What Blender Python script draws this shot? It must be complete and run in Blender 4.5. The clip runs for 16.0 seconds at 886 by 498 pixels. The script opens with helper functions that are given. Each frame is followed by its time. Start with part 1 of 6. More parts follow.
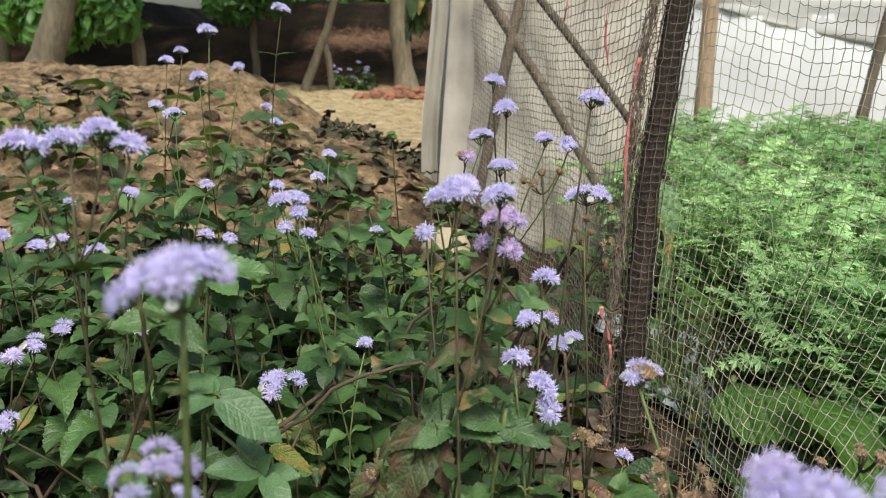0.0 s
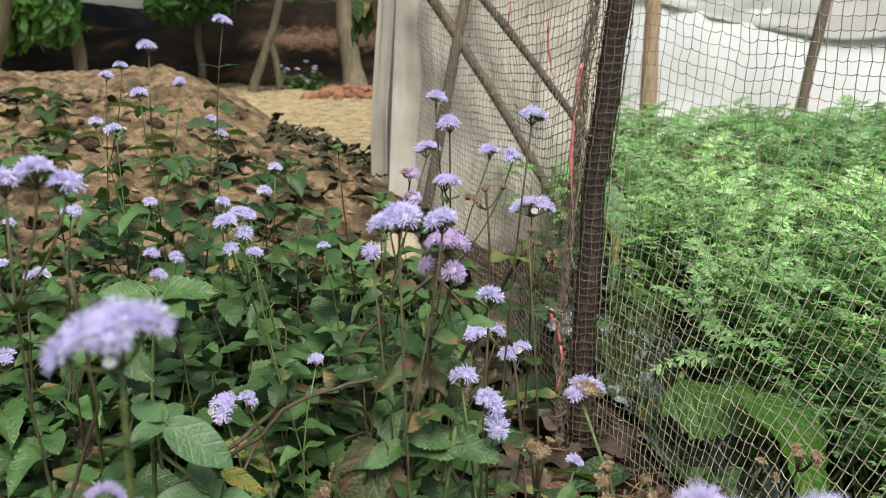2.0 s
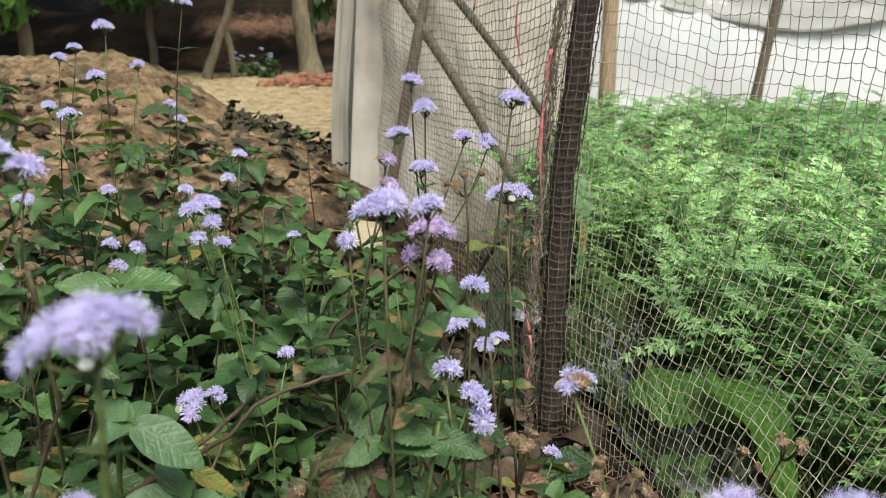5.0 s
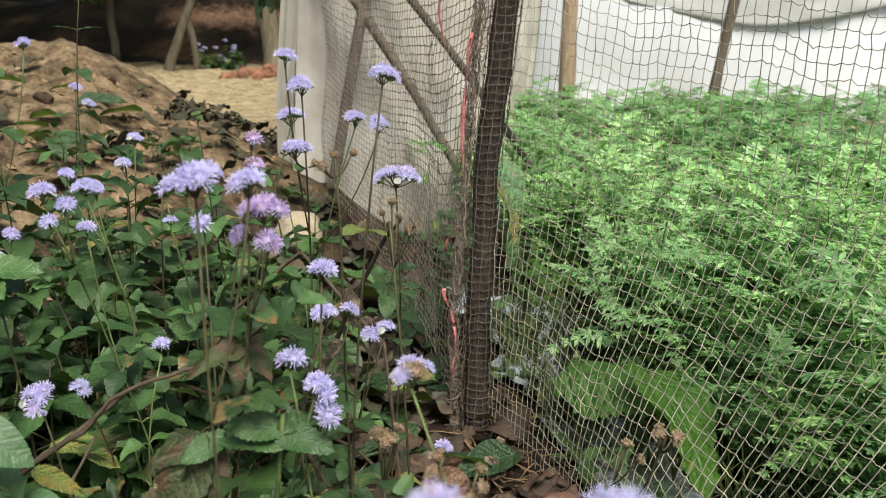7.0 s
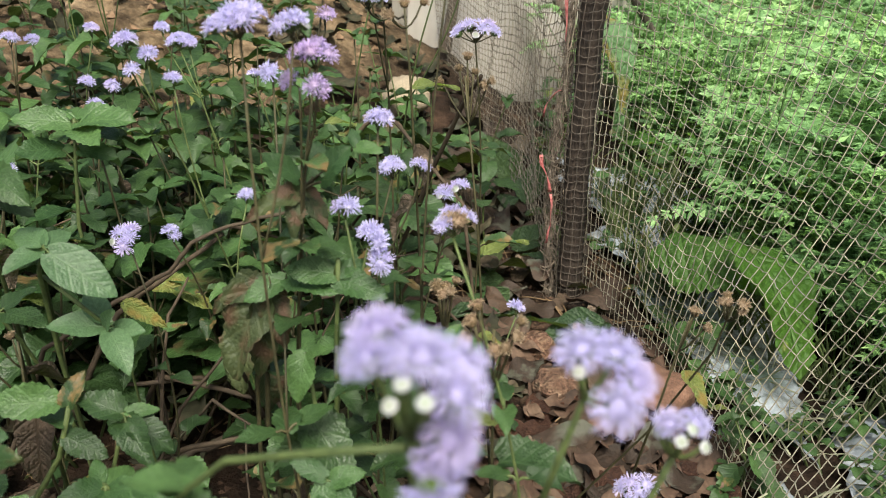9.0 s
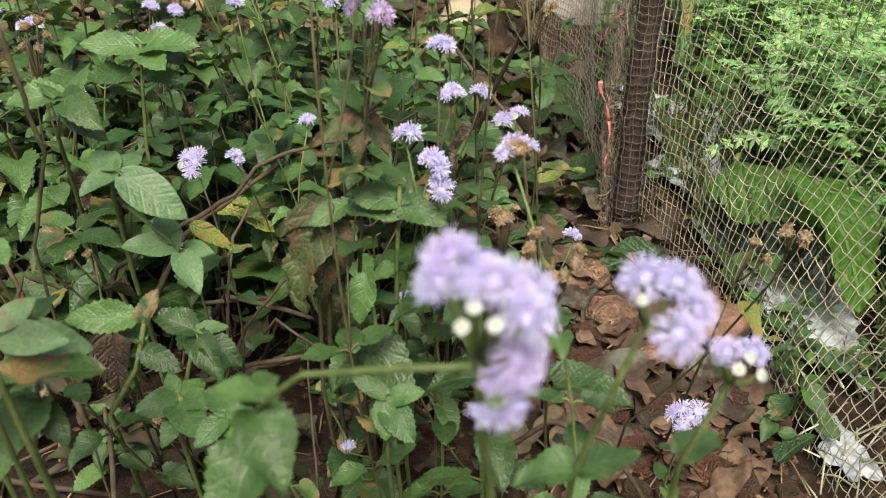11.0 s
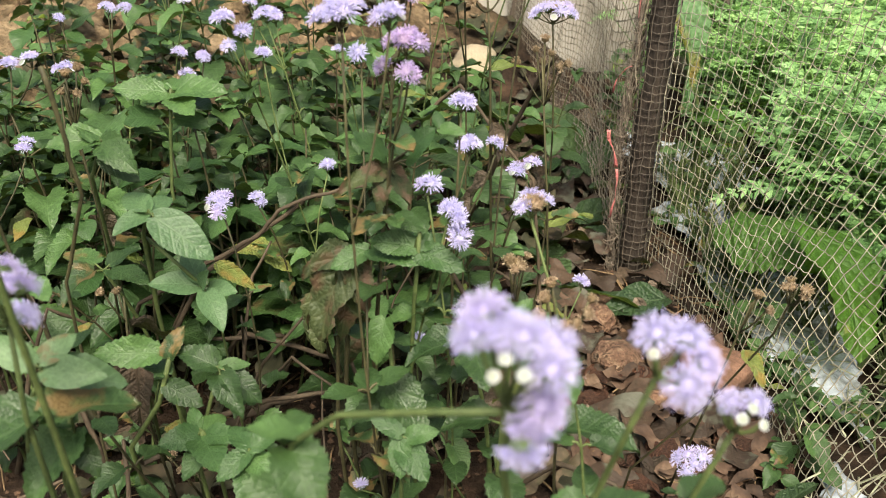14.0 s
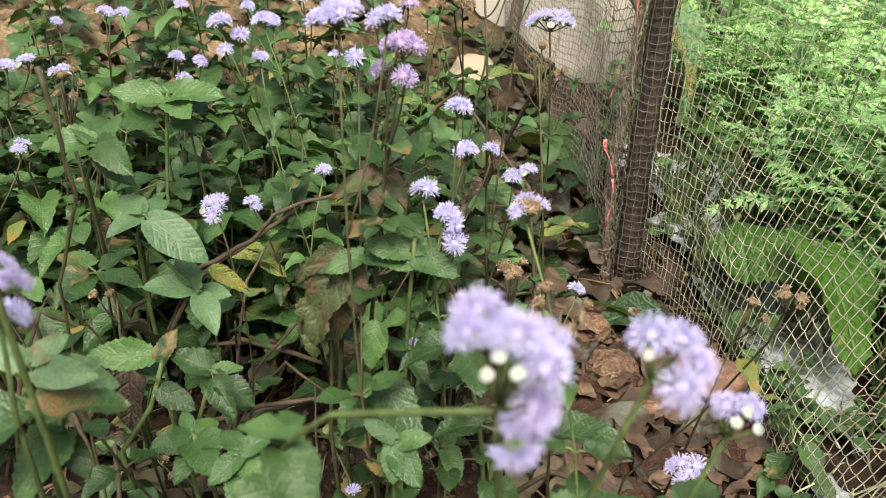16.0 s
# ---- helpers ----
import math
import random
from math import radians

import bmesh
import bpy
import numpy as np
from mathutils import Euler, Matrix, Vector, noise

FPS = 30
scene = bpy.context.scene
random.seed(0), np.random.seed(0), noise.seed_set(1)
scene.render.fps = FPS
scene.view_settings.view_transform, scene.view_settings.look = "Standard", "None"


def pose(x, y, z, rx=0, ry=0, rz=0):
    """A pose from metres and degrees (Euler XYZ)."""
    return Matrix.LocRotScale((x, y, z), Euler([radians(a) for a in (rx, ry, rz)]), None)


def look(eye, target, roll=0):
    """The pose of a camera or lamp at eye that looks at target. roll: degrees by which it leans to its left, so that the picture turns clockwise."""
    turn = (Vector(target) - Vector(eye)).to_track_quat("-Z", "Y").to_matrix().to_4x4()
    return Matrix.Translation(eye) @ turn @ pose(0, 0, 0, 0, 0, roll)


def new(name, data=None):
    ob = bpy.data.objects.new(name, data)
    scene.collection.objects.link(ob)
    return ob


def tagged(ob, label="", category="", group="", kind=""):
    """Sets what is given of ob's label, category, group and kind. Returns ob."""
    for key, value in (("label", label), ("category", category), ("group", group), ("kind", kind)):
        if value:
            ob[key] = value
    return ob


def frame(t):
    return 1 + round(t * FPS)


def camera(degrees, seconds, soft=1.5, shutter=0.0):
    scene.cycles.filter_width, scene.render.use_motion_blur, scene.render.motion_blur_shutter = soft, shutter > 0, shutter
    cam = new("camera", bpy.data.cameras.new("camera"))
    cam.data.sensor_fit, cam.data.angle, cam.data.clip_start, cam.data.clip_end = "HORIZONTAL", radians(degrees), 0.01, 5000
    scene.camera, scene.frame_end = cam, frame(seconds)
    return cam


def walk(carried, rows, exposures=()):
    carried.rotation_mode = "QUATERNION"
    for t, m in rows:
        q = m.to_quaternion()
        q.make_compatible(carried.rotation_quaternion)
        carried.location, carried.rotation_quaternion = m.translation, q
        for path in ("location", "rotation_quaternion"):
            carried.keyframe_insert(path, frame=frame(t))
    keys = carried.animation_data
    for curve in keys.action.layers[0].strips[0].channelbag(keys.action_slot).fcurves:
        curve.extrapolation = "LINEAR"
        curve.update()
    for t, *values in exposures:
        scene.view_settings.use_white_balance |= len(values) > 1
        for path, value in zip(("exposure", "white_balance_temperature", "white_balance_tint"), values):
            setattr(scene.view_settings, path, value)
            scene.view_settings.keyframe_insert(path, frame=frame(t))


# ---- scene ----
cam = camera(56.57, 16.0, soft=0.95)
cam.data.dof.use_dof = True
cam.data.dof.focus_distance = 0.55
cam.data.dof.aperture_fstop = 19.0
PATH = [
    (0, 0.0000, 0.0000, 0.5000, -0.00, -14.58, 0.81),
    (0.5, 0.0001, 0.0002, 0.5037, -1.14, -14.58, 1.00),
    (1, -0.0015, 0.0005, 0.5046, -2.44, -14.63, 1.21),
    (1.5, 0.0023, 0.0012, 0.5067, -2.98, -14.83, 0.69),
    (2, 0.0040, -0.0014, 0.5114, -3.28, -14.82, -0.01),
    (2.5, 0.0040, 0.0018, 0.5107, -3.66, -14.90, -0.39),
    (3, 0.0053, 0.0085, 0.5030, -4.01, -15.44, 0.02),
    (3.2, 0.0026, 0.0085, 0.4982, -4.10, -15.54, 0.42),
    (5.3, -0.0057, 0.0156, 0.5078, -7.52, -15.55, 0.41),
    (5.5, -0.0028, 0.0199, 0.5040, -8.74, -15.56, 0.20),
    (6, 0.0191, 0.0277, 0.5056, -11.08, -14.71, 0.56),
    (6.5, 0.0304, 0.0250, 0.5025, -10.23, -14.32, 0.85),
    (7, 0.0465, 0.0257, 0.4972, -8.31, -15.89, 0.97),
    (7.5, 0.0521, 0.0251, 0.4915, -5.98, -18.01, 1.10),
    (8, 0.0591, 0.0245, 0.4913, -3.66, -19.50, 0.75),
    (8.5, 0.0675, 0.0237, 0.4916, -1.40, -21.43, 0.36),
    (9, 0.0742, 0.0247, 0.4883, 0.82, -24.71, -0.23),
    (9.5, 0.0772, 0.0242, 0.4908, 2.35, -27.06, -0.88),
    (9.7, 0.0770, 0.0221, 0.4915, 2.95, -27.87, -1.03),
    (11.8, 0.0688, 0.0198, 0.4908, 5.82, -29.87, -1.91),
    (12, 0.0702, 0.0213, 0.4938, 5.92, -29.67, -2.26),
    (12.5, 0.0726, 0.0188, 0.4950, 5.89, -28.94, -1.80),
    (13, 0.0725, 0.0128, 0.4970, 5.50, -28.09, -0.19),
    (13.5, 0.0640, 0.0072, 0.4985, 5.37, -27.49, 0.43),
    (14, 0.0665, 0.0075, 0.5019, 5.18, -27.19, -0.08),
    (14.5, 0.0720, 0.0049, 0.5087, 5.11, -26.84, -0.59),
    (15, 0.0756, 0.0054, 0.5085, 4.60, -26.35, -0.24),
    (15.5, 0.0722, 0.0065, 0.5029, 4.38, -26.14, 0.30),
    (16, 0.0668, 0.0070, 0.4994, 4.85, -26.46, 0.61),
]
walk(cam, [(t, pose(x, y, z, 0, 0, yaw) @ pose(0, 0, 0, 90 + pitch) @ pose(0, 0, 0, 0, 0, roll)) for t, x, y, z, yaw, pitch, roll in PATH],
     exposures=[(0.0, 0.7, 6750, 3), (7.5, 0.7, 6750, 3), (8.5, 0.8, 6850, 4), (9.5, 0.9, 7000, 4), (12.0, 1.1, 7500, 4), (14.5, 1.14, 7400, 4), (16.0, 1.14, 7200, 4)])

# ---- light: a bright overcast sky and a wide weak sun ----
world = bpy.data.worlds.new("world")
scene.world = world
world.use_nodes = True
sky = world.node_tree.nodes.new("ShaderNodeTexSky")
sky.sky_type = "NISHITA"
sky.sun_disc = False
sky.sun_elevation = radians(58)
sky.sun_rotation = radians(170)
sky.air_density, sky.dust_density, sky.ozone_density = 1.0, 4.0, 1.0
world.node_tree.links.new(sky.outputs[0], world.node_tree.nodes["Background"].inputs[0])
world.node_tree.nodes["Background"].inputs[1].default_value = 0.11
sun_data = bpy.data.lights.new("sun", "SUN")
sun_data.energy, sun_data.angle, sun_data.color = 3.6, radians(24), (1.0, 0.97, 0.93)
sun = new("sun", sun_data)
sun.matrix_basis = look((0.45, -2.9, 4.6), (0, 0, 0))

rng = random.Random(7)


# ---- small tools ----
def smooth(a, b, v):
    v = min(1.0, max(0.0, (v - a) / (b - a)))
    return v * v * (3 - 2 * v)


def mesh_of(name, verts, faces, material=None, soft=True):
    me = bpy.data.meshes.new(name)
    me.from_pydata([tuple(v) for v in verts], [], faces)
    if soft:
        me.polygons.foreach_set("use_smooth", [True] * len(me.polygons))
    if material:
        me.materials.append(material)
    me.update()
    return me


def thing(name, place=(0, 0, 0), label="", category="", group="", kind=""):
    ob = new(name)
    ob.location = place
    ob.empty_display_size = 0.02
    return tagged(ob, label, category, group, kind)


def piece(name, me, parent=None, m=None, label=""):
    ob = new(name, me)
    ob.parent = parent
    if m is not None:
        ob.matrix_basis = m
    if label:
        ob["label"] = label
    return ob


def solid(name, me, label, category, group="", kind="", m=None):
    ob = new(name, me)
    if m is not None:
        ob.matrix_basis = m
    return tagged(ob, label, category, group, kind)


def tube(verts, faces, points, radii, sides=6, cap=True):
    """Adds a tube along points to verts and faces."""
    pts = [Vector(p) for p in points]
    side = None
    start = len(verts)
    for i, p in enumerate(pts):
        way = (pts[min(i + 1, len(pts) - 1)] - pts[max(i - 1, 0)]).normalized()
        if side is None:
            side = way.orthogonal().normalized()
        side = (side - way * side.dot(way)).normalized()
        up = way.cross(side)
        r = radii[i] if hasattr(radii, "__len__") else radii
        for k in range(sides):
            a = 2 * math.pi * k / sides
            verts.append(p + (side * math.cos(a) + up * math.sin(a)) * r)
    for i in range(len(pts) - 1):
        for k in range(sides):
            a, b = start + i * sides + k, start + i * sides + (k + 1) % sides
            faces.append((a, b, b + sides, a + sides))
    if cap:
        faces.append(tuple(start + k for k in reversed(range(sides))))
        faces.append(tuple(start + (len(pts) - 1) * sides + k for k in range(sides)))


def bend(a, b, sag, n=8, wob=0.0):
    """Points from a to b, bowed by the vector sag."""
    a, b, sag = Vector(a), Vector(b), Vector(sag)
    out = []
    for i in range(n):
        t = i / (n - 1)
        p = a.lerp(b, t) + sag * (4 * t * (1 - t))
        if wob and 0 < i < n - 1:
            p += Vector((rng.uniform(-wob, wob), rng.uniform(-wob, wob), rng.uniform(-wob, wob)))
        out.append(p)
    return out


def facing(way, spin=0.0):
    """A turn whose +Z points along way."""
    return Vector(way).to_track_quat("Z", "Y").to_matrix().to_4x4() @ Matrix.Rotation(spin, 4, "Z")


# ---- materials ----
def material(name):
    mat = bpy.data.materials.new(name)
    mat.use_nodes = True
    return mat, mat.node_tree.nodes, mat.node_tree.links, mat.node_tree.nodes["Principled BSDF"]


def ramp(nodes, stops):
    node = nodes.new("ShaderNodeValToRGB")
    while len(node.color_ramp.elements) < len(stops):
        node.color_ramp.elements.new(0.5)
    for e, (p, c) in zip(node.color_ramp.elements, stops):
        e.position, e.color = p, (*c, 1)
    return node


def math_node(nodes, links, op, a, b=None, clamp=False):
    node = nodes.new("ShaderNodeMath")
    node.operation, node.use_clamp = op, clamp
    for i, v in enumerate((a, b)):
        if v is None:
            continue
        if isinstance(v, (int, float)):
            node.inputs[i].default_value = v
        else:
            links.new(v, node.inputs[i])
    return node.outputs[0]


def mix_color(nodes, links, fac, a, b, blend="MIX"):
    node = nodes.new("ShaderNodeMix")
    node.data_type, node.blend_type = "RGBA", blend
    for i, v in ((0, fac), (6, a), (7, b)):
        if isinstance(v, tuple):
            node.inputs[i].default_value = (*v, 1)
        elif isinstance(v, (int, float)):
            node.inputs[i].default_value = v
        else:
            links.new(v, node.inputs[i])
    return node.outputs[2]


def rough_material(name, stops, scale=20.0, detail=8.0, rough=0.85, bump=0.4, bump_scale=None, distance=0.004, stretch=(1, 1, 1), coords="Object", gloss=0.3, fine=None):
    """A mottled surface: colours by one noise, grain by a finer one, relief by a third."""
    mat, nodes, links, bsdf = material(name)
    tex = nodes.new("ShaderNodeTexCoord")
    mapping = nodes.new("ShaderNodeMapping")
    mapping.inputs["Scale"].default_value = stretch
    links.new(tex.outputs[coords], mapping.inputs[0])
    n1 = nodes.new("ShaderNodeTexNoise")
    n1.inputs["Scale"].default_value, n1.inputs["Detail"].default_value = scale, detail
    n1.inputs["Roughness"].default_value = 0.65
    links.new(mapping.outputs[0], n1.inputs[0])
    r = ramp(nodes, stops)
    links.new(n1.outputs[0], r.inputs[0])
    n2 = nodes.new("ShaderNodeTexNoise")
    n2.inputs["Scale"].default_value, n2.inputs["Detail"].default_value = (bump_scale or scale * 5), 6
    links.new(mapping.outputs[0], n2.inputs[0])
    grain = ramp(nodes, [(0.3, (0.55, 0.55, 0.55)), (0.7, (1.25, 1.25, 1.25))])
    links.new(n2.outputs[0], grain.inputs[0])
    col = mix_color(nodes, links, 0.7, r.outputs[0], grain.outputs[0], "MULTIPLY")
    info = nodes.new("ShaderNodeObjectInfo")
    vary = ramp(nodes, [(0.0, (0.75, 0.75, 0.75)), (1.0, (1.2, 1.15, 1.1))])
    links.new(info.outputs["Random"], vary.inputs[0])
    col = mix_color(nodes, links, 0.8, col, vary.outputs[0], "MULTIPLY")
    links.new(col, bsdf.inputs["Base Color"])
    bsdf.inputs["Roughness"].default_value = rough
    bsdf.inputs["Specular IOR Level"].default_value = gloss
    b = nodes.new("ShaderNodeBump")
    b.inputs["Strength"].default_value, b.inputs["Distance"].default_value = bump, distance
    links.new(n2.outputs[0], b.inputs["Height"])
    links.new(b.outputs[0], bsdf.inputs["Normal"])
    return mat


def leaf_material(name, dark, light, vein, see=0.35, rough=0.5, wear=0.12, worn=(0.28, 0.2, 0.06), vein_freq=30.0, island=False, bump=0.5, glow=0.5):
    """A thin leaf: light shines through it, veins stand out, some leaves are yellowed and spotted."""
    mat, nodes, links, bsdf = material(name)
    tex = nodes.new("ShaderNodeTexCoord")
    if island:
        geo = nodes.new("ShaderNodeNewGeometry")
        rnd = geo.outputs["Random Per Island"]
    else:
        rnd = nodes.new("ShaderNodeObjectInfo").outputs["Random"]
    noise1 = nodes.new("ShaderNodeTexNoise")
    noise1.noise_dimensions = "4D"
    noise1.inputs["Scale"].default_value, noise1.inputs["Detail"].default_value = (30.0 if island else 3.2), 5
    links.new(tex.outputs["Object"], noise1.inputs[0])
    links.new(math_node(nodes, links, "MULTIPLY", rnd, 40.0), noise1.inputs["W"])
    base = ramp(nodes, [(0.0, dark), (0.6, tuple(a + (0.5 if island else 0.36) * (b - a) for a, b in zip(dark, light))), (1.0, light)])
    mixv = math_node(nodes, links, "ADD", math_node(nodes, links, "MULTIPLY", noise1.outputs[0], 0.4), math_node(nodes, links, "MULTIPLY", rnd, 0.65))
    links.new(mixv, base.inputs[0])
    col = base.outputs[0]
    height = noise1.outputs[0]
    if island:
        plant = ramp(nodes, [(0.0, (0.6, 0.68, 0.66)), (0.6, (1.0, 1.0, 1.0)), (1.0, (1.15, 1.08, 0.95))])
        links.new(nodes.new("ShaderNodeObjectInfo").outputs["Random"], plant.inputs[0])
        col = mix_color(nodes, links, 1.0, col, plant.outputs[0], "MULTIPLY")
    else:
        mottle = nodes.new("ShaderNodeTexNoise")
        mottle.inputs["Scale"].default_value, mottle.inputs["Detail"].default_value = 16.0, 6
        links.new(tex.outputs["Object"], mottle.inputs[0])
        shade = ramp(nodes, [(0.3, (0.62, 0.66, 0.6)), (0.7, (1.3, 1.25, 1.25))])
        links.new(mottle.outputs[0], shade.inputs[0])
        col = mix_color(nodes, links, 0.8, col, shade.outputs[0], "MULTIPLY")
    if not island:
        sep = nodes.new("ShaderNodeSeparateXYZ")
        links.new(tex.outputs["Object"], sep.inputs[0])
        ax = math_node(nodes, links, "ABSOLUTE", sep.outputs[0])
        run = math_node(nodes, links, "SUBTRACT", sep.outputs[1], math_node(nodes, links, "MULTIPLY", ax, 0.9))
        wave = math_node(nodes, links, "SINE", math_node(nodes, links, "MULTIPLY", run, vein_freq))
        side_vein = math_node(nodes, links, "POWER", math_node(nodes, links, "ADD", math_node(nodes, links, "MULTIPLY", wave, 0.5), 0.5), 9.0)
        mid = math_node(nodes, links, "SUBTRACT", 1.0, math_node(nodes, links, "MULTIPLY", ax, 45.0), clamp=True)
        veins = math_node(nodes, links, "MAXIMUM", math_node(nodes, links, "MULTIPLY", side_vein, 0.55), mid)
        col = mix_color(nodes, links, math_node(nodes, links, "MULTIPLY", veins, 0.24), col, vein)
        cells = nodes.new("ShaderNodeTexVoronoi")
        cells.inputs["Scale"].default_value = 22
        links.new(tex.outputs["Object"], cells.inputs[0])
        height = math_node(nodes, links, "SUBTRACT", math_node(nodes, links, "MULTIPLY", cells.outputs[0], -0.3), math_node(nodes, links, "MULTIPLY", veins, 0.5))
        # yellowed and eaten patches on a few leaves
        spots = nodes.new("ShaderNodeTexNoise")
        spots.noise_dimensions = "4D"
        spots.inputs["Scale"].default_value, spots.inputs["Detail"].default_value = 2.6, 4
        links.new(tex.outputs["Object"], spots.inputs[0])
        links.new(math_node(nodes, links, "MULTIPLY", rnd, 77.0), spots.inputs["W"])
        bad = math_node(nodes, links, "FRACT", math_node(nodes, links, "MULTIPLY", rnd, 13.7))
        amount = math_node(nodes, links, "SUBTRACT", math_node(nodes, links, "ADD", spots.outputs[0], math_node(nodes, links, "MULTIPLY", math_node(nodes, links, "LESS_THAN", bad, wear), 0.2)), 0.69)
        amount = math_node(nodes, links, "MULTIPLY", amount, 9.0, clamp=True)
        col = mix_color(nodes, links, amount, col, worn)
    links.new(col, bsdf.inputs["Base Color"])
    bsdf.inputs["Roughness"].default_value = rough
    bsdf.inputs["Specular IOR Level"].default_value = 0.35
    b = nodes.new("ShaderNodeBump")
    b.inputs["Strength"].default_value, b.inputs["Distance"].default_value = bump, (0.02 if not island else 0.001)
    links.new(height, b.inputs["Height"])
    links.new(b.outputs[0], bsdf.inputs["Normal"])
    tr = nodes.new("ShaderNodeBsdfTranslucent")
    lit = mix_color(nodes, links, glow, col, (0.35, 0.5, 0.05), "MIX")
    links.new(lit, tr.inputs[0])
    mx = nodes.new("ShaderNodeMixShader")
    mx.inputs[0].default_value = see
    links.new(bsdf.outputs[0], mx.inputs[1])
    links.new(tr.outputs[0], mx.inputs[2])
    links.new(mx.outputs[0], nodes["Material Output"].inputs[0])
    return mat


def petal_material(name, heart, middle, tip, see=0.35):
    """Filaments that pale towards the middle of the head."""
    mat, nodes, links, bsdf = material(name)
    tex = nodes.new("ShaderNodeTexCoord")
    length = nodes.new("ShaderNodeVectorMath")
    length.operation = "LENGTH"
    links.new(tex.outputs["Object"], length.inputs[0])
    r = ramp(nodes, [(0.12, heart), (0.34, middle), (0.55, tip)])
    links.new(length.outputs["Value"], r.inputs[0])
    info = nodes.new("ShaderNodeObjectInfo")
    tint = ramp(nodes, [(0.0, (0.92, 0.94, 1.0)), (0.7, (0.96, 0.96, 1.0)), (1.0, (0.99, 0.94, 1.0))])
    links.new(info.outputs["Random"], tint.inputs[0])
    col = mix_color(nodes, links, 1.0, r.outputs[0], tint.outputs[0], "MULTIPLY")
    links.new(col, bsdf.inputs["Base Color"])
    bsdf.inputs["Roughness"].default_value = 0.6
    tr = nodes.new("ShaderNodeBsdfTranslucent")
    links.new(col, tr.inputs[0])
    mx = nodes.new("ShaderNodeMixShader")
    mx.inputs[0].default_value = see
    links.new(bsdf.outputs[0], mx.inputs[1])
    links.new(tr.outputs[0], mx.inputs[2])
    links.new(mx.outputs[0], nodes["Material Output"].inputs[0])
    return mat


def cloth_material(name, stops, open_share, scale=6.0, fine=400.0, see=0.3):
    """Sheeting: soiled colour, partly see-through weave, light shines through."""
    mat, nodes, links, bsdf = material(name)
    tex = nodes.new("ShaderNodeTexCoord")
    n = nodes.new("ShaderNodeTexNoise")
    n.inputs["Scale"].default_value, n.inputs["Detail"].default_value = scale, 7
    links.new(tex.outputs["Object"], n.inputs[0])
    r = ramp(nodes, stops)
    links.new(n.outputs[0], r.inputs[0])
    links.new(r.outputs[0], bsdf.inputs["Base Color"])
    bsdf.inputs["Roughness"].default_value = 0.6
    tr = nodes.new("ShaderNodeBsdfTranslucent")
    links.new(r.outputs[0], tr.inputs[0])
    mx = nodes.new("ShaderNodeMixShader")
    mx.inputs[0].default_value = see
    links.new(bsdf.outputs[0], mx.inputs[1])
    links.new(tr.outputs[0], mx.inputs[2])
    clear = nodes.new("ShaderNodeBsdfTransparent")
    mx2 = nodes.new("ShaderNodeMixShader")
    mx2.inputs[0].default_value = open_share
    links.new(mx.outputs[0], mx2.inputs[1])
    links.new(clear.outputs[0], mx2.inputs[2])
    links.new(mx2.outputs[0], nodes["Material Output"].inputs[0])
    return mat


LEAF = leaf_material("leaf", (0.008, 0.022, 0.007), (0.09, 0.175, 0.054), (0.1, 0.17, 0.065), wear=0.1, rough=0.46, bump=0.2, see=0.16, worn=(0.15, 0.1, 0.04), glow=0.2)
LEAF_BLOTCH = leaf_material("leaf_blotched", (0.02, 0.032, 0.012), (0.075, 0.095, 0.035), (0.13, 0.13, 0.06), wear=1.0, rough=0.6, bump=0.25, see=0.15, worn=(0.085, 0.05, 0.03), glow=0.2)
LEAF_PALE = leaf_material("leaf_pale", (0.045, 0.098, 0.042), (0.13, 0.215, 0.1), (0.15, 0.235, 0.11), worn=(0.13, 0.115, 0.055), wear=0.05, rough=0.48, bump=0.14, see=0.2, glow=0.25)
LEAF_DARK = leaf_material("leaf_dark", (0.018, 0.04, 0.018), (0.05, 0.09, 0.03), (0.08, 0.12, 0.05), see=0.2, wear=0.05)
LEAF_YELLOW = leaf_material("leaf_yellow", (0.14, 0.19, 0.05), (0.28, 0.31, 0.1), (0.33, 0.36, 0.14), wear=0.6)
LEAF_FRESH = leaf_material("leaf_fresh", (0.021, 0.056, 0.018), (0.09, 0.172, 0.054), (0.11, 0.19, 0.07), wear=0.06, rough=0.45, bump=0.2, see=0.2, glow=0.2, worn=(0.1, 0.08, 0.035))
LEAF_DEAD = leaf_material("leaf_dead", (0.014, 0.009, 0.006), (0.095, 0.058, 0.038), (0.036, 0.022, 0.015), see=0.06, rough=0.7, wear=0.5, worn=(0.075, 0.075, 0.055), glow=0.0, bump=0.14)
LEAF_DRY = leaf_material("leaf_dry", (0.02, 0.014, 0.01), (0.11, 0.074, 0.05), (0.05, 0.034, 0.024), see=0.1, rough=0.75, wear=0.4, worn=(0.2, 0.15, 0.11))
LEAF_BROAD = leaf_material("leaf_broad", (0.04, 0.12, 0.018), (0.1, 0.22, 0.032), (0.18, 0.32, 0.09), see=0.45, wear=0.05)
# darker copy of the broad leaf: shade on its underside put into the colour
LEAF_BROAD_SHADED = leaf_material("leaf_broad_shaded", (0.04, 0.1, 0.018), (0.085, 0.18, 0.03), (0.14, 0.24, 0.08), see=0.25, wear=0.05)
LEAF_BROAD_PALE = leaf_material("leaf_broad_pale", (0.12, 0.24, 0.1), (0.27, 0.42, 0.22), (0.3, 0.45, 0.26), see=0.3, wear=0.1)
VEG = leaf_material("vegetable_leaf", (0.075, 0.21, 0.058), (0.53, 0.8, 0.35), (0.2, 0.3, 0.1), see=0.42, island=True, rough=0.35, glow=0.12)
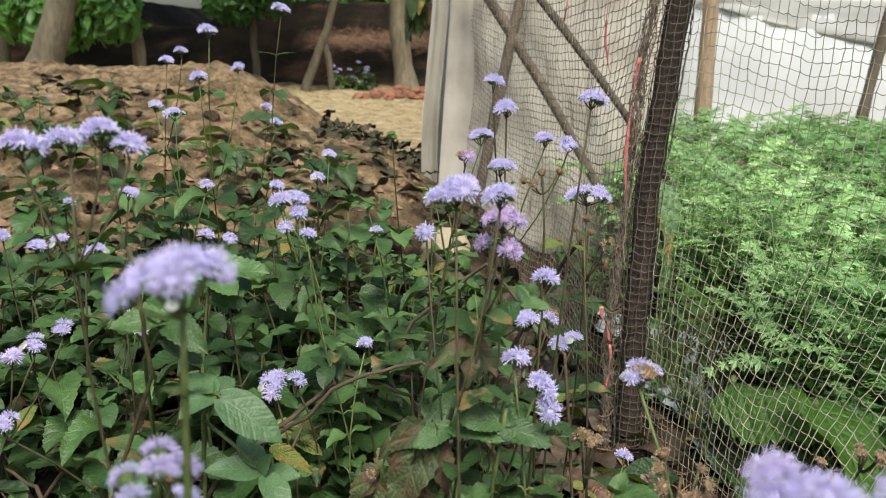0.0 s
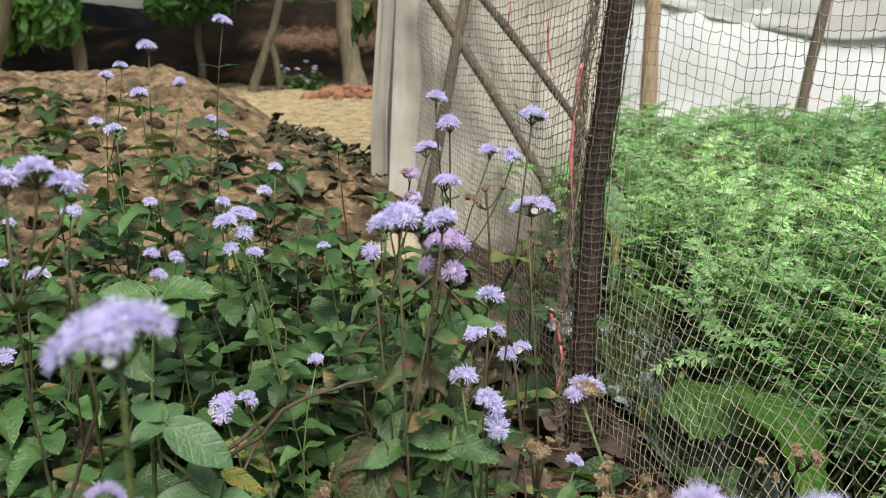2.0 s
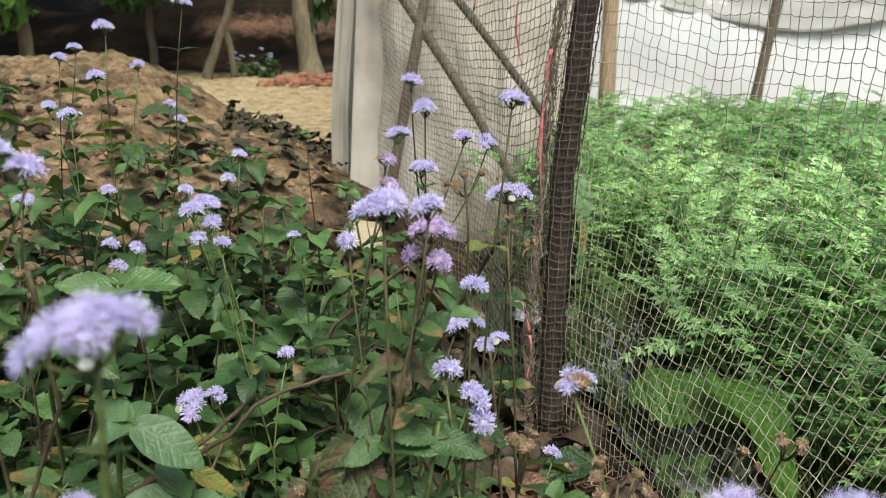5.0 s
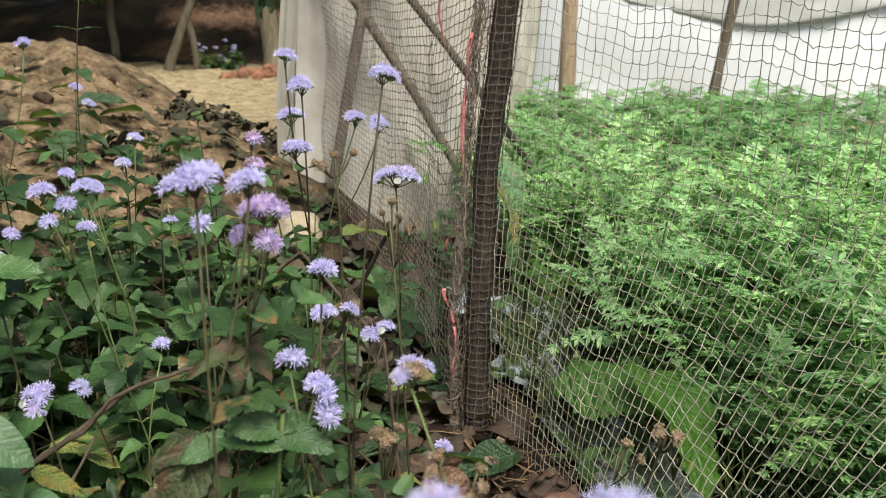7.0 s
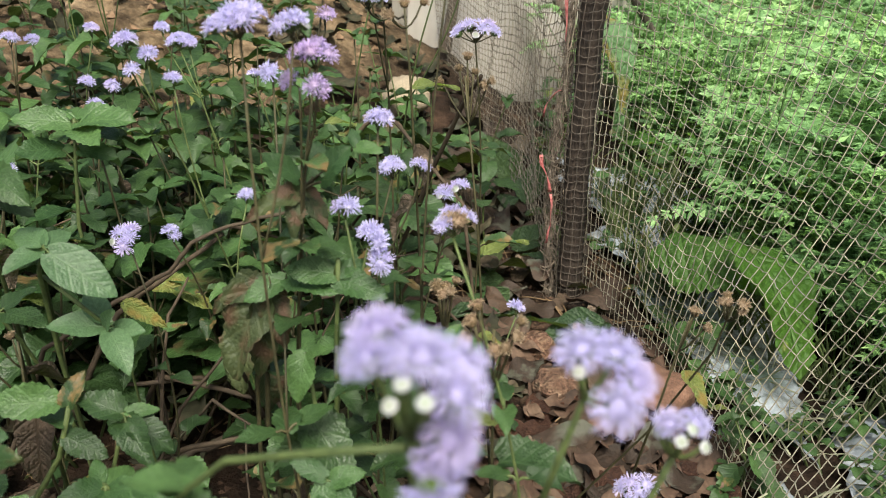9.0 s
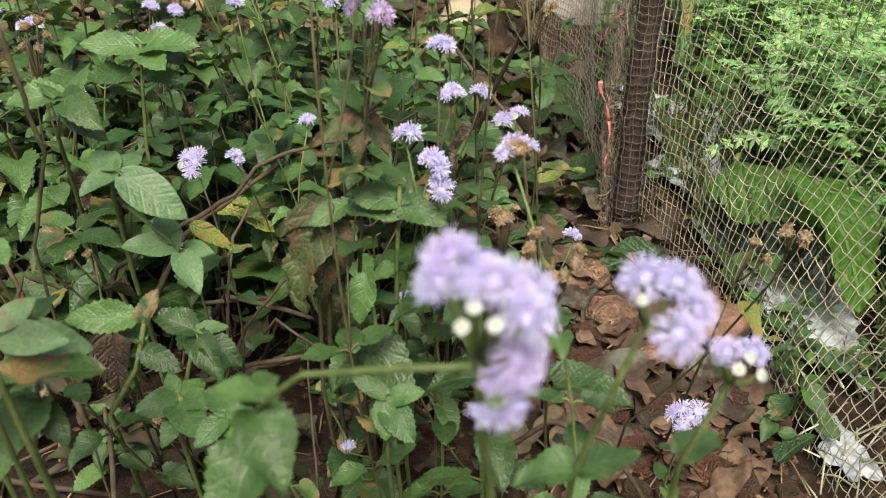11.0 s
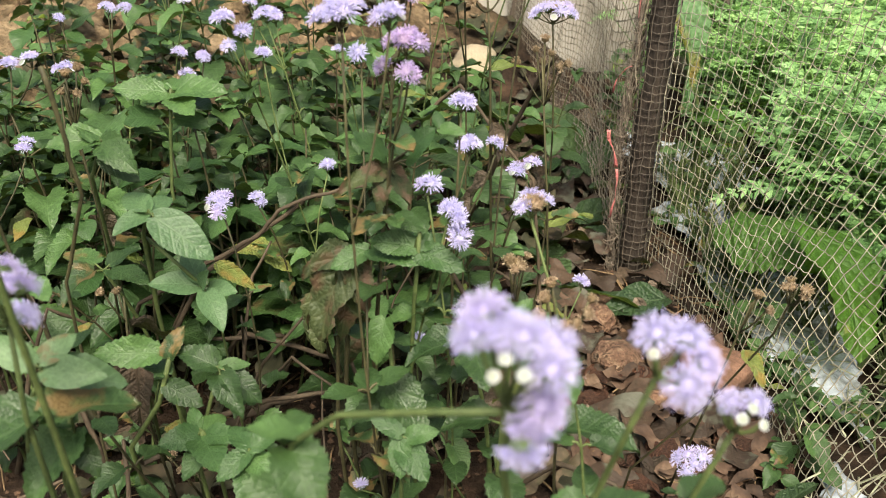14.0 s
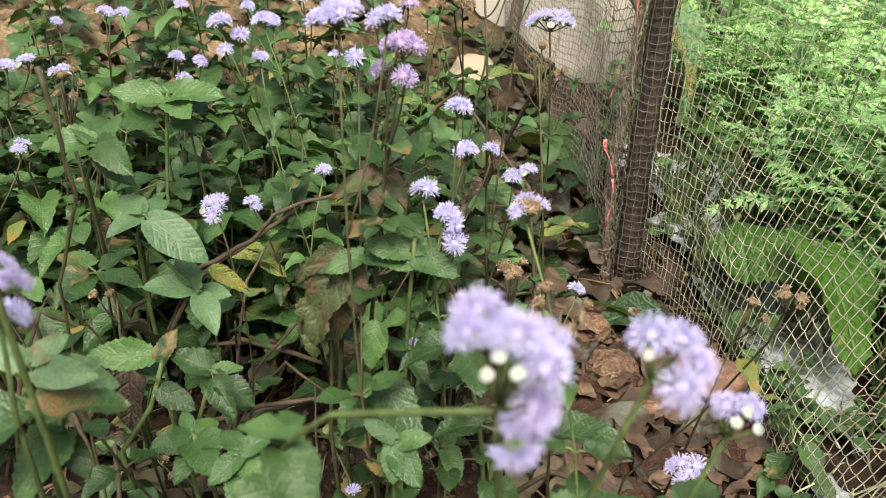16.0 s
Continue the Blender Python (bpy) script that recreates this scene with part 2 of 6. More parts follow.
HEDGE = leaf_material("hedge_leaf", (0.03, 0.09, 0.026), (0.13, 0.3, 0.065), (0.1, 0.2, 0.05), see=0.3, island=True, rough=0.35)
STEM = rough_material("stem", [(0.3, (0.05, 0.075, 0.025)), (0.7, (0.12, 0.16, 0.055))], 60, rough=0.6, bump=0.3, distance=0.0005)
STEM_DARK = rough_material("stem_dark", [(0.3, (0.028, 0.026, 0.013)), (0.7, (0.085, 0.078, 0.036))], 60, rough=0.65, bump=0.3, distance=0.0005)
STEM_DRY = rough_material("stem_dry", [(0.3, (0.1, 0.06, 0.035)), (0.7, (0.26, 0.18, 0.1))], 50, rough=0.8, bump=0.5, distance=0.001)
STRAW = rough_material("straw_bits", [(0.3, (0.14, 0.15, 0.09)), (0.7, (0.4, 0.41, 0.3))], 50, rough=0.8, bump=0.4, distance=0.001)
WOODY = rough_material("woody_stem", [(0.25, (0.028, 0.02, 0.014)), (0.75, (0.105, 0.078, 0.052))], 35, rough=0.8, bump=0.6, distance=0.0015)
PETAL = petal_material("floret", (0.58, 0.53, 0.78), (0.78, 0.73, 0.95), (0.72, 0.67, 0.96))
PETAL_PINK = petal_material("floret_pink", (0.7, 0.55, 0.74), (0.7, 0.56, 0.82), (0.64, 0.52, 0.84))
PETAL_BUD = petal_material("floret_bud", (0.55, 0.62, 0.45), (0.7, 0.7, 0.7), (0.72, 0.69, 0.84))
PETAL_DRY = petal_material("floret_dry", (0.24, 0.16, 0.09), (0.38, 0.28, 0.17), (0.52, 0.42, 0.29), see=0.15)
CUP = rough_material("flower_cup", [(0.3, (0.08, 0.13, 0.04)), (0.7, (0.17, 0.26, 0.09))], 3, rough=0.6, bump=0.6, bump_scale=14, distance=0.03)
CUP_DRY = rough_material("flower_cup_dry", [(0.3, (0.11, 0.075, 0.04)), (0.7, (0.28, 0.2, 0.11))], 3, rough=0.8, bump=0.6, bump_scale=14, distance=0.03)
STAKE = rough_material("stake_wood", [(0.2, (0.012, 0.009, 0.007)), (0.55, (0.032, 0.024, 0.019)), (0.85, (0.075, 0.058, 0.046))], 14, rough=0.85, bump=0.9, bump_scale=60, distance=0.004, stretch=(6, 6, 0.7))
POLE = rough_material("pole_wood", [(0.2, (0.06, 0.047, 0.036)), (0.8, (0.15, 0.122, 0.097))], 10, rough=0.8, bump=0.6, stretch=(4, 4, 0.6))
POLE_TAN = rough_material("post_wood", [(0.2, (0.24, 0.16, 0.1)), (0.8, (0.42, 0.31, 0.22))], 8, rough=0.75, bump=0.5, stretch=(4, 4, 0.4))
BARK = rough_material("bark", [(0.2, (0.07, 0.058, 0.04)), (0.8, (0.19, 0.165, 0.115))], 5, rough=0.85, bump=0.8, bump_scale=25, distance=0.01, stretch=(3, 3, 0.6))
NET = rough_material("net_cord", [(0.3, (0.11, 0.1, 0.075)), (0.7, (0.42, 0.395, 0.31))], 45, rough=0.7, bump=0.4, distance=0.0005)
NET_WRAP = rough_material("net_cord_dark", [(0.3, (0.03, 0.025, 0.02)), (0.7, (0.12, 0.1, 0.08))], 45, rough=0.75, bump=0.4, distance=0.0005)
NET_BUNCH = rough_material("net_cord_bunched", [(0.3, (0.06, 0.048, 0.038)), (0.55, (0.18, 0.145, 0.115)), (0.75, (0.42, 0.37, 0.31))], 160, rough=0.75, bump=0.4, distance=0.0005)
NET_DARK = rough_material("net_cord_grimy", [(0.3, (0.12, 0.1, 0.075)), (0.7, (0.34, 0.3, 0.24))], 45, rough=0.75, bump=0.4, distance=0.0005)
RIBBON = rough_material("red_ribbon", [(0.25, (0.22, 0.06, 0.06)), (0.5, (0.4, 0.12, 0.12)), (0.75, (0.52, 0.27, 0.25))], 120, rough=0.45, bump=0.5)
STONE = rough_material("stone", [(0.25, (0.05, 0.032, 0.022)), (0.48, (0.18, 0.1, 0.066)), (0.62, (0.25, 0.16, 0.105)), (0.8, (0.36, 0.3, 0.23))], 2.2, detail=12, rough=0.85, bump=0.6, bump_scale=5, distance=0.05)
STONE_RED = rough_material("red_stone", [(0.25, (0.07, 0.035, 0.024)), (0.55, (0.18, 0.1, 0.068)), (0.8, (0.27, 0.18, 0.13))], 1.4, detail=12, rough=0.8, bump=0.3, bump_scale=16, distance=0.03)
LOAM_CRUMB = rough_material("loam_crumb", [(0.3, (0.09, 0.055, 0.032)), (0.5, (0.22, 0.14, 0.085)), (0.75, (0.36, 0.25, 0.16))], 35, rough=0.95, bump=0.6, bump_scale=150, distance=0.003)
CLOD_LOAM = rough_material("loam_clod", [(0.25, (0.1, 0.06, 0.035)), (0.75, (0.33, 0.22, 0.135))], 2.5, detail=10, rough=0.95, bump=1.0, bump_scale=9, distance=0.15)
LITTER = rough_material("leaf_litter", [(0.3, (0.012, 0.011, 0.007)), (0.5, (0.035, 0.036, 0.018)), (0.62, (0.075, 0.055, 0.034)), (0.78, (0.16, 0.125, 0.085))], 22, rough=0.8, bump=0.5, bump_scale=200, distance=0.001)
LITTER_RED = rough_material("red_leaf_litter", [(0.3, (0.02, 0.013, 0.009)), (0.5, (0.08, 0.046, 0.03)), (0.75, (0.21, 0.14, 0.095))], 30, rough=0.8, bump=0.5, bump_scale=200, distance=0.001)
CROP_STEM = rough_material("crop_stem", [(0.3, (0.07, 0.16, 0.035)), (0.7, (0.18, 0.32, 0.1))], 40, rough=0.5, bump=0.2, distance=0.0005)
CRUMB = rough_material("soil_crumb", [(0.3, (0.02, 0.013, 0.009)), (0.7, (0.12, 0.07, 0.045))], 90, rough=0.95, bump=0.5, distance=0.001)
CLOD_RED = rough_material("red_clod", [(0.25, (0.09, 0.035, 0.022)), (0.75, (0.3, 0.14, 0.085))], 2.5, detail=10, rough=0.95, bump=1.0, bump_scale=9, distance=0.15)
STONE_PALE = rough_material("pale_stone", [(0.2, (0.2, 0.17, 0.12)), (0.8, (0.4, 0.34, 0.25))], 14, rough=0.8, bump=0.4, bump_scale=90)
CLOD = rough_material("clod", [(0.25, (0.05, 0.03, 0.02)), (0.75, (0.24, 0.15, 0.09))], 2.5, detail=10, rough=0.95, bump=1.0, bump_scale=9, distance=0.15)
BRICK = rough_material("brick_rubble", [(0.2, (0.15, 0.06, 0.04)), (0.8, (0.32, 0.16, 0.1))], 9, rough=0.9, bump=0.8)
FILM = rough_material("plastic_film", [(0.3, (0.04, 0.04, 0.03)), (0.4, (0.19, 0.2, 0.19)), (0.52, (0.45, 0.5, 0.57))], 20, rough=0.25, bump=0.5, bump_scale=60, distance=0.01, gloss=0.7)
WHITE_SHEET = cloth_material("white_sheet", [(0.25, (0.56, 0.57, 0.6)), (0.75, (0.7, 0.71, 0.75))], 0.0, scale=1.6, see=0.15)
GREY_SHEET = cloth_material("grey_sheet", [(0.25, (0.46, 0.455, 0.46)), (0.75, (0.58, 0.57, 0.575))], 0.05, scale=2.0, see=0.25)
BEIGE_SHEET = cloth_material("beige_sheet", [(0.25, (0.3, 0.26, 0.22)), (0.5, (0.49, 0.45, 0.4)), (0.75, (0.64, 0.61, 0.56))], 0.06, scale=9.0, see=0.22)
EDGE_SHEET = cloth_material("sheet_edge", [(0.25, (0.46, 0.42, 0.36)), (0.75, (0.68, 0.65, 0.58))], 0.05, scale=9.0)


def ground_material():
    mat, nodes, links, bsdf = material("ground_soil")
    tex = nodes.new("ShaderNodeTexCoord")
    sep = nodes.new("ShaderNodeSeparateXYZ")
    links.new(tex.outputs["Object"], sep.inputs[0])

    def noise_of(scale, detail, rough=0.6):
        n = nodes.new("ShaderNodeTexNoise")
        n.inputs["Scale"].default_value, n.inputs["Detail"].default_value, n.inputs["Roughness"].default_value = scale, detail, rough
        links.new(tex.outputs["Object"], n.inputs[0])
        return n.outputs[0]

    big, mid, fine = noise_of(1.7, 6), noise_of(11, 9, 0.7), noise_of(150, 5)
    # humus: dark soil, deepened towards black for the shade under the weeds
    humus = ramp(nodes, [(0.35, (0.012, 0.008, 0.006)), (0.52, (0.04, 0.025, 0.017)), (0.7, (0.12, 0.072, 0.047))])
    loam = ramp(nodes, [(0.34, (0.05, 0.034, 0.02)), (0.45, (0.15, 0.105, 0.062)), (0.56, (0.265, 0.19, 0.116)), (0.72, (0.4, 0.3, 0.195))])
    straw = ramp(nodes, [(0.32, (0.14, 0.1, 0.06)), (0.48, (0.36, 0.28, 0.165)), (0.68, (0.5, 0.41, 0.26))])
    # far end of the yard: brown earth painted near black for tree shade
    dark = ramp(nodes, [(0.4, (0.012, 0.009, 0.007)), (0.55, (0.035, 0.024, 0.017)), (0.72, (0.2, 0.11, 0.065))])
    for r in (humus, loam, straw):
        links.new(mid, r.inputs[0])
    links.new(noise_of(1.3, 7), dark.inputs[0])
    y = math_node(nodes, links, "ADD", sep.outputs[1], math_node(nodes, links, "MULTIPLY", math_node(nodes, links, "SUBTRACT", big, 0.5), 1.0))
    x = math_node(nodes, links, "ADD", sep.outputs[0], math_node(nodes, links, "MULTIPLY", math_node(nodes, links, "SUBTRACT", mid, 0.5), 0.25))
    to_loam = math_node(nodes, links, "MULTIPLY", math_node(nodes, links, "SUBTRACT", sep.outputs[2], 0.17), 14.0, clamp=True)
    to_straw = math_node(nodes, links, "MULTIPLY", math_node(nodes, links, "SUBTRACT", y, 2.1), 1.3, clamp=True)
    right_of_bank = math_node(nodes, links, "MULTIPLY", math_node(nodes, links, "SUBTRACT", 0.24, sep.outputs[2]), 16.0, clamp=True)
    to_straw = math_node(nodes, links, "MULTIPLY", to_straw, right_of_bank)
    to_shaded = math_node(nodes, links, "MULTIPLY", math_node(nodes, links, "SUBTRACT", y, 6.3), 1.5, clamp=True)
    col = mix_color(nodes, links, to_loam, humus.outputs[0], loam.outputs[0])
    col = mix_color(nodes, links, to_straw, col, straw.outputs[0])
    col = mix_color(nodes, links, to_shaded, col, dark.outputs[0])
    # a reddish earth band in the far bank, its lit tone painted in
    z = math_node(nodes, links, "ADD", sep.outputs[2], math_node(nodes, links, "MULTIPLY", math_node(nodes, links, "SUBTRACT", mid, 0.5), 0.35))
    layer = math_node(nodes, links, "SUBTRACT", 1.0, math_node(nodes, links, "MULTIPLY", math_node(nodes, links, "ABSOLUTE", math_node(nodes, links, "SUBTRACT", z, 0.44)), 8.0), clamp=True)
    layer = math_node(nodes, links, "MULTIPLY", layer, math_node(nodes, links, "MULTIPLY", math_node(nodes, links, "ADD", x, 1.5), 2.0, clamp=True))
    layer = math_node(nodes, links, "MULTIPLY", layer, to_shaded)
    col = mix_color(nodes, links, layer, col, (0.42, 0.25, 0.17))
    g = ramp(nodes, [(0.3, (0.6, 0.6, 0.6)), (0.7, (1.2, 1.2, 1.2))])
    links.new(fine, g.inputs[0])
    col = mix_color(nodes, links, 0.8, col, g.outputs[0], "MULTIPLY")
    lump = ramp(nodes, [(0.36, (0.35, 0.33, 0.3)), (0.5, (0.95, 0.95, 0.95)), (0.66, (1.3, 1.28, 1.25))])
    links.new(noise_of(40, 6, 0.65), lump.inputs[0])
    col = mix_color(nodes, links, 0.75, col, lump.outputs[0], "MULTIPLY")
    links.new(col, bsdf.inputs["Base Color"])
    bsdf.inputs["Roughness"].default_value = 0.95
    bsdf.inputs["Specular IOR Level"].default_value = 0.15
    b = nodes.new("ShaderNodeBump")
    b.inputs["Strength"].default_value, b.inputs["Distance"].default_value = 0.9, 0.014
    crumbs = noise_of(48, 7, 0.7)
    links.new(math_node(nodes, links, "ADD", math_node(nodes, links, "ADD", math_node(nodes, links, "MULTIPLY", mid, 1.5), crumbs), math_node(nodes, links, "MULTIPLY", fine, 0.5)), b.inputs["Height"])
    links.new(b.outputs[0], bsdf.inputs["Normal"])
    return mat


GROUND = ground_material()
# ---- ground: one sheet, with the loam bank on one side ----
def height(x, y):
    edge = -0.12 - 0.25 * (y - 1.0) + 0.25 * smooth(1.0, 1.6, y)
    edge += 0.06 * smooth(0.9, 1.5, y)
    k = smooth(edge + 0.16, edge - 0.5, x)
    rise = smooth(0.52, 1.1, y) * 0.225 + smooth(1.2, 2.6, y) * 0.05
    rise *= 1 - smooth(3.0, 4.4, y)
    h = 0.09 + 0.03 * smooth(0.05, -0.2, x) * (1 - smooth(0.5, 0.8, y)) + k * rise
    h += smooth(7.2, 9.5, y) * 0.75 * (1 - 0.4 * smooth(-2.2, -2.7, x) * smooth(-3.7, -3.2, x))
    h -= 0.02 * smooth(0.22, 0.32, x) * (1 - smooth(3.0, 4.0, y))
    h += 0.07 * smooth(0.95, 1.4, y) * (1 - smooth(1.9, 2.5, y)) * smooth(-0.35, -0.12, x) * (1 - smooth(0.06, 0.2, x))
    lumps = noise.fractal(Vector((x * 4.3, y * 5.1, 0.3)), 0.55, 2.3, 6) * 0.5
    near = 1 - smooth(2.5, 5.0, y)
    return h + lumps * (0.016 + 0.06 * k * smooth(0.6, 1.2, y) * near + 0.03 * smooth(3.0, 6.0, y))


def spread(lo, fine_lo, fine_hi, hi, step, grow):
    out, v, s = [], fine_lo, step
    while v > lo:
        v -= s
        s *= grow
        out.append(max(v, lo))
    out.reverse()
    v = fine_lo
    while v < fine_hi:
        out.append(v)
        v += step
    s = step
    while v < hi:
        out.append(v)
        v += s
        s *= grow
    out.append(hi)
    return out


xs = spread(-90, -1.5, 0.5, 90, 0.013, 1.09)
ys = spread(-60, 0.2, 2.3, 140, 0.013, 1.045)
gv = [(x, y, height(x, y)) for y in ys for x in xs]
nx = len(xs)
gf = [(j * nx + i, j * nx + i + 1, (j + 1) * nx + i + 1, (j + 1) * nx + i) for j in range(len(ys) - 1) for i in range(nx - 1)]
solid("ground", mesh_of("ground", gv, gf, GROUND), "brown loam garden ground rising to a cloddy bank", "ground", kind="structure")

# ---- leaf and flower shapes, built once and shared ----
def leaf_mesh(name, mat, width=0.62, teeth=9, fold=0.22, droop=0.25, wave=0.03, point=1.0, seed=0, heart=0.0, rows=19):
    """A leaf one unit long along +Y, its base at the origin."""
    r = random.Random(seed)
    verts, faces, cols = [], [], (-1.0, -0.55, 0.0, 0.55, 1.0)
    for i in range(rows + 1):
        t = i / rows
        half = width / 2 * (math.sin(math.pi * min(1.0, t ** 0.72 * 1.0)) ** (0.5 + 0.3 * point)) + 0.012 * (1 - t)
        if t < 0.12:
            half = max(half, width / 2 * heart * (1 - t / 0.12) + half)
        cut = (0.036 * width if i % 2 else -0.02 * width) * (1 if 0 < i < rows else 0) * (1 if teeth else 0)
        for c in cols:
            edge = half + (cut if abs(c) == 1.0 else 0)
            x = c * edge
            y = t - (heart * 0.14 * abs(c) if i == 0 else 0) - abs(c) * 0.04 * (1 - t)
            z = abs(c) * edge * fold * 2 - droop * t * t + wave * math.sin(9 * t + 2.2 * c + seed) * abs(c) + r.uniform(-0.008, 0.008)
            verts.append((x, y, z))
    for i in range(rows):
        for k in range(4):
            a = i * 5 + k
            faces.append((a, a + 1, a + 6, a + 5))
    return mesh_of(name, verts, faces, mat)


LEAVES = [leaf_mesh("leaf_shape", LEAF, 0.6 + 0.045 * k, 9, 0.06 + 0.06 * k, 0.1 + 0.1 * k, 0.03 + 0.012 * k, 0.6, k, 0.3) for k in range(5)]
LEAVES_PALE = [leaf_mesh("leaf_pale_shape", LEAF_PALE, 0.66 + 0.06 * k, 0, 0.08 + 0.05 * k, 0.16 + 0.08 * k, 0.02, 0.8, 10 + k, 0.2) for k in range(2)]
LEAVES_YELLOW = [leaf_mesh("leaf_yellow_shape", LEAF_YELLOW, 0.5, 9, 0.12, 0.3, 0.05, 1.0, 20, 0.1)]
LEAVES_DRY = [leaf_mesh("leaf_dry_shape", LEAF_DRY, 0.5 + 0.1 * k, 0, 0.35 - 0.2 * k, 0.35 - 0.3 * k, 0.09, 1.0, 30 + k) for k in range(3)]
LEAVES_BLOTCH = [leaf_mesh("leaf_blotched_shape", LEAF_BLOTCH, 0.6, 9, 0.25, 0.35 + 0.2 * k, 0.11, 0.8, 60 + k, 0.2) for k in range(2)]
LEAVES_FRESH = [leaf_mesh("leaf_fresh_shape", LEAF_FRESH, 0.66 + 0.08 * k, 9, 0.1 + 0.06 * k, 0.12 + 0.1 * k, 0.04, 0.5, 70 + k, 0.3) for k in range(2)]
LEAVES_BRIGHT = [leaf_mesh("leaf_bright_shape", LEAF_BROAD, 0.55, 9, 0.14, 0.3, 0.05, 0.8, 90, 0.2)]
LEAVES_DEAD = [leaf_mesh("leaf_dead_shape", LEAF_DEAD, 0.5 + 0.12 * k, 0, -0.18 + 0.2 * k, 0.16 * k, 0.12, 0.7, 80 + k, 0.1) for k in range(3)]
LEAVES_DARK = [leaf_mesh("leaf_dark_shape", LEAF_DARK, 0.5, 0, 0.2, 0.2, 0.03, 1.0, 40)]
LEAVES_BROAD = [leaf_mesh("leaf_broad_shape", LEAF_BROAD if k else LEAF_BROAD_SHADED, 0.62 if k else 0.85, 9, 0.12 if k else -0.3, 0.3, 0.05, 0.6, 50 + k, 0.6, 21) for k in range(2)]

LEAVES_BROAD.append(leaf_mesh("leaf_broad_pale_shape", LEAF_BROAD_PALE, 0.5, 9, 0.2, 0.5, 0.05, 0.8, 57, 0.2, 21))


def head_mesh(name, mat, count, long, spread_to, sides=3, segs=3, thick=0.012, seed=0, disc=0.2, droop=0.15, dome=0.62):
    """A fluffy flower head about one unit across, its cup below the origin: a low dome and many fine styles."""
    r = random.Random(seed)
    verts, faces = [], []
    for i in range(count):
        u = (i + 0.5) / count
        th = math.radians(spread_to) * math.sqrt(u)
        ph = i * 2.39996 + r.uniform(-0.25, 0.25)
        out = Vector((math.sin(th) * math.cos(ph), math.sin(th) * math.sin(ph), math.cos(th)))
        root = Vector((out.x * disc, out.y * disc, out.z * disc * 0.45))
        ln = long * r.uniform(0.72, 1.15)
        curl = Vector((r.uniform(-1, 1), r.uniform(-1, 1), r.uniform(-0.8, 0.5))) * 0.16 * ln
        pts = []
        for s in range(segs + 1):
            q = s / segs
            pts.append(root + out * ln * q + curl * q * q + Vector((0, 0, -droop * ln * q * q * math.sin(th))))
        tube(verts, faces, pts, [thick * (0.8 + 0.5 * s / segs) for s in range(segs + 1)], sides, cap=False)
    n = 10
    start = len(verts)
    for j in range(4):
        a = math.pi / 2 * j / 4
        for k in range(n):
            b = 2 * math.pi * k / n
            w = 1 + r.uniform(-0.06, 0.06)
            verts.append((disc * 1.15 * math.cos(a) * math.cos(b) * w, disc * 1.15 * math.cos(a) * math.sin(b) * w, disc * dome * math.sin(a) * w))
    verts.append((0, 0, disc * dome * 1.06))
    for j in range(3):
        for k in range(n):
            a, b = start + j * n + k, start + j * n + (k + 1) % n
            faces.append((a, b, b + n, a + n))
    for k in range(n):
        faces.append((start + 3 * n + k, start + 3 * n + (k + 1) % n, len(verts) - 1))
    return mesh_of(name, verts, faces, mat)


def cup_mesh(name, mat, seed=0):
    """The ribbed green cup under a head."""
    verts, faces, n = [], [], 14
    for z, rad in ((0.02, 0.235), (-0.06, 0.265), (-0.16, 0.25), (-0.25, 0.17), (-0.3, 0.06)):
        for k in range(n):
            a, rr = 2 * math.pi * k / n, rad * (1.06 if k % 2 else 0.94)
            verts.append((rr * math.cos(a), rr * math.sin(a), z + (0.05 if k % 2 and z > 0 else 0)))
    for j in range(4):
        for k in range(n):
            a, b = j * n + k, j * n + (k + 1) % n
            faces.append((b, a, a + n, b + n))
    faces.append(tuple(4 * n + k for k in reversed(range(n))))
    return mesh_of(name, verts, faces, mat)


HEADS_FINE = [head_mesh("fine_head", PETAL, 240, 0.37, 108 - 12 * k, 3, 3, 0.0068, k, 0.17) for k in range(2)]
HEADS = [head_mesh("head", PETAL, 80, 0.33, 100 - 10 * k, 3, 2, 0.016, 5 + k, 0.2) for k in range(3)]
HEADS_PINK = [head_mesh("pink_head", PETAL_PINK, 80, 0.3, 95, 3, 2, 0.016, 12, 0.2)]
HEADS_BUD = [head_mesh("bud_head", PETAL_BUD, 80, 0.07, 62, 3, 2, 0.016, 15, 0.3, dome=0.35)]
HEADS_TIP = [head_mesh("tip_head", CUP, 40, 0.07, 62, 3, 2, 0.02, 16, 0.3, dome=0.6)]
HEADS_DRY = [head_mesh("dry_head", PETAL_DRY, 60, 0.22, 75, 3, 2, 0.018, 18, 0.22)]
CUPS, CUPS_DRY = cup_mesh("cup", CUP), cup_mesh("dry_cup", CUP_DRY)


def hang_leaf(root, place, azimuth, rise, size, shapes, name="leaf", roll=0.0):
    """A leaf under root at place (in root's space), pointing to azimuth and rising by rise degrees."""
    m = Matrix.Translation(place) @ pose(0, 0, 0, 0, 0, azimuth - 90) @ pose(0, 0, 0, rise) @ pose(0, 0, 0, 0, roll) @ Matrix.Diagonal((size, size, size, 1))
    return piece(name, shapes[rng.randrange(len(shapes))], root, m)


def put_head(root, place, way, size, shapes, cup, spin=None):
    m = Matrix.Translation(place) @ facing(way, rng.uniform(0, 6.28)) @ Matrix.Diagonal((size, size, size, 1))
    h = piece("flower_head", shapes[rng.randrange(len(shapes))], root, m)
    piece("cup", cup, h)
    return h


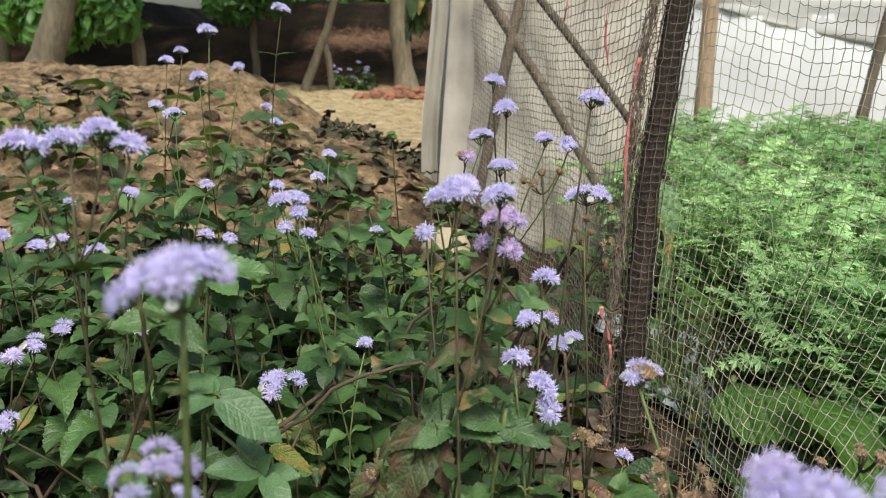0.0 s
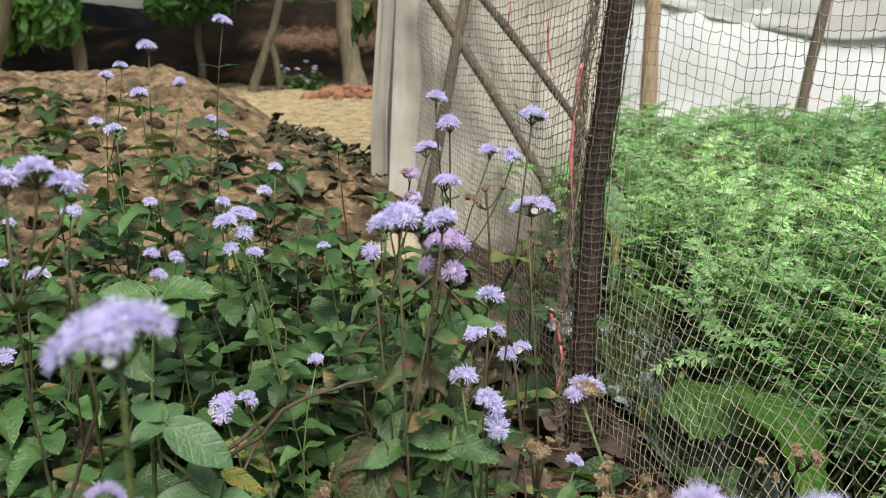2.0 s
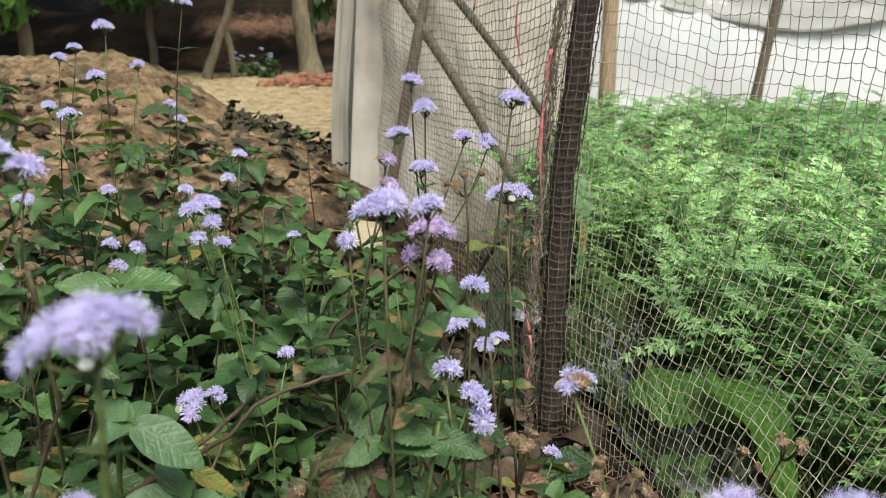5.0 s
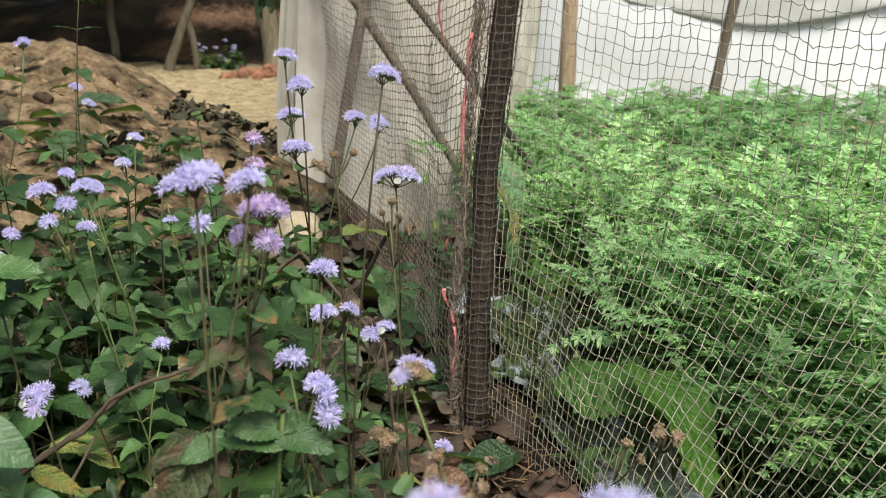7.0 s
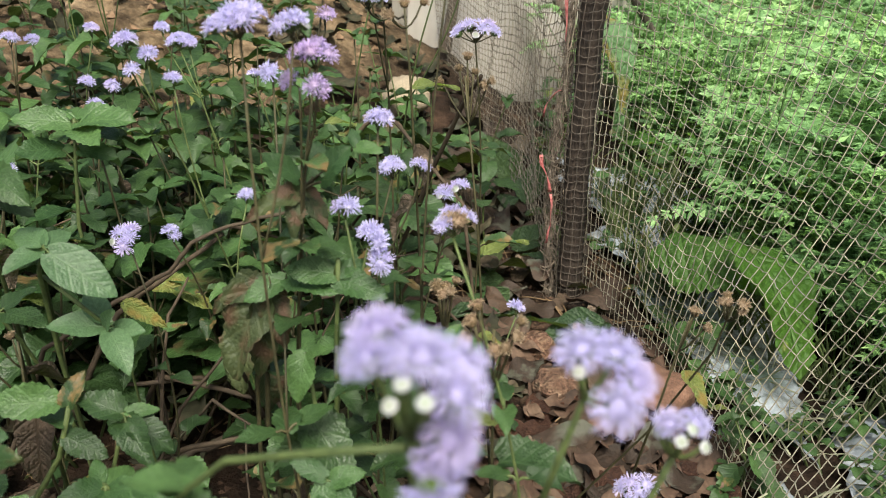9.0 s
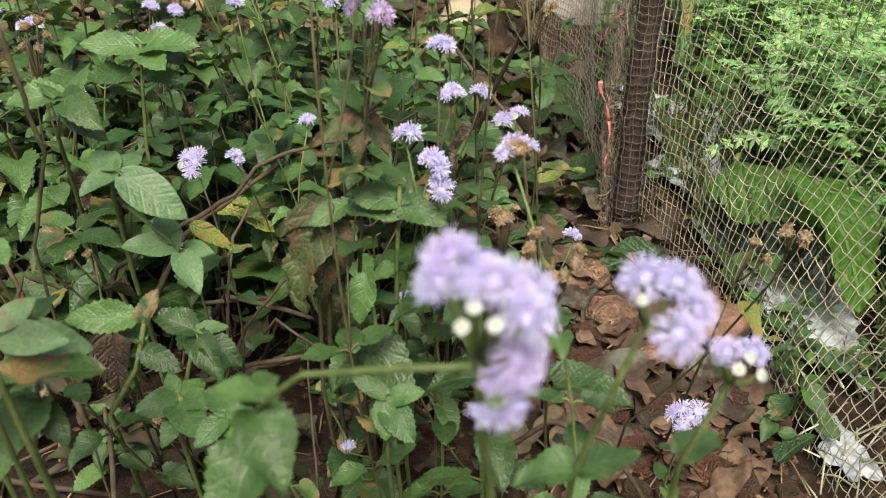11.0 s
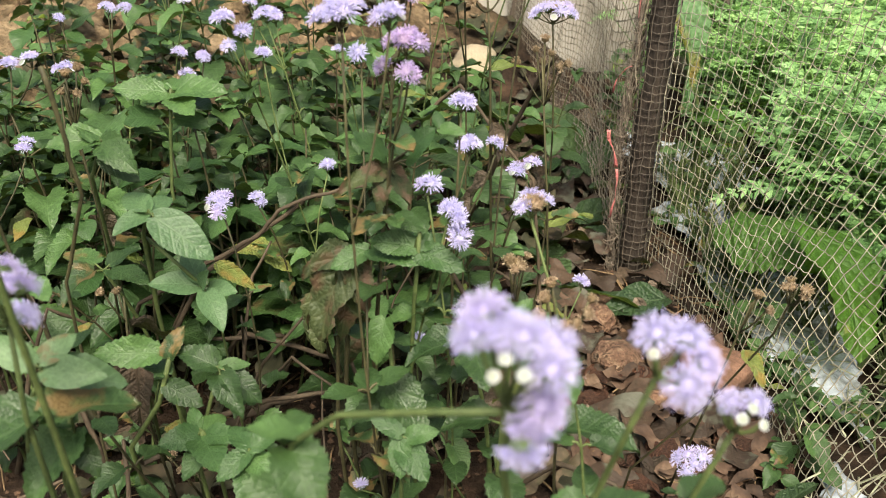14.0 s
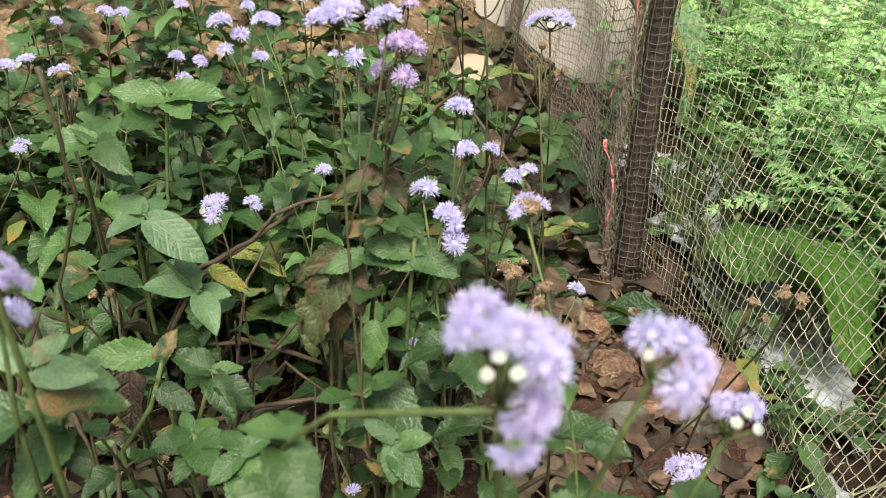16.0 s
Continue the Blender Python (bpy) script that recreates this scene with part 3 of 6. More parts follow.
def flowering(top, heads=5, wide=0.026, base=None, label="", shapes=None, cup=None, leaves=5, leaf=0.032, stem_mat=None, fine=False, tilt=(0, 0, 1), buds=1, head_size=0.0098, bow=0.028, group="flowering weeds", bare=0.0, dry=0, flat=0.35, also=()):
    """A flowering weed: one stem with opposite leaves, and a loose flat cluster of fluffy heads whose middle is at top."""
    top = Vector(top)
    if base is None:
        bx, by = top.x + rng.uniform(-0.055, 0.055), top.y + rng.uniform(0.0, 0.07)
        base = (bx, by, height(bx, by) - 0.005)
    base = Vector(base)
    root = thing("flowering_weed", base, label or "green weed with fluffy pale lilac flower heads", "flower", group)
    leaf *= 0.66 + 0.5 * smooth(0.38, 0.62, top.y)
    verts, faces = [], []
    shapes = shapes or (HEADS_FINE if fine else HEADS)
    cup = cup or CUPS
    line = None
    for place0, heads0, wide0, tilt0 in [(top, heads, wide, tilt)] + [(Vector(a[:3]), a[3], a[4], a[5] if len(a) > 5 else (0, 0, 1)) for a in also]:
        up = Vector(tilt0).normalized()
        fork = place0 - base - up * (0.22 * wide0 + 0.005)
        if line is None:
            side = Vector((rng.uniform(-1, 1), rng.uniform(-1, 1), 0)) * bow
            line = bend((0, 0, 0), fork, side, 10)
            tube(verts, faces, line, [0.0008 - 0.0003 * i / 9 for i in range(10)], 6)
        else:
            node = line[rng.choice((6, 7, 7, 8)) if (fork - line[9]).length < 0.05 else rng.choice((4, 5, 6))]
            tube(verts, faces, bend(node, fork, Vector((fork.x - node.x, fork.y - node.y, 0)) * 0.12, 6), 0.0005, 6)
            hang_leaf(root, node, math.degrees(math.atan2(fork.y - node.y, fork.x - node.x)), 20, 0.016, LEAVES)
        turn = facing(up)
        for i in range(heads0):
            rad = wide0 / 2 * math.sqrt((i + 0.3) / heads0) if heads0 > 1 else 0
            a = i * 2.39996 + rng.uniform(-0.3, 0.3)
            off = turn @ Vector((rad * math.cos(a), rad * math.sin(a), -flat * rad * rad / max(wide0 / 2, 1e-4) + rng.uniform(-0.0015, 0.0015)))
            place = place0 - base + off
            way = (up + off.normalized() * 0.75 * rad / max(wide0 / 2, 1e-4)).normalized() if heads0 > 1 else up
            size = head_size * rng.uniform(0.85, 1.15)
            h_shapes = HEADS_BUD if i >= heads0 - buds and heads0 > 3 else shapes
            h_cup = cup
            if i < dry:
                h_shapes, h_cup = HEADS_DRY, CUPS_DRY
            put_head(root, place, way, size * (0.75 if h_shapes is HEADS_BUD else 1), h_shapes, h_cup)
            foot = place - way * size * 0.28
            tube(verts, faces, bend(fork, foot, (off.x * 0.06, off.y * 0.06, 0.0), 4), 0.00034, 5)
    count = int(leaves) + 1 + int(3.5 * smooth(0.38, 0.55, top.y))
    for j in range(count):
        t = 0.2 + 0.68 * (j + 0.5) / count * (1 - bare) if count > 1 else 0.6
        p = line[min(9, max(1, int(t * 9 + 0.5)))]
        az = rng.uniform(0, 360) if j == 0 else az + 90 + rng.uniform(-15, 15)
        size = leaf * (1.15 - 0.75 * t) * rng.uniform(0.8, 1.2)
        for s in (0, 180):
            stalk = size * 0.3
            d = Vector((math.cos(math.radians(az + s)), math.sin(math.radians(az + s)), 0.45)) * stalk
            tube(verts, faces, [p, p + d * 0.5 + Vector((0, 0, 0.001)), p + d], 0.0006, 5, cap=False)
            hang_leaf(root, p + d, az + s, rng.uniform(-15, 25), size, LEAVES if rng.random() > 0.03 else LEAVES_YELLOW)
    piece("stem", mesh_of("stem_line", verts, faces, stem_mat or (STEM if rng.random() < 0.25 else STEM_DARK)), root)
    return root


def leafy(base, tall, pairs=4, leaf=0.034, shapes=None, lean=(0, 0), label="", group="low leafy weeds", stem_mat=None, top_rise=35, name="leafy_weed"):
    """A low weed with opposite leaves and a small tuft on top."""
    root = thing(name, base, label or "low green weed with opposite toothed leaves", "weed", group)
    verts, faces = [], []
    line = bend((0, 0, 0), (lean[0], lean[1], tall), (rng.uniform(-0.012, 0.012), rng.uniform(-0.012, 0.012), 0), 8)
    tube(verts, faces, line, [0.0013 - 0.0007 * i / 7 for i in range(8)], 6)
    az = rng.uniform(0, 360)
    shapes = shapes or LEAVES
    for j in range(pairs):
        t = 0.3 + 0.7 * (j + 1) / pairs
        p = line[min(7, int(t * 7))]
        size = leaf * (1.1 - 0.35 * (j / pairs)) * rng.uniform(0.8, 1.2)
        if j == pairs - 1:
            size *= 0.8
        for s in (0, 180):
            stalk = size * (0.34 if j < pairs - 1 else 0.1)
            d = Vector((math.cos(math.radians(az + s)), math.sin(math.radians(az + s)), 0.5)) * stalk
            tube(verts, faces, [p, p + d], 0.0007, 5, cap=False)
            hang_leaf(root, p + d, az + s + rng.uniform(-12, 12), rng.uniform(-20, top_rise if j >= pairs - 2 else 15), size, shapes if rng.random() > 0.02 else LEAVES_YELLOW, roll=rng.uniform(-15, 15))
        az += 90 + rng.uniform(-20, 20)
    for s in (0, 180):
        hang_leaf(root, line[-1], az + s, rng.uniform(35, 65), leaf * 0.38, shapes)
    piece("stem", mesh_of("stem_line", verts, faces, stem_mat or STEM), root)
    return root
# ---- the flowering weeds that stand out, nearest last ----
def simple(x, y, z, heads, wide, **more):
    return flowering((x, y, z), heads, wide, head_size=0.0092, **more)


simple(0.074, 0.422, 0.472, 6, 0.012, base=(0.06, 0.43, 0.09), leaves=3, bare=0.35, label="tall thin weed with one fluffy lilac flower cluster")
simple(0.035, 0.472, 0.462, 5, 0.011, base=(0.03, 0.48, 0.09), leaves=3, bare=0.35, also=[(0.027, 0.47, 0.475, 2, 0.005), (0.031, 0.452, 0.432, 6, 0.012)])
simple(0.025, 0.563, 0.435, 6, 0.015, leaves=3, bare=0.3)
simple(0.065, 0.533, 0.437, 5, 0.010, leaves=3, bare=0.3, also=[(0.079, 0.527, 0.435, 5, 0.011)])
simple(0.086, 0.486, 0.412, 12, 0.025, base=(0.07, 0.5, 0.09), leaves=4, dry=2, label="branched weed with a broad lilac cluster and browned heads")
simple(0.003, 0.295, 0.447, 10, 0.016, base=(0.02, 0.33, 0.1), leaves=3, bare=0.4, tilt=(-0.2, -0.1, 1), also=[(0.021, 0.3, 0.444, 5, 0.009), (-0.009, 0.393, 0.406, 2, 0.002, (-0.1, -0.7, 0.5))])
simple(0.024, 0.319, 0.431, 6, 0.013, base=(0.0, 0.38, 0.1), leaves=6, leaf=0.036, shapes=HEADS_PINK, stem_mat=STEM_DARK, tilt=(0, -0.2, 1), label="dark-stemmed weed with pinkish lilac heads and toothed leaves",
       also=[(0.027, 0.308, 0.42, 2, 0.004, (0.2, -0.6, 0.6)), (0.016, 0.314, 0.421, 1, 0.0, (-0.5, -0.4, 0.6))], buds=0)
simple(0.011, 0.434, 0.438, 2, 0.006, leaves=3, shapes=HEADS_PINK, label="fading pinkish weed flower turning brown", dry=1, also=[(0.012, 0.43, 0.426, 3, 0.006)])
simple(0.044, 0.341, 0.401, 3, 0.008, leaves=4)
simple(0.044, 0.404, 0.359, 5, 0.012, leaves=4, also=[(0.057, 0.42, 0.353, 2, 0.005)])
simple(0.077, 0.457, 0.329, 4, 0.008, leaves=3, also=[(0.069, 0.456, 0.326, 4, 0.009)])
simple(0.031, 0.327, 0.369, 3, 0.008, base=(0.035, 0.34, 0.1), leaves=4, leaf=0.03)
simple(0.043, 0.319, 0.359, 4, 0.008, base=(0.0, 0.36, 0.1), leaves=4, leaf=0.038, tilt=(0.35, -0.4, 0.7), buds=0, label="weed with a dense bright lilac flower cluster", also=[(0.045, 0.317, 0.350, 3, 0.007, (-0.2, -0.7, 0.5))])
simple(0.074, 0.284, 0.381, 6, 0.012, base=(0.086, 0.3, 0.1), leaves=4, dry=2, label="weed cluster half lilac and half withered brown")
simple(-0.047, 0.472, 0.318, 3, 0.007, leaves=4)
simple(-0.086, 0.389, 0.327, 5, 0.013, leaves=3, tilt=(0, -0.5, 0.8), label="small weed with star-like pale lilac heads")
simple(-0.084, 0.447, 0.304, 2, 0.006, leaves=3)
simple(-0.171, 0.841, 0.413, 4, 0.012, leaves=5, also=[(-0.176, 0.82, 0.431, 2, 0.007)])
simple(-0.093, 0.659, 0.407, 4, 0.011, leaves=4, also=[(-0.102, 0.654, 0.389, 4, 0.009)])
simple(-0.107, 0.573, 0.389, 6, 0.016, leaves=4, also=[(-0.118, 0.575, 0.396, 3, 0.008), (-0.1, 0.571, 0.385, 3, 0.008)])
simple(-0.087, 0.432, 0.414, 5, 0.009, leaves=4, bare=0.3, also=[(-0.079, 0.436, 0.406, 3, 0.006), (-0.084, 0.426, 0.4, 1, 0.0, (0, -0.5, 0.7)), (-0.08, 0.472, 0.385, 2, 0.004)])
simple(-0.173, 0.62, 0.502, 5, 0.010, base=(-0.15, 0.66, 0.12), leaves=9, label="tall leafy weed with small lilac clusters on the bank edge", also=[(-0.182, 0.62, 0.469, 5, 0.009), (-0.163, 0.66, 0.474, 3, 0.006)])
simple(-0.232, 0.7, 0.477, 3, 0.008, leaves=5, also=[(-0.219, 0.7, 0.484, 2, 0.007)])
simple(-0.145, 0.75, 0.522, 6, 0.012, base=(-0.15, 0.78, 0.2), leaves=4, leaf=0.026, label="single tall weed stem with one lilac cluster")
simple(-0.23, 0.66, 0.444, 4, 0.009, leaves=7, also=[(-0.215, 0.66, 0.439, 5, 0.015)])
simple(-0.176, 0.6, 0.391, 4, 0.008, leaves=5)
simple(-0.269, 0.7, 0.365, 3, 0.008, leaves=5)
simple(-0.301, 0.65, 0.367, 2, 0.006, leaves=5)
simple(-0.255, 0.5, 0.37, 3, 0.009, leaves=5, also=[(-0.276, 0.5, 0.375, 2, 0.007), (-0.24, 0.5, 0.373, 4, 0.012), (-0.218, 0.5, 0.367, 5, 0.013)])
simple(-0.163, 0.55, 0.365, 2, 0.006, leaves=4, also=[(-0.147, 0.55, 0.364, 2, 0.006), (-0.16, 0.55, 0.352, 2, 0.006)])
simple(-0.201, 0.38, 0.351, 4, 0.01, leaves=4, also=[(-0.213, 0.38, 0.343, 3, 0.009), (-0.206, 0.42, 0.344, 3, 0.008)])
for x, y, z, n in ((-0.176, 0.45, 0.334, 3), (-0.204, 0.35, 0.323, 3), (-0.042, 0.5, 0.381, 1), (-0.198, 0.5, 0.324, 2), (-0.234, 0.6, 0.385, 3)):
    simple(x, y, z, n, 0.004 * n, leaves=4)
simple(0.111, 0.45, 0.255, 2, 0.006, leaves=2, leaf=0.024)
simple(0.017, 0.4, 0.242, 1, 0.0, leaves=2, leaf=0.026)
simple(-0.006, 0.33, 0.196, 1, 0.0, leaves=2, leaf=0.026)
simple(0.151, 0.3, 0.249, 5, 0.014, base=(0.15, 0.33, 0.09), leaves=2, leaf=0.024, tilt=(-0.3, -0.5, 0.6), buds=0, label="low weed with a slanting pinkish lilac flower spray")
simple(-0.121, 0.265, 0.467, 5, 0.010, base=(-0.08, 0.34, 0.12), leaves=4, leaf=0.03, bare=0.3, label="weed with three wide lilac flower clusters", also=[(-0.135, 0.262, 0.466, 6, 0.010), (-0.112, 0.268, 0.469, 5, 0.010), (-0.104, 0.27, 0.464, 2, 0.005)])
simple(-0.038, 0.6, 0.43, 2, 0.004, leaves=3, shapes=HEADS_TIP, label="green weed tip with closed buds")


def near_weed(label, line, arms, heads, buds, up, leaf_at=(), size_of=0.0096):
    """A weed close by: each flower head stands where it stands."""
    base = Vector(line[-1])
    root = thing("flowering_weed", base, label, "flower", "flowering weeds")
    verts, faces = [], []
    tube(verts, faces, [Vector(p) - base for p in line], [0.0007 + 0.0004 * i / max(1, len(line) - 1) for i in range(len(line))], 8)
    for arm in arms:
        tube(verts, faces, [Vector(p) - base for p in arm], 0.0008, 8)
    fork = Vector(line[0]) - base
    mid = sum((Vector(h) for h in heads), Vector()) / len(heads) - base
    for k, (places, shapes, size) in enumerate(((heads, HEADS_FINE, size_of), (buds, HEADS_BUD, 0.0041))):
        for h in places:
            p = Vector(h) - base
            way = ((p - mid) * 60 + Vector(up)).normalized()
            put_head(root, p, way, size * rng.uniform(0.92, 1.1), shapes, CUPS)
            tube(verts, faces, bend(fork, p - way * size * 0.28, (0, 0, -0.0015), 4), 0.00055, 6)
    # fine hairs on the stem
    for i in range(len(line) - 1):
        a, b = Vector(line[i]) - base, Vector(line[i + 1]) - base
        for _ in range(int((b - a).length / 0.0006)):
            p = a.lerp(b, rng.random())
            d = Vector((rng.uniform(-1, 1), rng.uniform(-1, 1), rng.uniform(-1, 1))).normalized()
            tube(verts, faces, [p, p + d * rng.uniform(0.0016, 0.0024)], 0.00006, 3, cap=False)
    for p, az, rise, size in leaf_at:
        hang_leaf(root, Vector(p) - base, az, rise, size, LEAVES)
    piece("stem", mesh_of("stem_line", verts, faces, STEM), root)
    return root


near_weed("weed with a dense double lilac flower cluster and hairy stem", [(0.067, 0.139, 0.400), (0.067, 0.145, 0.378), (0.069, 0.15, 0.36), (0.075, 0.2, 0.09)],
          [[(0.066, 0.138, 0.399), (0.049, 0.145, 0.392), (0.029, 0.155, 0.382), (0.014, 0.165, 0.364), (0.01, 0.17, 0.336), (0.02, 0.22, 0.11)]],
          [(0.062, 0.138, 0.422), (0.0605, 0.134, 0.4195), (0.0695, 0.132, 0.421), (0.066, 0.138, 0.418), (0.0755, 0.136, 0.4175), (0.075, 0.13, 0.4155), (0.074, 0.132, 0.4055), (0.072, 0.134, 0.4005), (0.0735, 0.138, 0.396), (0.0705, 0.132, 0.3945)],
          [(0.0665, 0.128, 0.4185), (0.0645, 0.128, 0.4145), (0.07, 0.126, 0.4165)], (0, -0.25, 0.6),
          [((0.014, 0.165, 0.364), 110, 10, 0.016), ((0.014, 0.165, 0.362), -60, -10, 0.018), ((0.01, 0.17, 0.345), 250, -20, 0.022), ((0.016, 0.166, 0.366), 200, 30, 0.014)], 0.0093)
near_weed("weed with a round lilac flower cluster on a hairy stem", [(0.1, 0.16, 0.394), (0.095, 0.17, 0.362), (0.09, 0.18, 0.33), (0.085, 0.22, 0.09)], [],
          [(0.098, 0.157, 0.407), (0.105, 0.159, 0.405), (0.109, 0.157, 0.4), (0.105, 0.152, 0.397)], [(0.097, 0.152, 0.405)], (0.1, -0.3, 0.6),
          [((0.091, 0.178, 0.335), 20, 10, 0.018), ((0.091, 0.178, 0.335), 190, 10, 0.016)])
near_weed("weed with small half-open white and lilac heads", [(0.124, 0.175, 0.368), (0.12, 0.19, 0.327), (0.115, 0.23, 0.09)], [],
          [(0.128, 0.175, 0.377), (0.121, 0.172, 0.379)], [(0.123, 0.168, 0.377), (0.129, 0.17, 0.374), (0.126, 0.171, 0.378), (0.12, 0.174, 0.375)], (0.1, -0.3, 0.7),
          [((0.12, 0.19, 0.33), 40, 10, 0.016)], 0.0075)
near_weed("weed with a broad flat lilac flower cluster seen from the side", [(-0.056, 0.168, 0.441), (-0.058, 0.172, 0.42), (-0.061, 0.178, 0.391), (-0.065, 0.21, 0.12)], [],
          [(-0.067, 0.165, 0.446), (-0.061, 0.165, 0.45), (-0.053, 0.165, 0.453), (-0.049, 0.168, 0.452), (-0.055, 0.16, 0.451), (-0.058, 0.172, 0.452), (-0.064, 0.171, 0.449)], [(-0.055, 0.159, 0.446)], (0, 0, 1),
          [((-0.058, 0.172, 0.42), 170, 25, 0.006), ((-0.058, 0.172, 0.42), 0, 20, 0.006)])
near_weed("weed with a nodding lilac flower cluster and green cups", [(-0.075, 0.195, 0.376), (-0.082, 0.2, 0.338), (-0.087, 0.22, 0.12)], [],
          [(-0.083, 0.195, 0.386), (-0.075, 0.2, 0.391), (-0.068, 0.195, 0.389), (-0.065, 0.189, 0.383), (-0.072, 0.19, 0.391), (-0.079, 0.188, 0.384)], [(-0.072, 0.184, 0.384)], (0, 0.5, 0.7),
          [((-0.083, 0.21, 0.33), 40, 0, 0.03), ((-0.083, 0.21, 0.33), 220, 0, 0.03)])


# ---- withered weeds ----
def withered(line, heads, label, leaf_at=(), spread_r=0.012):
    base = Vector(line[0])
    root = thing("withered_weed", base, label, "dry plant", "withered weeds")
    verts, faces = [], []
    pts = [Vector(p) - base for p in line]
    tube(verts, faces, pts, [0.0009 - 0.0004 * i / (len(pts) - 1) for i in range(len(pts))], 6)
    for _ in range(heads):
        off = Vector((rng.uniform(-1, 1), rng.uniform(-1, 1), rng.uniform(-0.4, 0.8))) * spread_r
        p = pts[-1] + off
        way = (off + Vector((0, 0, 0.006))).normalized()
        put_head(root, p, way, rng.uniform(0.006, 0.0085), HEADS_DRY, CUPS_DRY)
        tube(verts, faces, bend(pts[-1] - (pts[-1] - pts[-2]) * 0.3, p - way * 0.002, (0, 0, -0.002), 4), 0.0005, 5)
    for p, az, rise, size, shapes in leaf_at:
        hang_leaf(root, Vector(p) - base, az, rise, size, shapes, "withered_leaf")
    piece("stem", mesh_of("dry_stem_line", verts, faces, STEM_DARK), root)


withered([(0.145, 0.43, 0.09), (0.149, 0.42, 0.137), (0.18, 0.39, 0.212), (0.197, 0.36, 0.281), (0.196, 0.342, 0.315)], 5, "withered brown weed with papery seed heads", [((0.19, 0.375, 0.26), -60, -20, 0.02, LEAVES_YELLOW)], 0.008)
withered([(0.17, 0.42, 0.1), (0.182, 0.39, 0.22), (0.187, 0.37, 0.292)], 3, "withered brown weed with papery seed heads", spread_r=0.008)
withered([(0.06, 0.46, 0.1), (0.055, 0.44, 0.3), (0.053, 0.42, 0.40), (0.051, 0.42, 0.43)], 4, "brown withered weed with dark seed heads", [((0.054, 0.43, 0.39), 20, 10, 0.024, LEAVES_YELLOW), ((0.054, 0.43, 0.33), 200, -40, 0.024, LEAVES_DRY), ((0.055, 0.43, 0.36), 300, -50, 0.02, LEAVES_DRY)], 0.012)
withered([(0.075, 0.4, 0.1), (0.07, 0.37, 0.22), (0.07, 0.35, 0.318)], 6, "withered weed with brown curled seed heads", [((0.07, 0.36, 0.25), 240, -50, 0.03, LEAVES_DRY)], 0.008)
withered([(0.1, 0.32, 0.1), (0.09, 0.29, 0.25), (0.088, 0.27, 0.345)], 7, "withered weed with tan spidery seed heads", [((0.09, 0.28, 0.3), 180, 0, 0.028, LEAVES_YELLOW), ((0.092, 0.28, 0.28), 350, 10, 0.03, LEAVES)], 0.012)
withered([(0.1, 0.47, 0.1), (0.088, 0.46, 0.3), (0.08, 0.455, 0.39)], 7, "withered weed with rusty seed heads", spread_r=0.014)
withered([(-0.19, 0.45, 0.12), (-0.17, 0.42, 0.3), (-0.163, 0.4, 0.385)], 5, "withered weed with a frayed brown head", [((-0.172, 0.42, 0.3), 100, -40, 0.03, LEAVES_DRY)])
withered([(-0.12, 0.39, 0.11), (-0.13, 0.38, 0.15), (-0.135, 0.38, 0.16)], 2, "low withered weed with round tan seed heads", spread_r=0.006)
withered([(-0.1, 0.38, 0.11), (-0.108, 0.365, 0.15), (-0.111, 0.36, 0.17)], 3, "low withered weed with round tan seed heads", spread_r=0.006)
withered([(-0.15, 0.55, 0.12), (-0.17, 0.55, 0.28), (-0.155, 0.54, 0.345)], 4, "withered weed with shrivelled brown leaves", [((-0.16, 0.55, 0.3), 30, -50, 0.03, LEAVES_DRY), ((-0.17, 0.55, 0.27), 200, -60, 0.034, LEAVES_DRY)])
withered([(-0.12, 0.36, 0.11), (-0.125, 0.34, 0.25), (-0.118, 0.335, 0.3)], 2, "withered weed with shrivelled brown leaves", [((-0.12, 0.34, 0.26), 280, -50, 0.035, LEAVES_DRY), ((-0.12, 0.34, 0.28), 60, -30, 0.03, LEAVES_DRY)])
withered([(-0.03, 0.43, 0.11), (-0.035, 0.41, 0.24), (-0.03, 0.4, 0.28)], 1, "withered weed with large blotched brown leaves", [((-0.035, 0.4, 0.27), 260, -50, 0.034, LEAVES_BLOTCH), ((-0.032, 0.4, 0.27), 200, -35, 0.03, LEAVES_BLOTCH), ((-0.03, 0.4, 0.25), 330, -60, 0.034, LEAVES_BLOTCH), ((-0.03, 0.4, 0.28), 40, -20, 0.026, LEAVES_BLOTCH)])


def fallen_leaf(x, y, size, shapes, az, rise=0.0, lift=0.006, label="curled brown fallen leaf on the soil", tip=None):
    z = height(x, y) + lift
    m = Matrix.Translation((x, y, z)) @ pose(0, 0, 0, 0, 0, az - 90) @ pose(0, 0, 0, rise, rng.uniform(-25, 25)) @ Matrix.Diagonal((size, size, size, 1))
    return solid("fallen_leaf", shapes[rng.randrange(len(shapes))], label, "leaf", "fallen leaves", m=m)


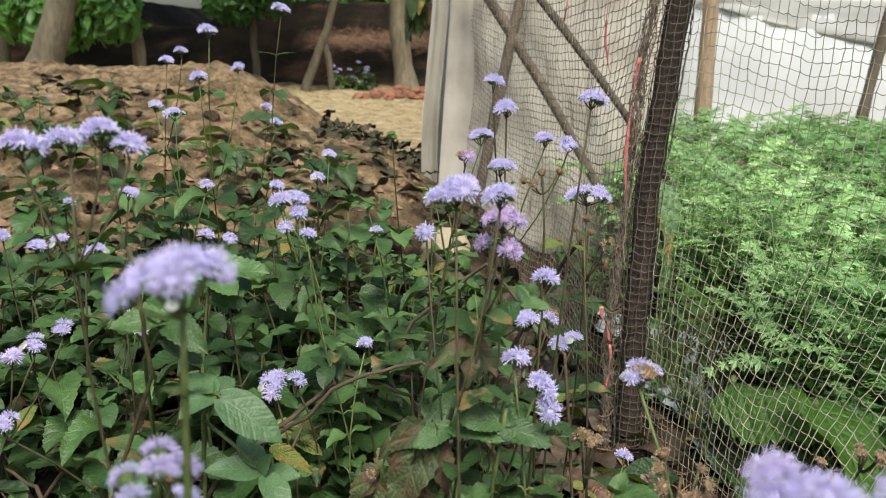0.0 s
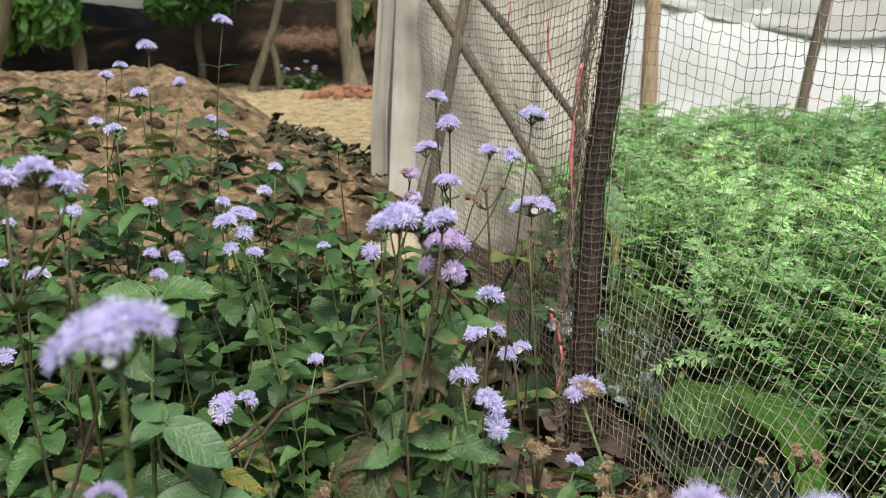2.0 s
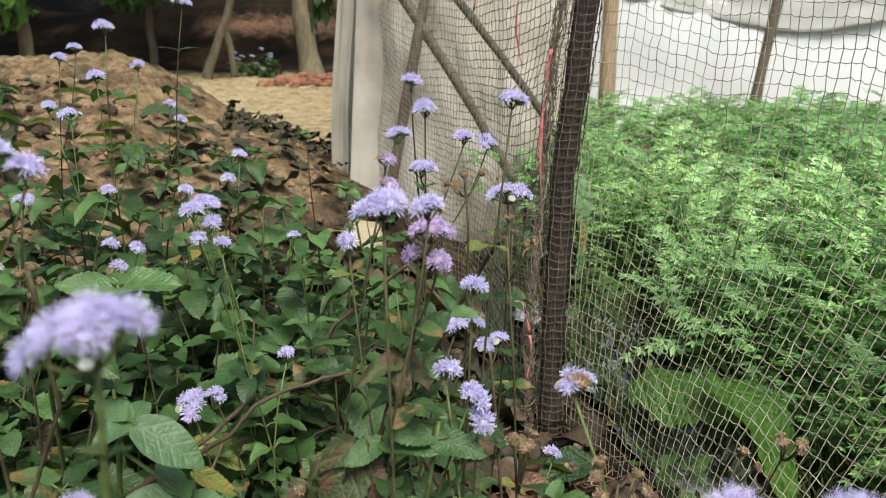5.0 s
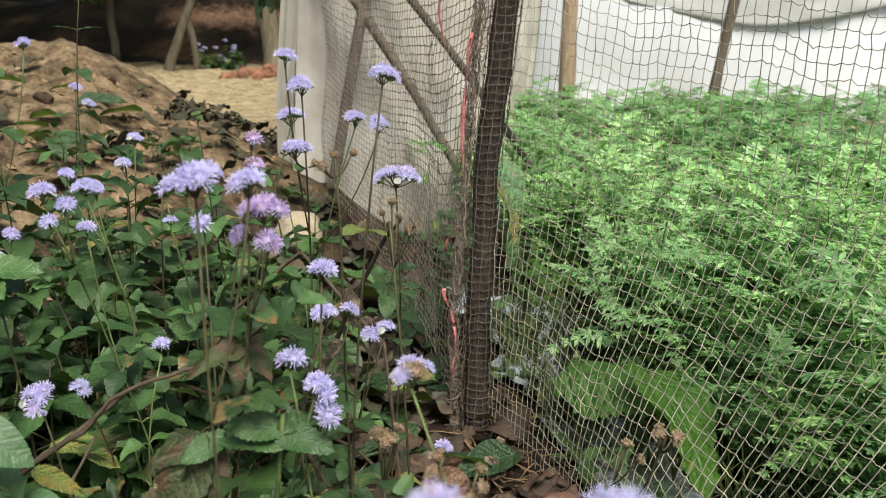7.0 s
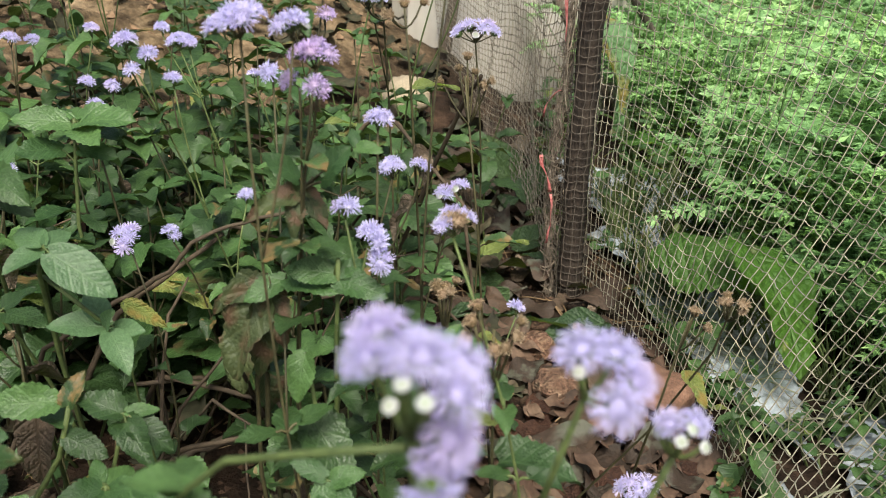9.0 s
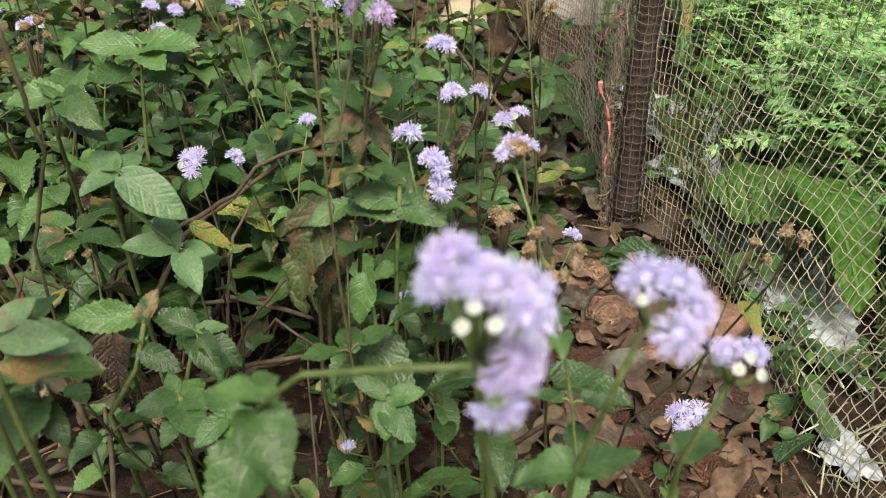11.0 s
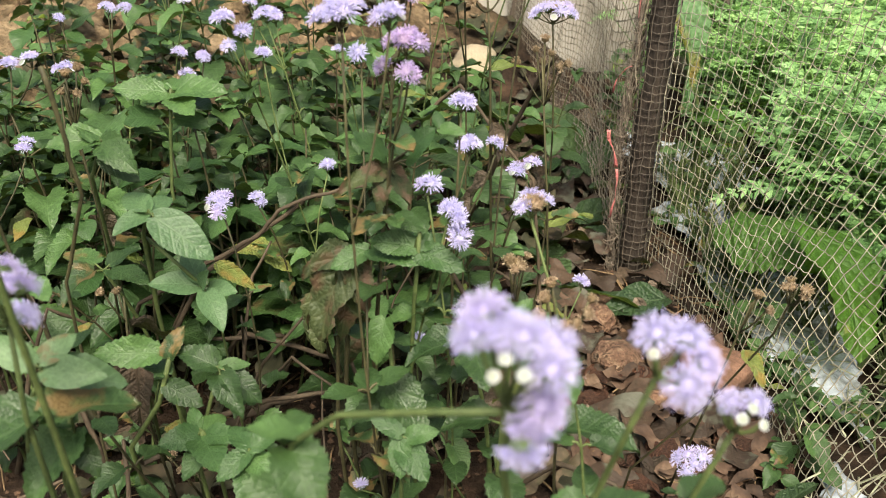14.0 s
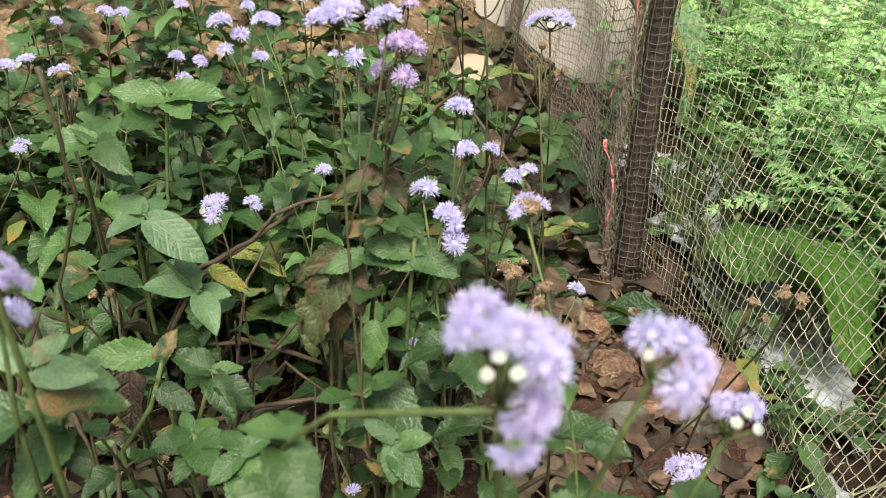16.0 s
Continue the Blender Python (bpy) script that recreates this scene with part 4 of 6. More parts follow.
# ---- low leafy weeds ----
def rosette(top, base, leaves, shapes=None, label="weed with broad smooth pale green leaves"):
    """A weed whose few broad leaves spread from the tip of one leaning stem."""
    base = Vector(base)
    root = thing("leafy_weed", base, label, "weed", "broad-leaved weeds")
    tip = Vector(top) - base
    verts, faces = [], []
    tube(verts, faces, bend((0, 0, 0), tip, (0.006, 0.004, 0.012), 9), [0.0015 - 0.0006 * i / 8 for i in range(9)], 7)
    for az, rise, size in leaves:
        d = Vector((math.cos(math.radians(az)), math.sin(math.radians(az)), 0.3)) * size * 0.16
        tube(verts, faces, [tip, tip + d], 0.0006, 5, cap=False)
        hang_leaf(root, tip + d, az, rise, size * (0.68 if shapes else 0.78), shapes or LEAVES_PALE)
    piece("stem", mesh_of("stem_line", verts, faces, STEM), root)


def set_leaf(root, base, tip, shapes, face=(0.15, -0.55, 0.8), name="leaf", widen=1.0):
    """A leaf from base to tip (both in the world), its upper side turned towards face."""
    a, b = Vector(base) - root.location, Vector(tip) - root.location
    along = b - a
    size = along.length
    y = along.normalized()
    z = Vector(face)
    z = (z - y * z.dot(y)).normalized()
    x = y.cross(z)
    m = Matrix(((x.x, y.x, z.x, a.x), (x.y, y.y, z.y, a.y), (x.z, y.z, z.z, a.z), (0, 0, 0, 1)))
    m = m @ pose(0, 0, 0, 4, rng.uniform(-14, 14)) @ Matrix.Diagonal((size * widen, size * 1.04, size, 1))
    return piece(name, shapes[rng.randrange(len(shapes))], root, m)


def sprig(stem, leaves, shapes, label, thick=0.0012, group="broad-leaved weeds", stem_mat=None):
    """A weed whose stem runs down along the given places to the soil, each leaf from its base to its tip."""
    foot = Vector(stem[-1])
    ground = Vector((foot.x + 0.004, foot.y + 0.012, height(foot.x + 0.004, foot.y + 0.012) - 0.004))
    root = thing("leafy_weed", ground, label, "weed", group)
    verts, faces = [], []
    pts = [Vector(p) - ground for p in stem] + [Vector((0, 0, 0))]
    tube(verts, faces, pts, [thick * (0.75 + 0.4 * i / len(pts)) for i in range(len(pts))], 7)
    for base, tip in leaves:
        a = Vector(base) - ground
        near = min(pts[:-1], key=lambda p: (p - a).length)
        tube(verts, faces, bend(near, a, (0, 0, 0.0006), 4), thick * 0.45, 5, cap=False)
        set_leaf(root, base, tip, shapes, widen=rng.uniform(0.74, 0.92))
    piece("stem", mesh_of("stem_line", verts, faces, stem_mat or STEM), root)
    return root


sprig([(-0.103, 0.345, 0.341), (-0.111, 0.352, 0.326), (-0.115, 0.36, 0.28)],
      [((-0.104, 0.345, 0.34), (-0.114, 0.331, 0.338)), ((-0.102, 0.345, 0.342), (-0.098, 0.362, 0.342)), ((-0.103, 0.345, 0.342), (-0.121, 0.36, 0.344)), ((-0.099, 0.342, 0.34), (-0.072, 0.337, 0.323))],
      LEAVES_PALE, "weed with broad smooth pale green leaves")
sprig([(-0.084, 0.35, 0.299), (-0.097, 0.35, 0.313), (-0.111, 0.355, 0.322), (-0.12, 0.37, 0.27)],
      [((-0.086, 0.35, 0.299), (-0.108, 0.345, 0.304)), ((-0.086, 0.35, 0.302), (-0.098, 0.367, 0.31)), ((-0.081, 0.35, 0.299), (-0.066, 0.345, 0.3)), ((-0.081, 0.345, 0.299), (-0.068, 0.328, 0.291)), ((-0.084, 0.348, 0.3), (-0.079, 0.343, 0.311))],
      LEAVES_PALE, "pale green weed sprig with a small bright tip")
sprig([(-0.127, 0.36, 0.37), (-0.147, 0.38, 0.343)],
      [((-0.127, 0.36, 0.37), (-0.107, 0.345, 0.364)), ((-0.127, 0.36, 0.37), (-0.14, 0.4, 0.375)), ((-0.129, 0.36, 0.361), (-0.112, 0.36, 0.35)), ((-0.129, 0.362, 0.37), (-0.15, 0.352, 0.372))],
      LEAVES, "green weed with opposite ovate leaves")
sprig([(-0.138, 0.47, 0.363), (-0.142, 0.47, 0.337), (-0.145, 0.465, 0.3)],
      [((-0.14, 0.47, 0.361), (-0.168, 0.46, 0.366)), ((-0.136, 0.47, 0.361), (-0.104, 0.465, 0.366)), ((-0.138, 0.47, 0.363), (-0.142, 0.49, 0.364)), ((-0.137, 0.47, 0.359), (-0.119, 0.45, 0.357)), ((-0.148, 0.47, 0.345), (-0.165, 0.448, 0.351)), ((-0.138, 0.47, 0.345), (-0.118, 0.47, 0.342))],
      LEAVES_FRESH, "fresh green weed with broad spreading leaves")
sprig([(-0.065, 0.31, 0.279), (-0.076, 0.312, 0.248)],
      [((-0.066, 0.31, 0.28), (-0.083, 0.31, 0.29)), ((-0.064, 0.31, 0.281), (-0.052, 0.315, 0.279)), ((-0.064, 0.308, 0.277), (-0.052, 0.293, 0.271)), ((-0.064, 0.31, 0.276), (-0.045, 0.305, 0.268))],
      LEAVES, "low green weed with crinkled toothed leaves")
sprig([(-0.088, 0.31, 0.283), (-0.097, 0.31, 0.257), (-0.119, 0.315, 0.224)],
      [((-0.093, 0.31, 0.286), (-0.117, 0.3, 0.292)), ((-0.088, 0.31, 0.284), (-0.083, 0.315, 0.297)), ((-0.091, 0.31, 0.274), (-0.106, 0.322, 0.278)), ((-0.092, 0.31, 0.268), (-0.074, 0.305, 0.262))],
      LEAVES, "low green weed with crinkled toothed leaves", 0.0015)
sprig([(-0.066, 0.285, 0.263), (-0.071, 0.287, 0.239)],
      [((-0.071, 0.29, 0.26), (-0.076, 0.3, 0.264)), ((-0.068, 0.285, 0.261), (-0.08, 0.273, 0.265)), ((-0.065, 0.285, 0.261), (-0.047, 0.28, 0.265)), ((-0.067, 0.285, 0.26), (-0.052, 0.265, 0.262)), ((-0.069, 0.29, 0.259), (-0.062, 0.303, 0.258)), ((-0.066, 0.285, 0.257), (-0.07, 0.268, 0.25))],
      LEAVES_FRESH, "low fresh green weed tuft among sticks")
sprig([(-0.035, 0.26, 0.274), (-0.037, 0.263, 0.25)],
      [((-0.036, 0.26, 0.276), (-0.045, 0.247, 0.271)), ((-0.035, 0.26, 0.277), (-0.022, 0.267, 0.284)), ((-0.035, 0.26, 0.273), (-0.021, 0.248, 0.269)), ((-0.036, 0.26, 0.277), (-0.047, 0.272, 0.278)), ((-0.036, 0.26, 0.27), (-0.034, 0.243, 0.263))],
      LEAVES_FRESH, "low fresh green weed tuft among sticks")
sprig([(-0.087, 0.22, 0.341), (-0.098, 0.222, 0.321), (-0.108, 0.225, 0.28)],
      [((-0.089, 0.22, 0.343), (-0.105, 0.22, 0.353)), ((-0.087, 0.22, 0.341), (-0.066, 0.22, 0.34)), ((-0.089, 0.225, 0.337), (-0.066, 0.232, 0.328)), ((-0.087, 0.22, 0.344), (-0.08, 0.232, 0.348))],
      LEAVES_PALE, "tall weed with smooth grey-green leaves")
sprig([(-0.088, 0.23, 0.314), (-0.099, 0.233, 0.28)],
      [((-0.088, 0.23, 0.306), (-0.095, 0.207, 0.3)), ((-0.088, 0.23, 0.306), (-0.078, 0.222, 0.294)), ((-0.088, 0.23, 0.31), (-0.104, 0.235, 0.312))],
      LEAVES, "dark green weed with long drooping leaves")
sprig([(0.013, 0.333, 0.372), (0.003, 0.334, 0.331), (-0.008, 0.337, 0.303), (-0.014, 0.345, 0.25)],
      [((0.021, 0.335, 0.375), (0.032, 0.335, 0.39)), ((0.02, 0.335, 0.378), (0.019, 0.345, 0.389)), ((0.013, 0.33, 0.378), (0.001, 0.325, 0.39)), ((0.035, 0.34, 0.388), (0.046, 0.335, 0.388)), ((0.035, 0.34, 0.388), (0.033, 0.346, 0.394)), ((0.004, 0.33, 0.334), (-0.011, 0.32, 0.329)), ((0.005, 0.33, 0.334), (0.027, 0.32, 0.334))],
      LEAVES_FRESH, "dark-stemmed branching weed with bright toothed leaves", 0.0013, stem_mat=STEM_DARK)
sprig([(0.013, 0.337, 0.372), (0.008, 0.342, 0.33), (0.0, 0.35, 0.26)],
      [((0.013, 0.33, 0.372), (-0.001, 0.315, 0.373)), ((0.012, 0.328, 0.371), (0.012, 0.317, 0.361)), ((0.014, 0.336, 0.37), (0.024, 0.324, 0.362))],
      LEAVES_BLOTCH, "weed with yellowed brown-blotched toothed leaves", stem_mat=STEM_DARK)
sprig([(0.028, 0.322, 0.347), (0.024, 0.33, 0.308), (0.02, 0.335, 0.25)],
      [((0.026, 0.325, 0.337), (0.047, 0.317, 0.333)), ((0.027, 0.325, 0.339), (0.038, 0.33, 0.342)), ((0.026, 0.325, 0.339), (0.006, 0.323, 0.342)), ((0.025, 0.325, 0.337), (0.019, 0.34, 0.34))],
      LEAVES_FRESH, "weed with jagged bright green leaves")
sprig([(-0.007, 0.338, 0.33), (-0.014, 0.34, 0.3), (-0.02, 0.345, 0.22)],
      [((-0.006, 0.335, 0.331), (-0.02, 0.313, 0.299)), ((-0.005, 0.335, 0.329), (0.004, 0.318, 0.31)), ((-0.007, 0.335, 0.331), (-0.026, 0.325, 0.324)), ((-0.008, 0.336, 0.32), (-0.006, 0.318, 0.296))],
      LEAVES_BLOTCH, "weed with large drooping brown-blotched leaves", stem_mat=STEM_DARK)
sprig([(0.012, 0.322, 0.301), (0.015, 0.32, 0.269), (0.018, 0.325, 0.21)],
      [((0.012, 0.32, 0.304), (0.008, 0.309, 0.288)), ((0.013, 0.31, 0.281), (0.033, 0.289, 0.262)), ((0.014, 0.31, 0.28), (0.024, 0.312, 0.282)), ((0.016, 0.315, 0.27), (0.0, 0.3, 0.262))],
      LEAVES, "weed with long grey-green hanging leaves")
sprig([(0.024, 0.28, 0.27), (0.022, 0.285, 0.23)],
      [((0.023, 0.28, 0.27), (0.025, 0.268, 0.259)), ((0.026, 0.28, 0.27), (0.039, 0.28, 0.275)), ((0.024, 0.28, 0.272), (0.01, 0.284, 0.278)), ((0.024, 0.28, 0.268), (0.036, 0.266, 0.261))],
      LEAVES_FRESH, "low fresh green weed tuft among sticks")
yellowed = sprig([(-0.082, 0.366, 0.3), (-0.086, 0.37, 0.26)], [((-0.083, 0.368, 0.302), (-0.063, 0.362, 0.294))], LEAVES_YELLOW, "pale yellow leaf with browned edges on a thin stalk", 0.0007)
rosette((-0.14, 0.36, 0.30), (-0.13, 0.4, 0.11), [(150, 5, 0.038), (-20, 0, 0.036), (60, 20, 0.026), (240, 0, 0.03)], LEAVES)
rosette((0.05, 0.31, 0.30), (0.06, 0.34, 0.1), [(200, 0, 0.034), (20, -5, 0.036), (-70, -10, 0.036), (110, 10, 0.03)], LEAVES)
for _ in range(530):
    x, y = rng.uniform(-0.8, 0.13), rng.uniform(0.27, 1.02)
    if rng.random() < smooth(0.02, 0.12, x) * 0.75 or (x + 0.03) ** 2 + (y - 0.42) ** 2 < 0.0036:
        continue
    if (x + 0.085) ** 2 + (y - 0.33) ** 2 < 0.0028 or noise.noise(Vector((x * 13, y * 13, 6.0))) < -0.16 + 0.2 * smooth(0.6, 0.4, y) + 0.12 * smooth(0.42, 0.3, y):
        continue
    if y > 0.76 + 0.2 * smooth(-0.22, 0.0, x) or (y > 0.8 and rng.random() < 0.5):
        continue
    if x > 0.02 and y > 0.58 and rng.random() < 0.75:
        continue
    if x < -0.3 - 0.55 * (y - 0.3):
        continue
    g = height(x, y)
    near = 1 - smooth(0.36, 0.56, y)
    canopy = 0.285 - 0.085 * near + 0.045 * noise.noise(Vector((x * 9, y * 9, 2.0))) + 0.05 * smooth(0.5, 0.9, y) + rng.uniform(-0.06, 0.03) - 0.07 * smooth(0.0, 0.1, x)
    if -0.11 < x < 0.035 and y < 0.6:
        canopy = min(canopy, 0.485 - 0.76 * y + rng.uniform(-0.01, 0.02)) if rng.random() < 0.8 else canopy
        if canopy < g + 0.03:
            continue
    leafy((x, y, g - 0.004), max(0.05, canopy - g), rng.choice((3, 4, 4, 5)), rng.uniform(0.022, 0.036) * (1 - 0.48 * near), LEAVES_BLOTCH if rng.random() < 0.05 else LEAVES if rng.random() > 0.12 else LEAVES_PALE, (rng.uniform(-0.03, 0.03), rng.uniform(-0.045, 0.02)))
for _ in range(110):
    y = rng.uniform(0.47, 0.86)
    x = rng.uniform(-0.12 - 0.62 * y, 0.05)
    if noise.noise(Vector((x * 8, y * 8, 11.0))) < -0.12 or (x > -0.02 and y > 0.6):
        continue
    g = height(x, y)
    top = 0.315 + 0.055 * smooth(0.5, 0.75, y) + rng.uniform(-0.04, 0.045) - 0.03 * smooth(-0.1, 0.05, x)
    leafy((x, y, g - 0.004), max(0.06, top - g), rng.choice((4, 5, 6)), rng.uniform(0.026, 0.042), (LEAVES, LEAVES, LEAVES_FRESH)[rng.randrange(3)], (rng.uniform(-0.03, 0.03), rng.uniform(-0.03, 0.02)), "upright green weed with broad opposite leaves", stem_mat=STEM_DARK)
for _ in range(26):
    x, y = rng.uniform(-0.8, -0.15), rng.uniform(0.85, 1.7)
    if x > -0.12 - 0.25 * (y - 1.0) + 0.1:
        continue
    leafy((x, y, height(x, y) - 0.004), rng.uniform(0.03, 0.1), 3, rng.uniform(0.022, 0.04), LEAVES, (rng.uniform(-0.03, 0.03), rng.uniform(-0.03, 0.02)), "small green weed growing on the loam bank", "weeds on the bank")
for _ in range(14):
    x, y = rng.uniform(-0.2, 0.04), rng.uniform(0.8, 1.15)
    leafy((x, y, height(x, y) - 0.004), rng.uniform(0.06, 0.13), 4, rng.uniform(0.026, 0.04), LEAVES, (rng.uniform(-0.03, 0.03), rng.uniform(-0.03, 0.02)))
for _ in range(10):
    x, y = rng.uniform(0.225, 0.33), rng.uniform(0.84, 1.4)
    leafy((x - 0.15 * (y - 0.85), y, 0.075), rng.uniform(0.08, 0.22), 5, rng.uniform(0.016, 0.028), LEAVES_FRESH, (rng.uniform(-0.02, 0.02), rng.uniform(-0.03, 0.02)), "slender green weed growing behind the grimy net", "weeds behind the net")
for _ in range(30):
    x, y = rng.uniform(0.31, 0.47), rng.uniform(0.7, 1.2)
    if noise.noise(Vector((x * 14, y * 14, 3.0))) < -0.15:
        continue
    leafy((x, y, height(x, y) - 0.004), rng.uniform(0.06, 0.2), 6, rng.uniform(0.014, 0.026), (LEAVES_FRESH, LEAVES_BRIGHT)[rng.randrange(2)], (rng.uniform(-0.03, 0.03), rng.uniform(-0.03, 0.02)), "bright green leafy weed inside the net", "weeds inside the net")
for _ in range(90):
    x, y = rng.uniform(0.27, 0.5), rng.uniform(0.34, 0.62)
    if x < 0.195 + 0.5226 * (0.8 - y):
        continue
    leafy((x, y, height(x, y) - 0.004), rng.uniform(0.02, 0.07), 4, rng.uniform(0.007, 0.014), LEAVES_FRESH, (rng.uniform(-0.02, 0.02), rng.uniform(-0.02, 0.02)), "small pale green weed inside the net", "weeds inside the net")


def leaf_litter(label, spots, mat=None):
    """Many small dead leaves lying over one another."""
    verts, faces = [], []
    for x, y, size, lift in spots:
        shape = LEAVES_DRY[rng.randrange(3)]
        m = Matrix.Translation((x, y, height(x, y) + lift)) @ pose(0, 0, 0, rng.uniform(-15, 30), rng.uniform(-30, 30), rng.uniform(0, 360)) @ Matrix.Diagonal((size, size, size, 1))
        n = len(verts)
        verts += [m @ v.co for v in shape.vertices]
        faces += [tuple(n + k for k in f.vertices) for f in shape.polygons]
    solid("leaf_litter", mesh_of("leaf_litter", verts, faces, mat or LITTER), label, "leaf litter", kind="stuff")


spots = []
for _ in range(60):
    y = rng.uniform(0.8, 2.3)
    spots.append((-0.12 - 0.25 * (y - 1.0) + rng.uniform(-0.7, 0.16), y, rng.uniform(0.025, 0.07), 0.014))
for _ in range(330):
    y = rng.uniform(0.95, 2.6)
    spots.append((-0.02 - 0.12 * (y - 1.0) + rng.uniform(-0.16, 0.14), y, rng.uniform(0.015, 0.045), rng.uniform(0.008, 0.03)))
leaf_litter("dull dark dead leaves strewn over the loam bank", spots)
leaf_litter("reddish brown broken leaves on the soil by the net", [(rng.uniform(0.09, 0.26), rng.uniform(0.3, 0.66), rng.uniform(0.008, 0.03), rng.uniform(0.002, 0.016)) for _ in range(260)], LITTER_RED)
leaf_litter("dark brown dead leaves under the weeds", [(rng.uniform(-0.5, 0.12), rng.uniform(0.22, 1.0), rng.uniform(0.012, 0.036), rng.uniform(0.003, 0.05)) for _ in range(520)])
leafy((0.272, 0.5, 0.06), 0.07, 4, 0.022, LEAVES, (0.004, 0.01), "bright green seedling at the net's foot", "seedlings")
leafy((0.255, 0.47, 0.075), 0.03, 3, 0.014, LEAVES, (0, 0), "bright green seedling at the net's foot", "seedlings")
leafy((0.072, 0.3, 0.1), 0.22, 4, 0.026, LEAVES, (0, 0))


# ---- woody stems lying through the weeds ----
def fallen(points, r, mat=WOODY, label="thin brown woody branch lying among the weeds"):
    pts = [Vector(p) for p in points]
    fine = []
    for i in range(len(pts) - 1):
        for k in range(4):
            fine.append(pts[i].lerp(pts[i + 1], k / 4) + Vector((rng.uniform(-1, 1), rng.uniform(-1, 1), rng.uniform(-1, 1))) * r * 0.5)
    fine.append(pts[-1])
    verts, faces = [], []
    tube(verts, faces, fine, [r * (1.1 - 0.5 * i / len(fine)) * rng.uniform(0.9, 1.15) for i in range(len(fine))], 8)
    solid("fallen_branch", mesh_of("fallen_branch", verts, faces, mat), label, "branch", "fallen branches")


fallen([(-0.2, 0.46, 0.12), (-0.13, 0.46, 0.245), (-0.09, 0.45, 0.277), (-0.062, 0.49, 0.29), (-0.02, 0.52, 0.26), (0.02, 0.55, 0.11)], 0.0017)
fallen([(-0.17, 0.43, 0.13), (-0.14, 0.42, 0.15), (-0.078, 0.41, 0.183), (-0.019, 0.42, 0.19), (0.03, 0.44, 0.11)], 0.0019)
fallen([(-0.22, 0.36, 0.12), (-0.157, 0.38, 0.15), (-0.133, 0.4, 0.152), (-0.09, 0.43, 0.12)], 0.002)
fallen([(0.06, 0.42, 0.1), (0.102, 0.4, 0.155), (0.133, 0.38, 0.16), (0.17, 0.38, 0.09)], 0.0018)
fallen([(-0.16, 0.5, 0.12), (-0.11, 0.46, 0.2), (-0.03, 0.43, 0.2), (0.0, 0.43, 0.1)], 0.0018)
fallen([(-0.1, 0.6, 0.13), (-0.02, 0.56, 0.3), (0.03, 0.54, 0.35), (0.08, 0.5, 0.3), (0.1, 0.5, 0.1)], 0.0016)
fallen([(-0.129, 0.448, 0.128), (-0.092, 0.449, 0.15), (-0.057, 0.453, 0.16), (-0.026, 0.46, 0.16), (0.012, 0.463, 0.14), (0.035, 0.47, 0.09)], 0.0034, label="thick brown bare branch lying across the soil")
fallen([(-0.041, 0.452, 0.16), (-0.037, 0.42, 0.2), (-0.034, 0.38, 0.255), (-0.025, 0.35, 0.287)], 0.0013)
fallen([(-0.205, 0.374, 0.12), (-0.169, 0.404, 0.135), (-0.143, 0.431, 0.135), (-0.11, 0.46, 0.11)], 0.0026, STEM_DRY, "pale tan dry stalk lying on the soil")
fallen([(-0.22, 0.43, 0.12), (-0.15, 0.41, 0.25), (-0.101, 0.4, 0.285), (-0.071, 0.4, 0.303), (-0.057, 0.4, 0.319), (-0.037, 0.402, 0.328), (-0.01, 0.405, 0.333)], 0.0014)
fallen([(-0.13, 0.33, 0.413), (-0.127, 0.33, 0.38), (-0.125, 0.331, 0.355), (-0.145, 0.334, 0.307), (-0.15, 0.34, 0.2), (-0.152, 0.345, 0.1)], 0.001, STEM_DARK, "brown dead stalk standing among the weeds")
fallen([(-0.02, 0.56, 0.1), (-0.06, 0.52, 0.16), (-0.09, 0.47, 0.19), (-0.13, 0.45, 0.2)], 0.0022)
for _ in range(52):
    x, y, a, ln = rng.uniform(-0.35, 0.06), rng.uniform(0.3, 0.8), rng.uniform(0, 6.28), rng.uniform(0.05, 0.12)
    dx, dy, z = math.cos(a) * ln, math.sin(a) * ln * 0.6, rng.uniform(0.14, 0.27)
    fallen([(x - dx, y - dy, height(x - dx, y - dy) - 0.003), (x - dx * 0.4, y - dy * 0.4, z * 0.85), (x, y, z), (x + dx * 0.6, y + dy * 0.6, z * rng.uniform(0.8, 1.1))], rng.uniform(0.0006, 0.0017))
fallen([(0.0, 0.62, 0.12), (0.04, 0.58, 0.25), (0.08, 0.52, 0.36), (0.09, 0.5, 0.38)], 0.0018)


# ---- litter by the stake: stones, clods, dry leaves ----
def stone_mesh(name, mat, seed, flat=0.7):
    bm = bmesh.new()
    bmesh.ops.create_icosphere(bm, subdivisions=3, radius=1.0)
    off = Vector((seed * 3.1, seed * 1.7, seed * 0.9))
    for v in bm.verts:
        n = v.co.normalized()
        k = 1 + 0.34 * noise.noise(n * 1.3 + off) + 0.14 * noise.noise(n * 3.2 + off) + 0.04 * noise.noise(n * 9 + off)
        v.co = Vector((n.x * k * 1.15, n.y * k * 0.9, n.z * k * flat))
    me = bpy.data.meshes.new(name)
    bm.to_mesh(me)
    bm.free()
    me.polygons.foreach_set("use_smooth", [True] * len(me.polygons))
    me.materials.append(mat)
    return me


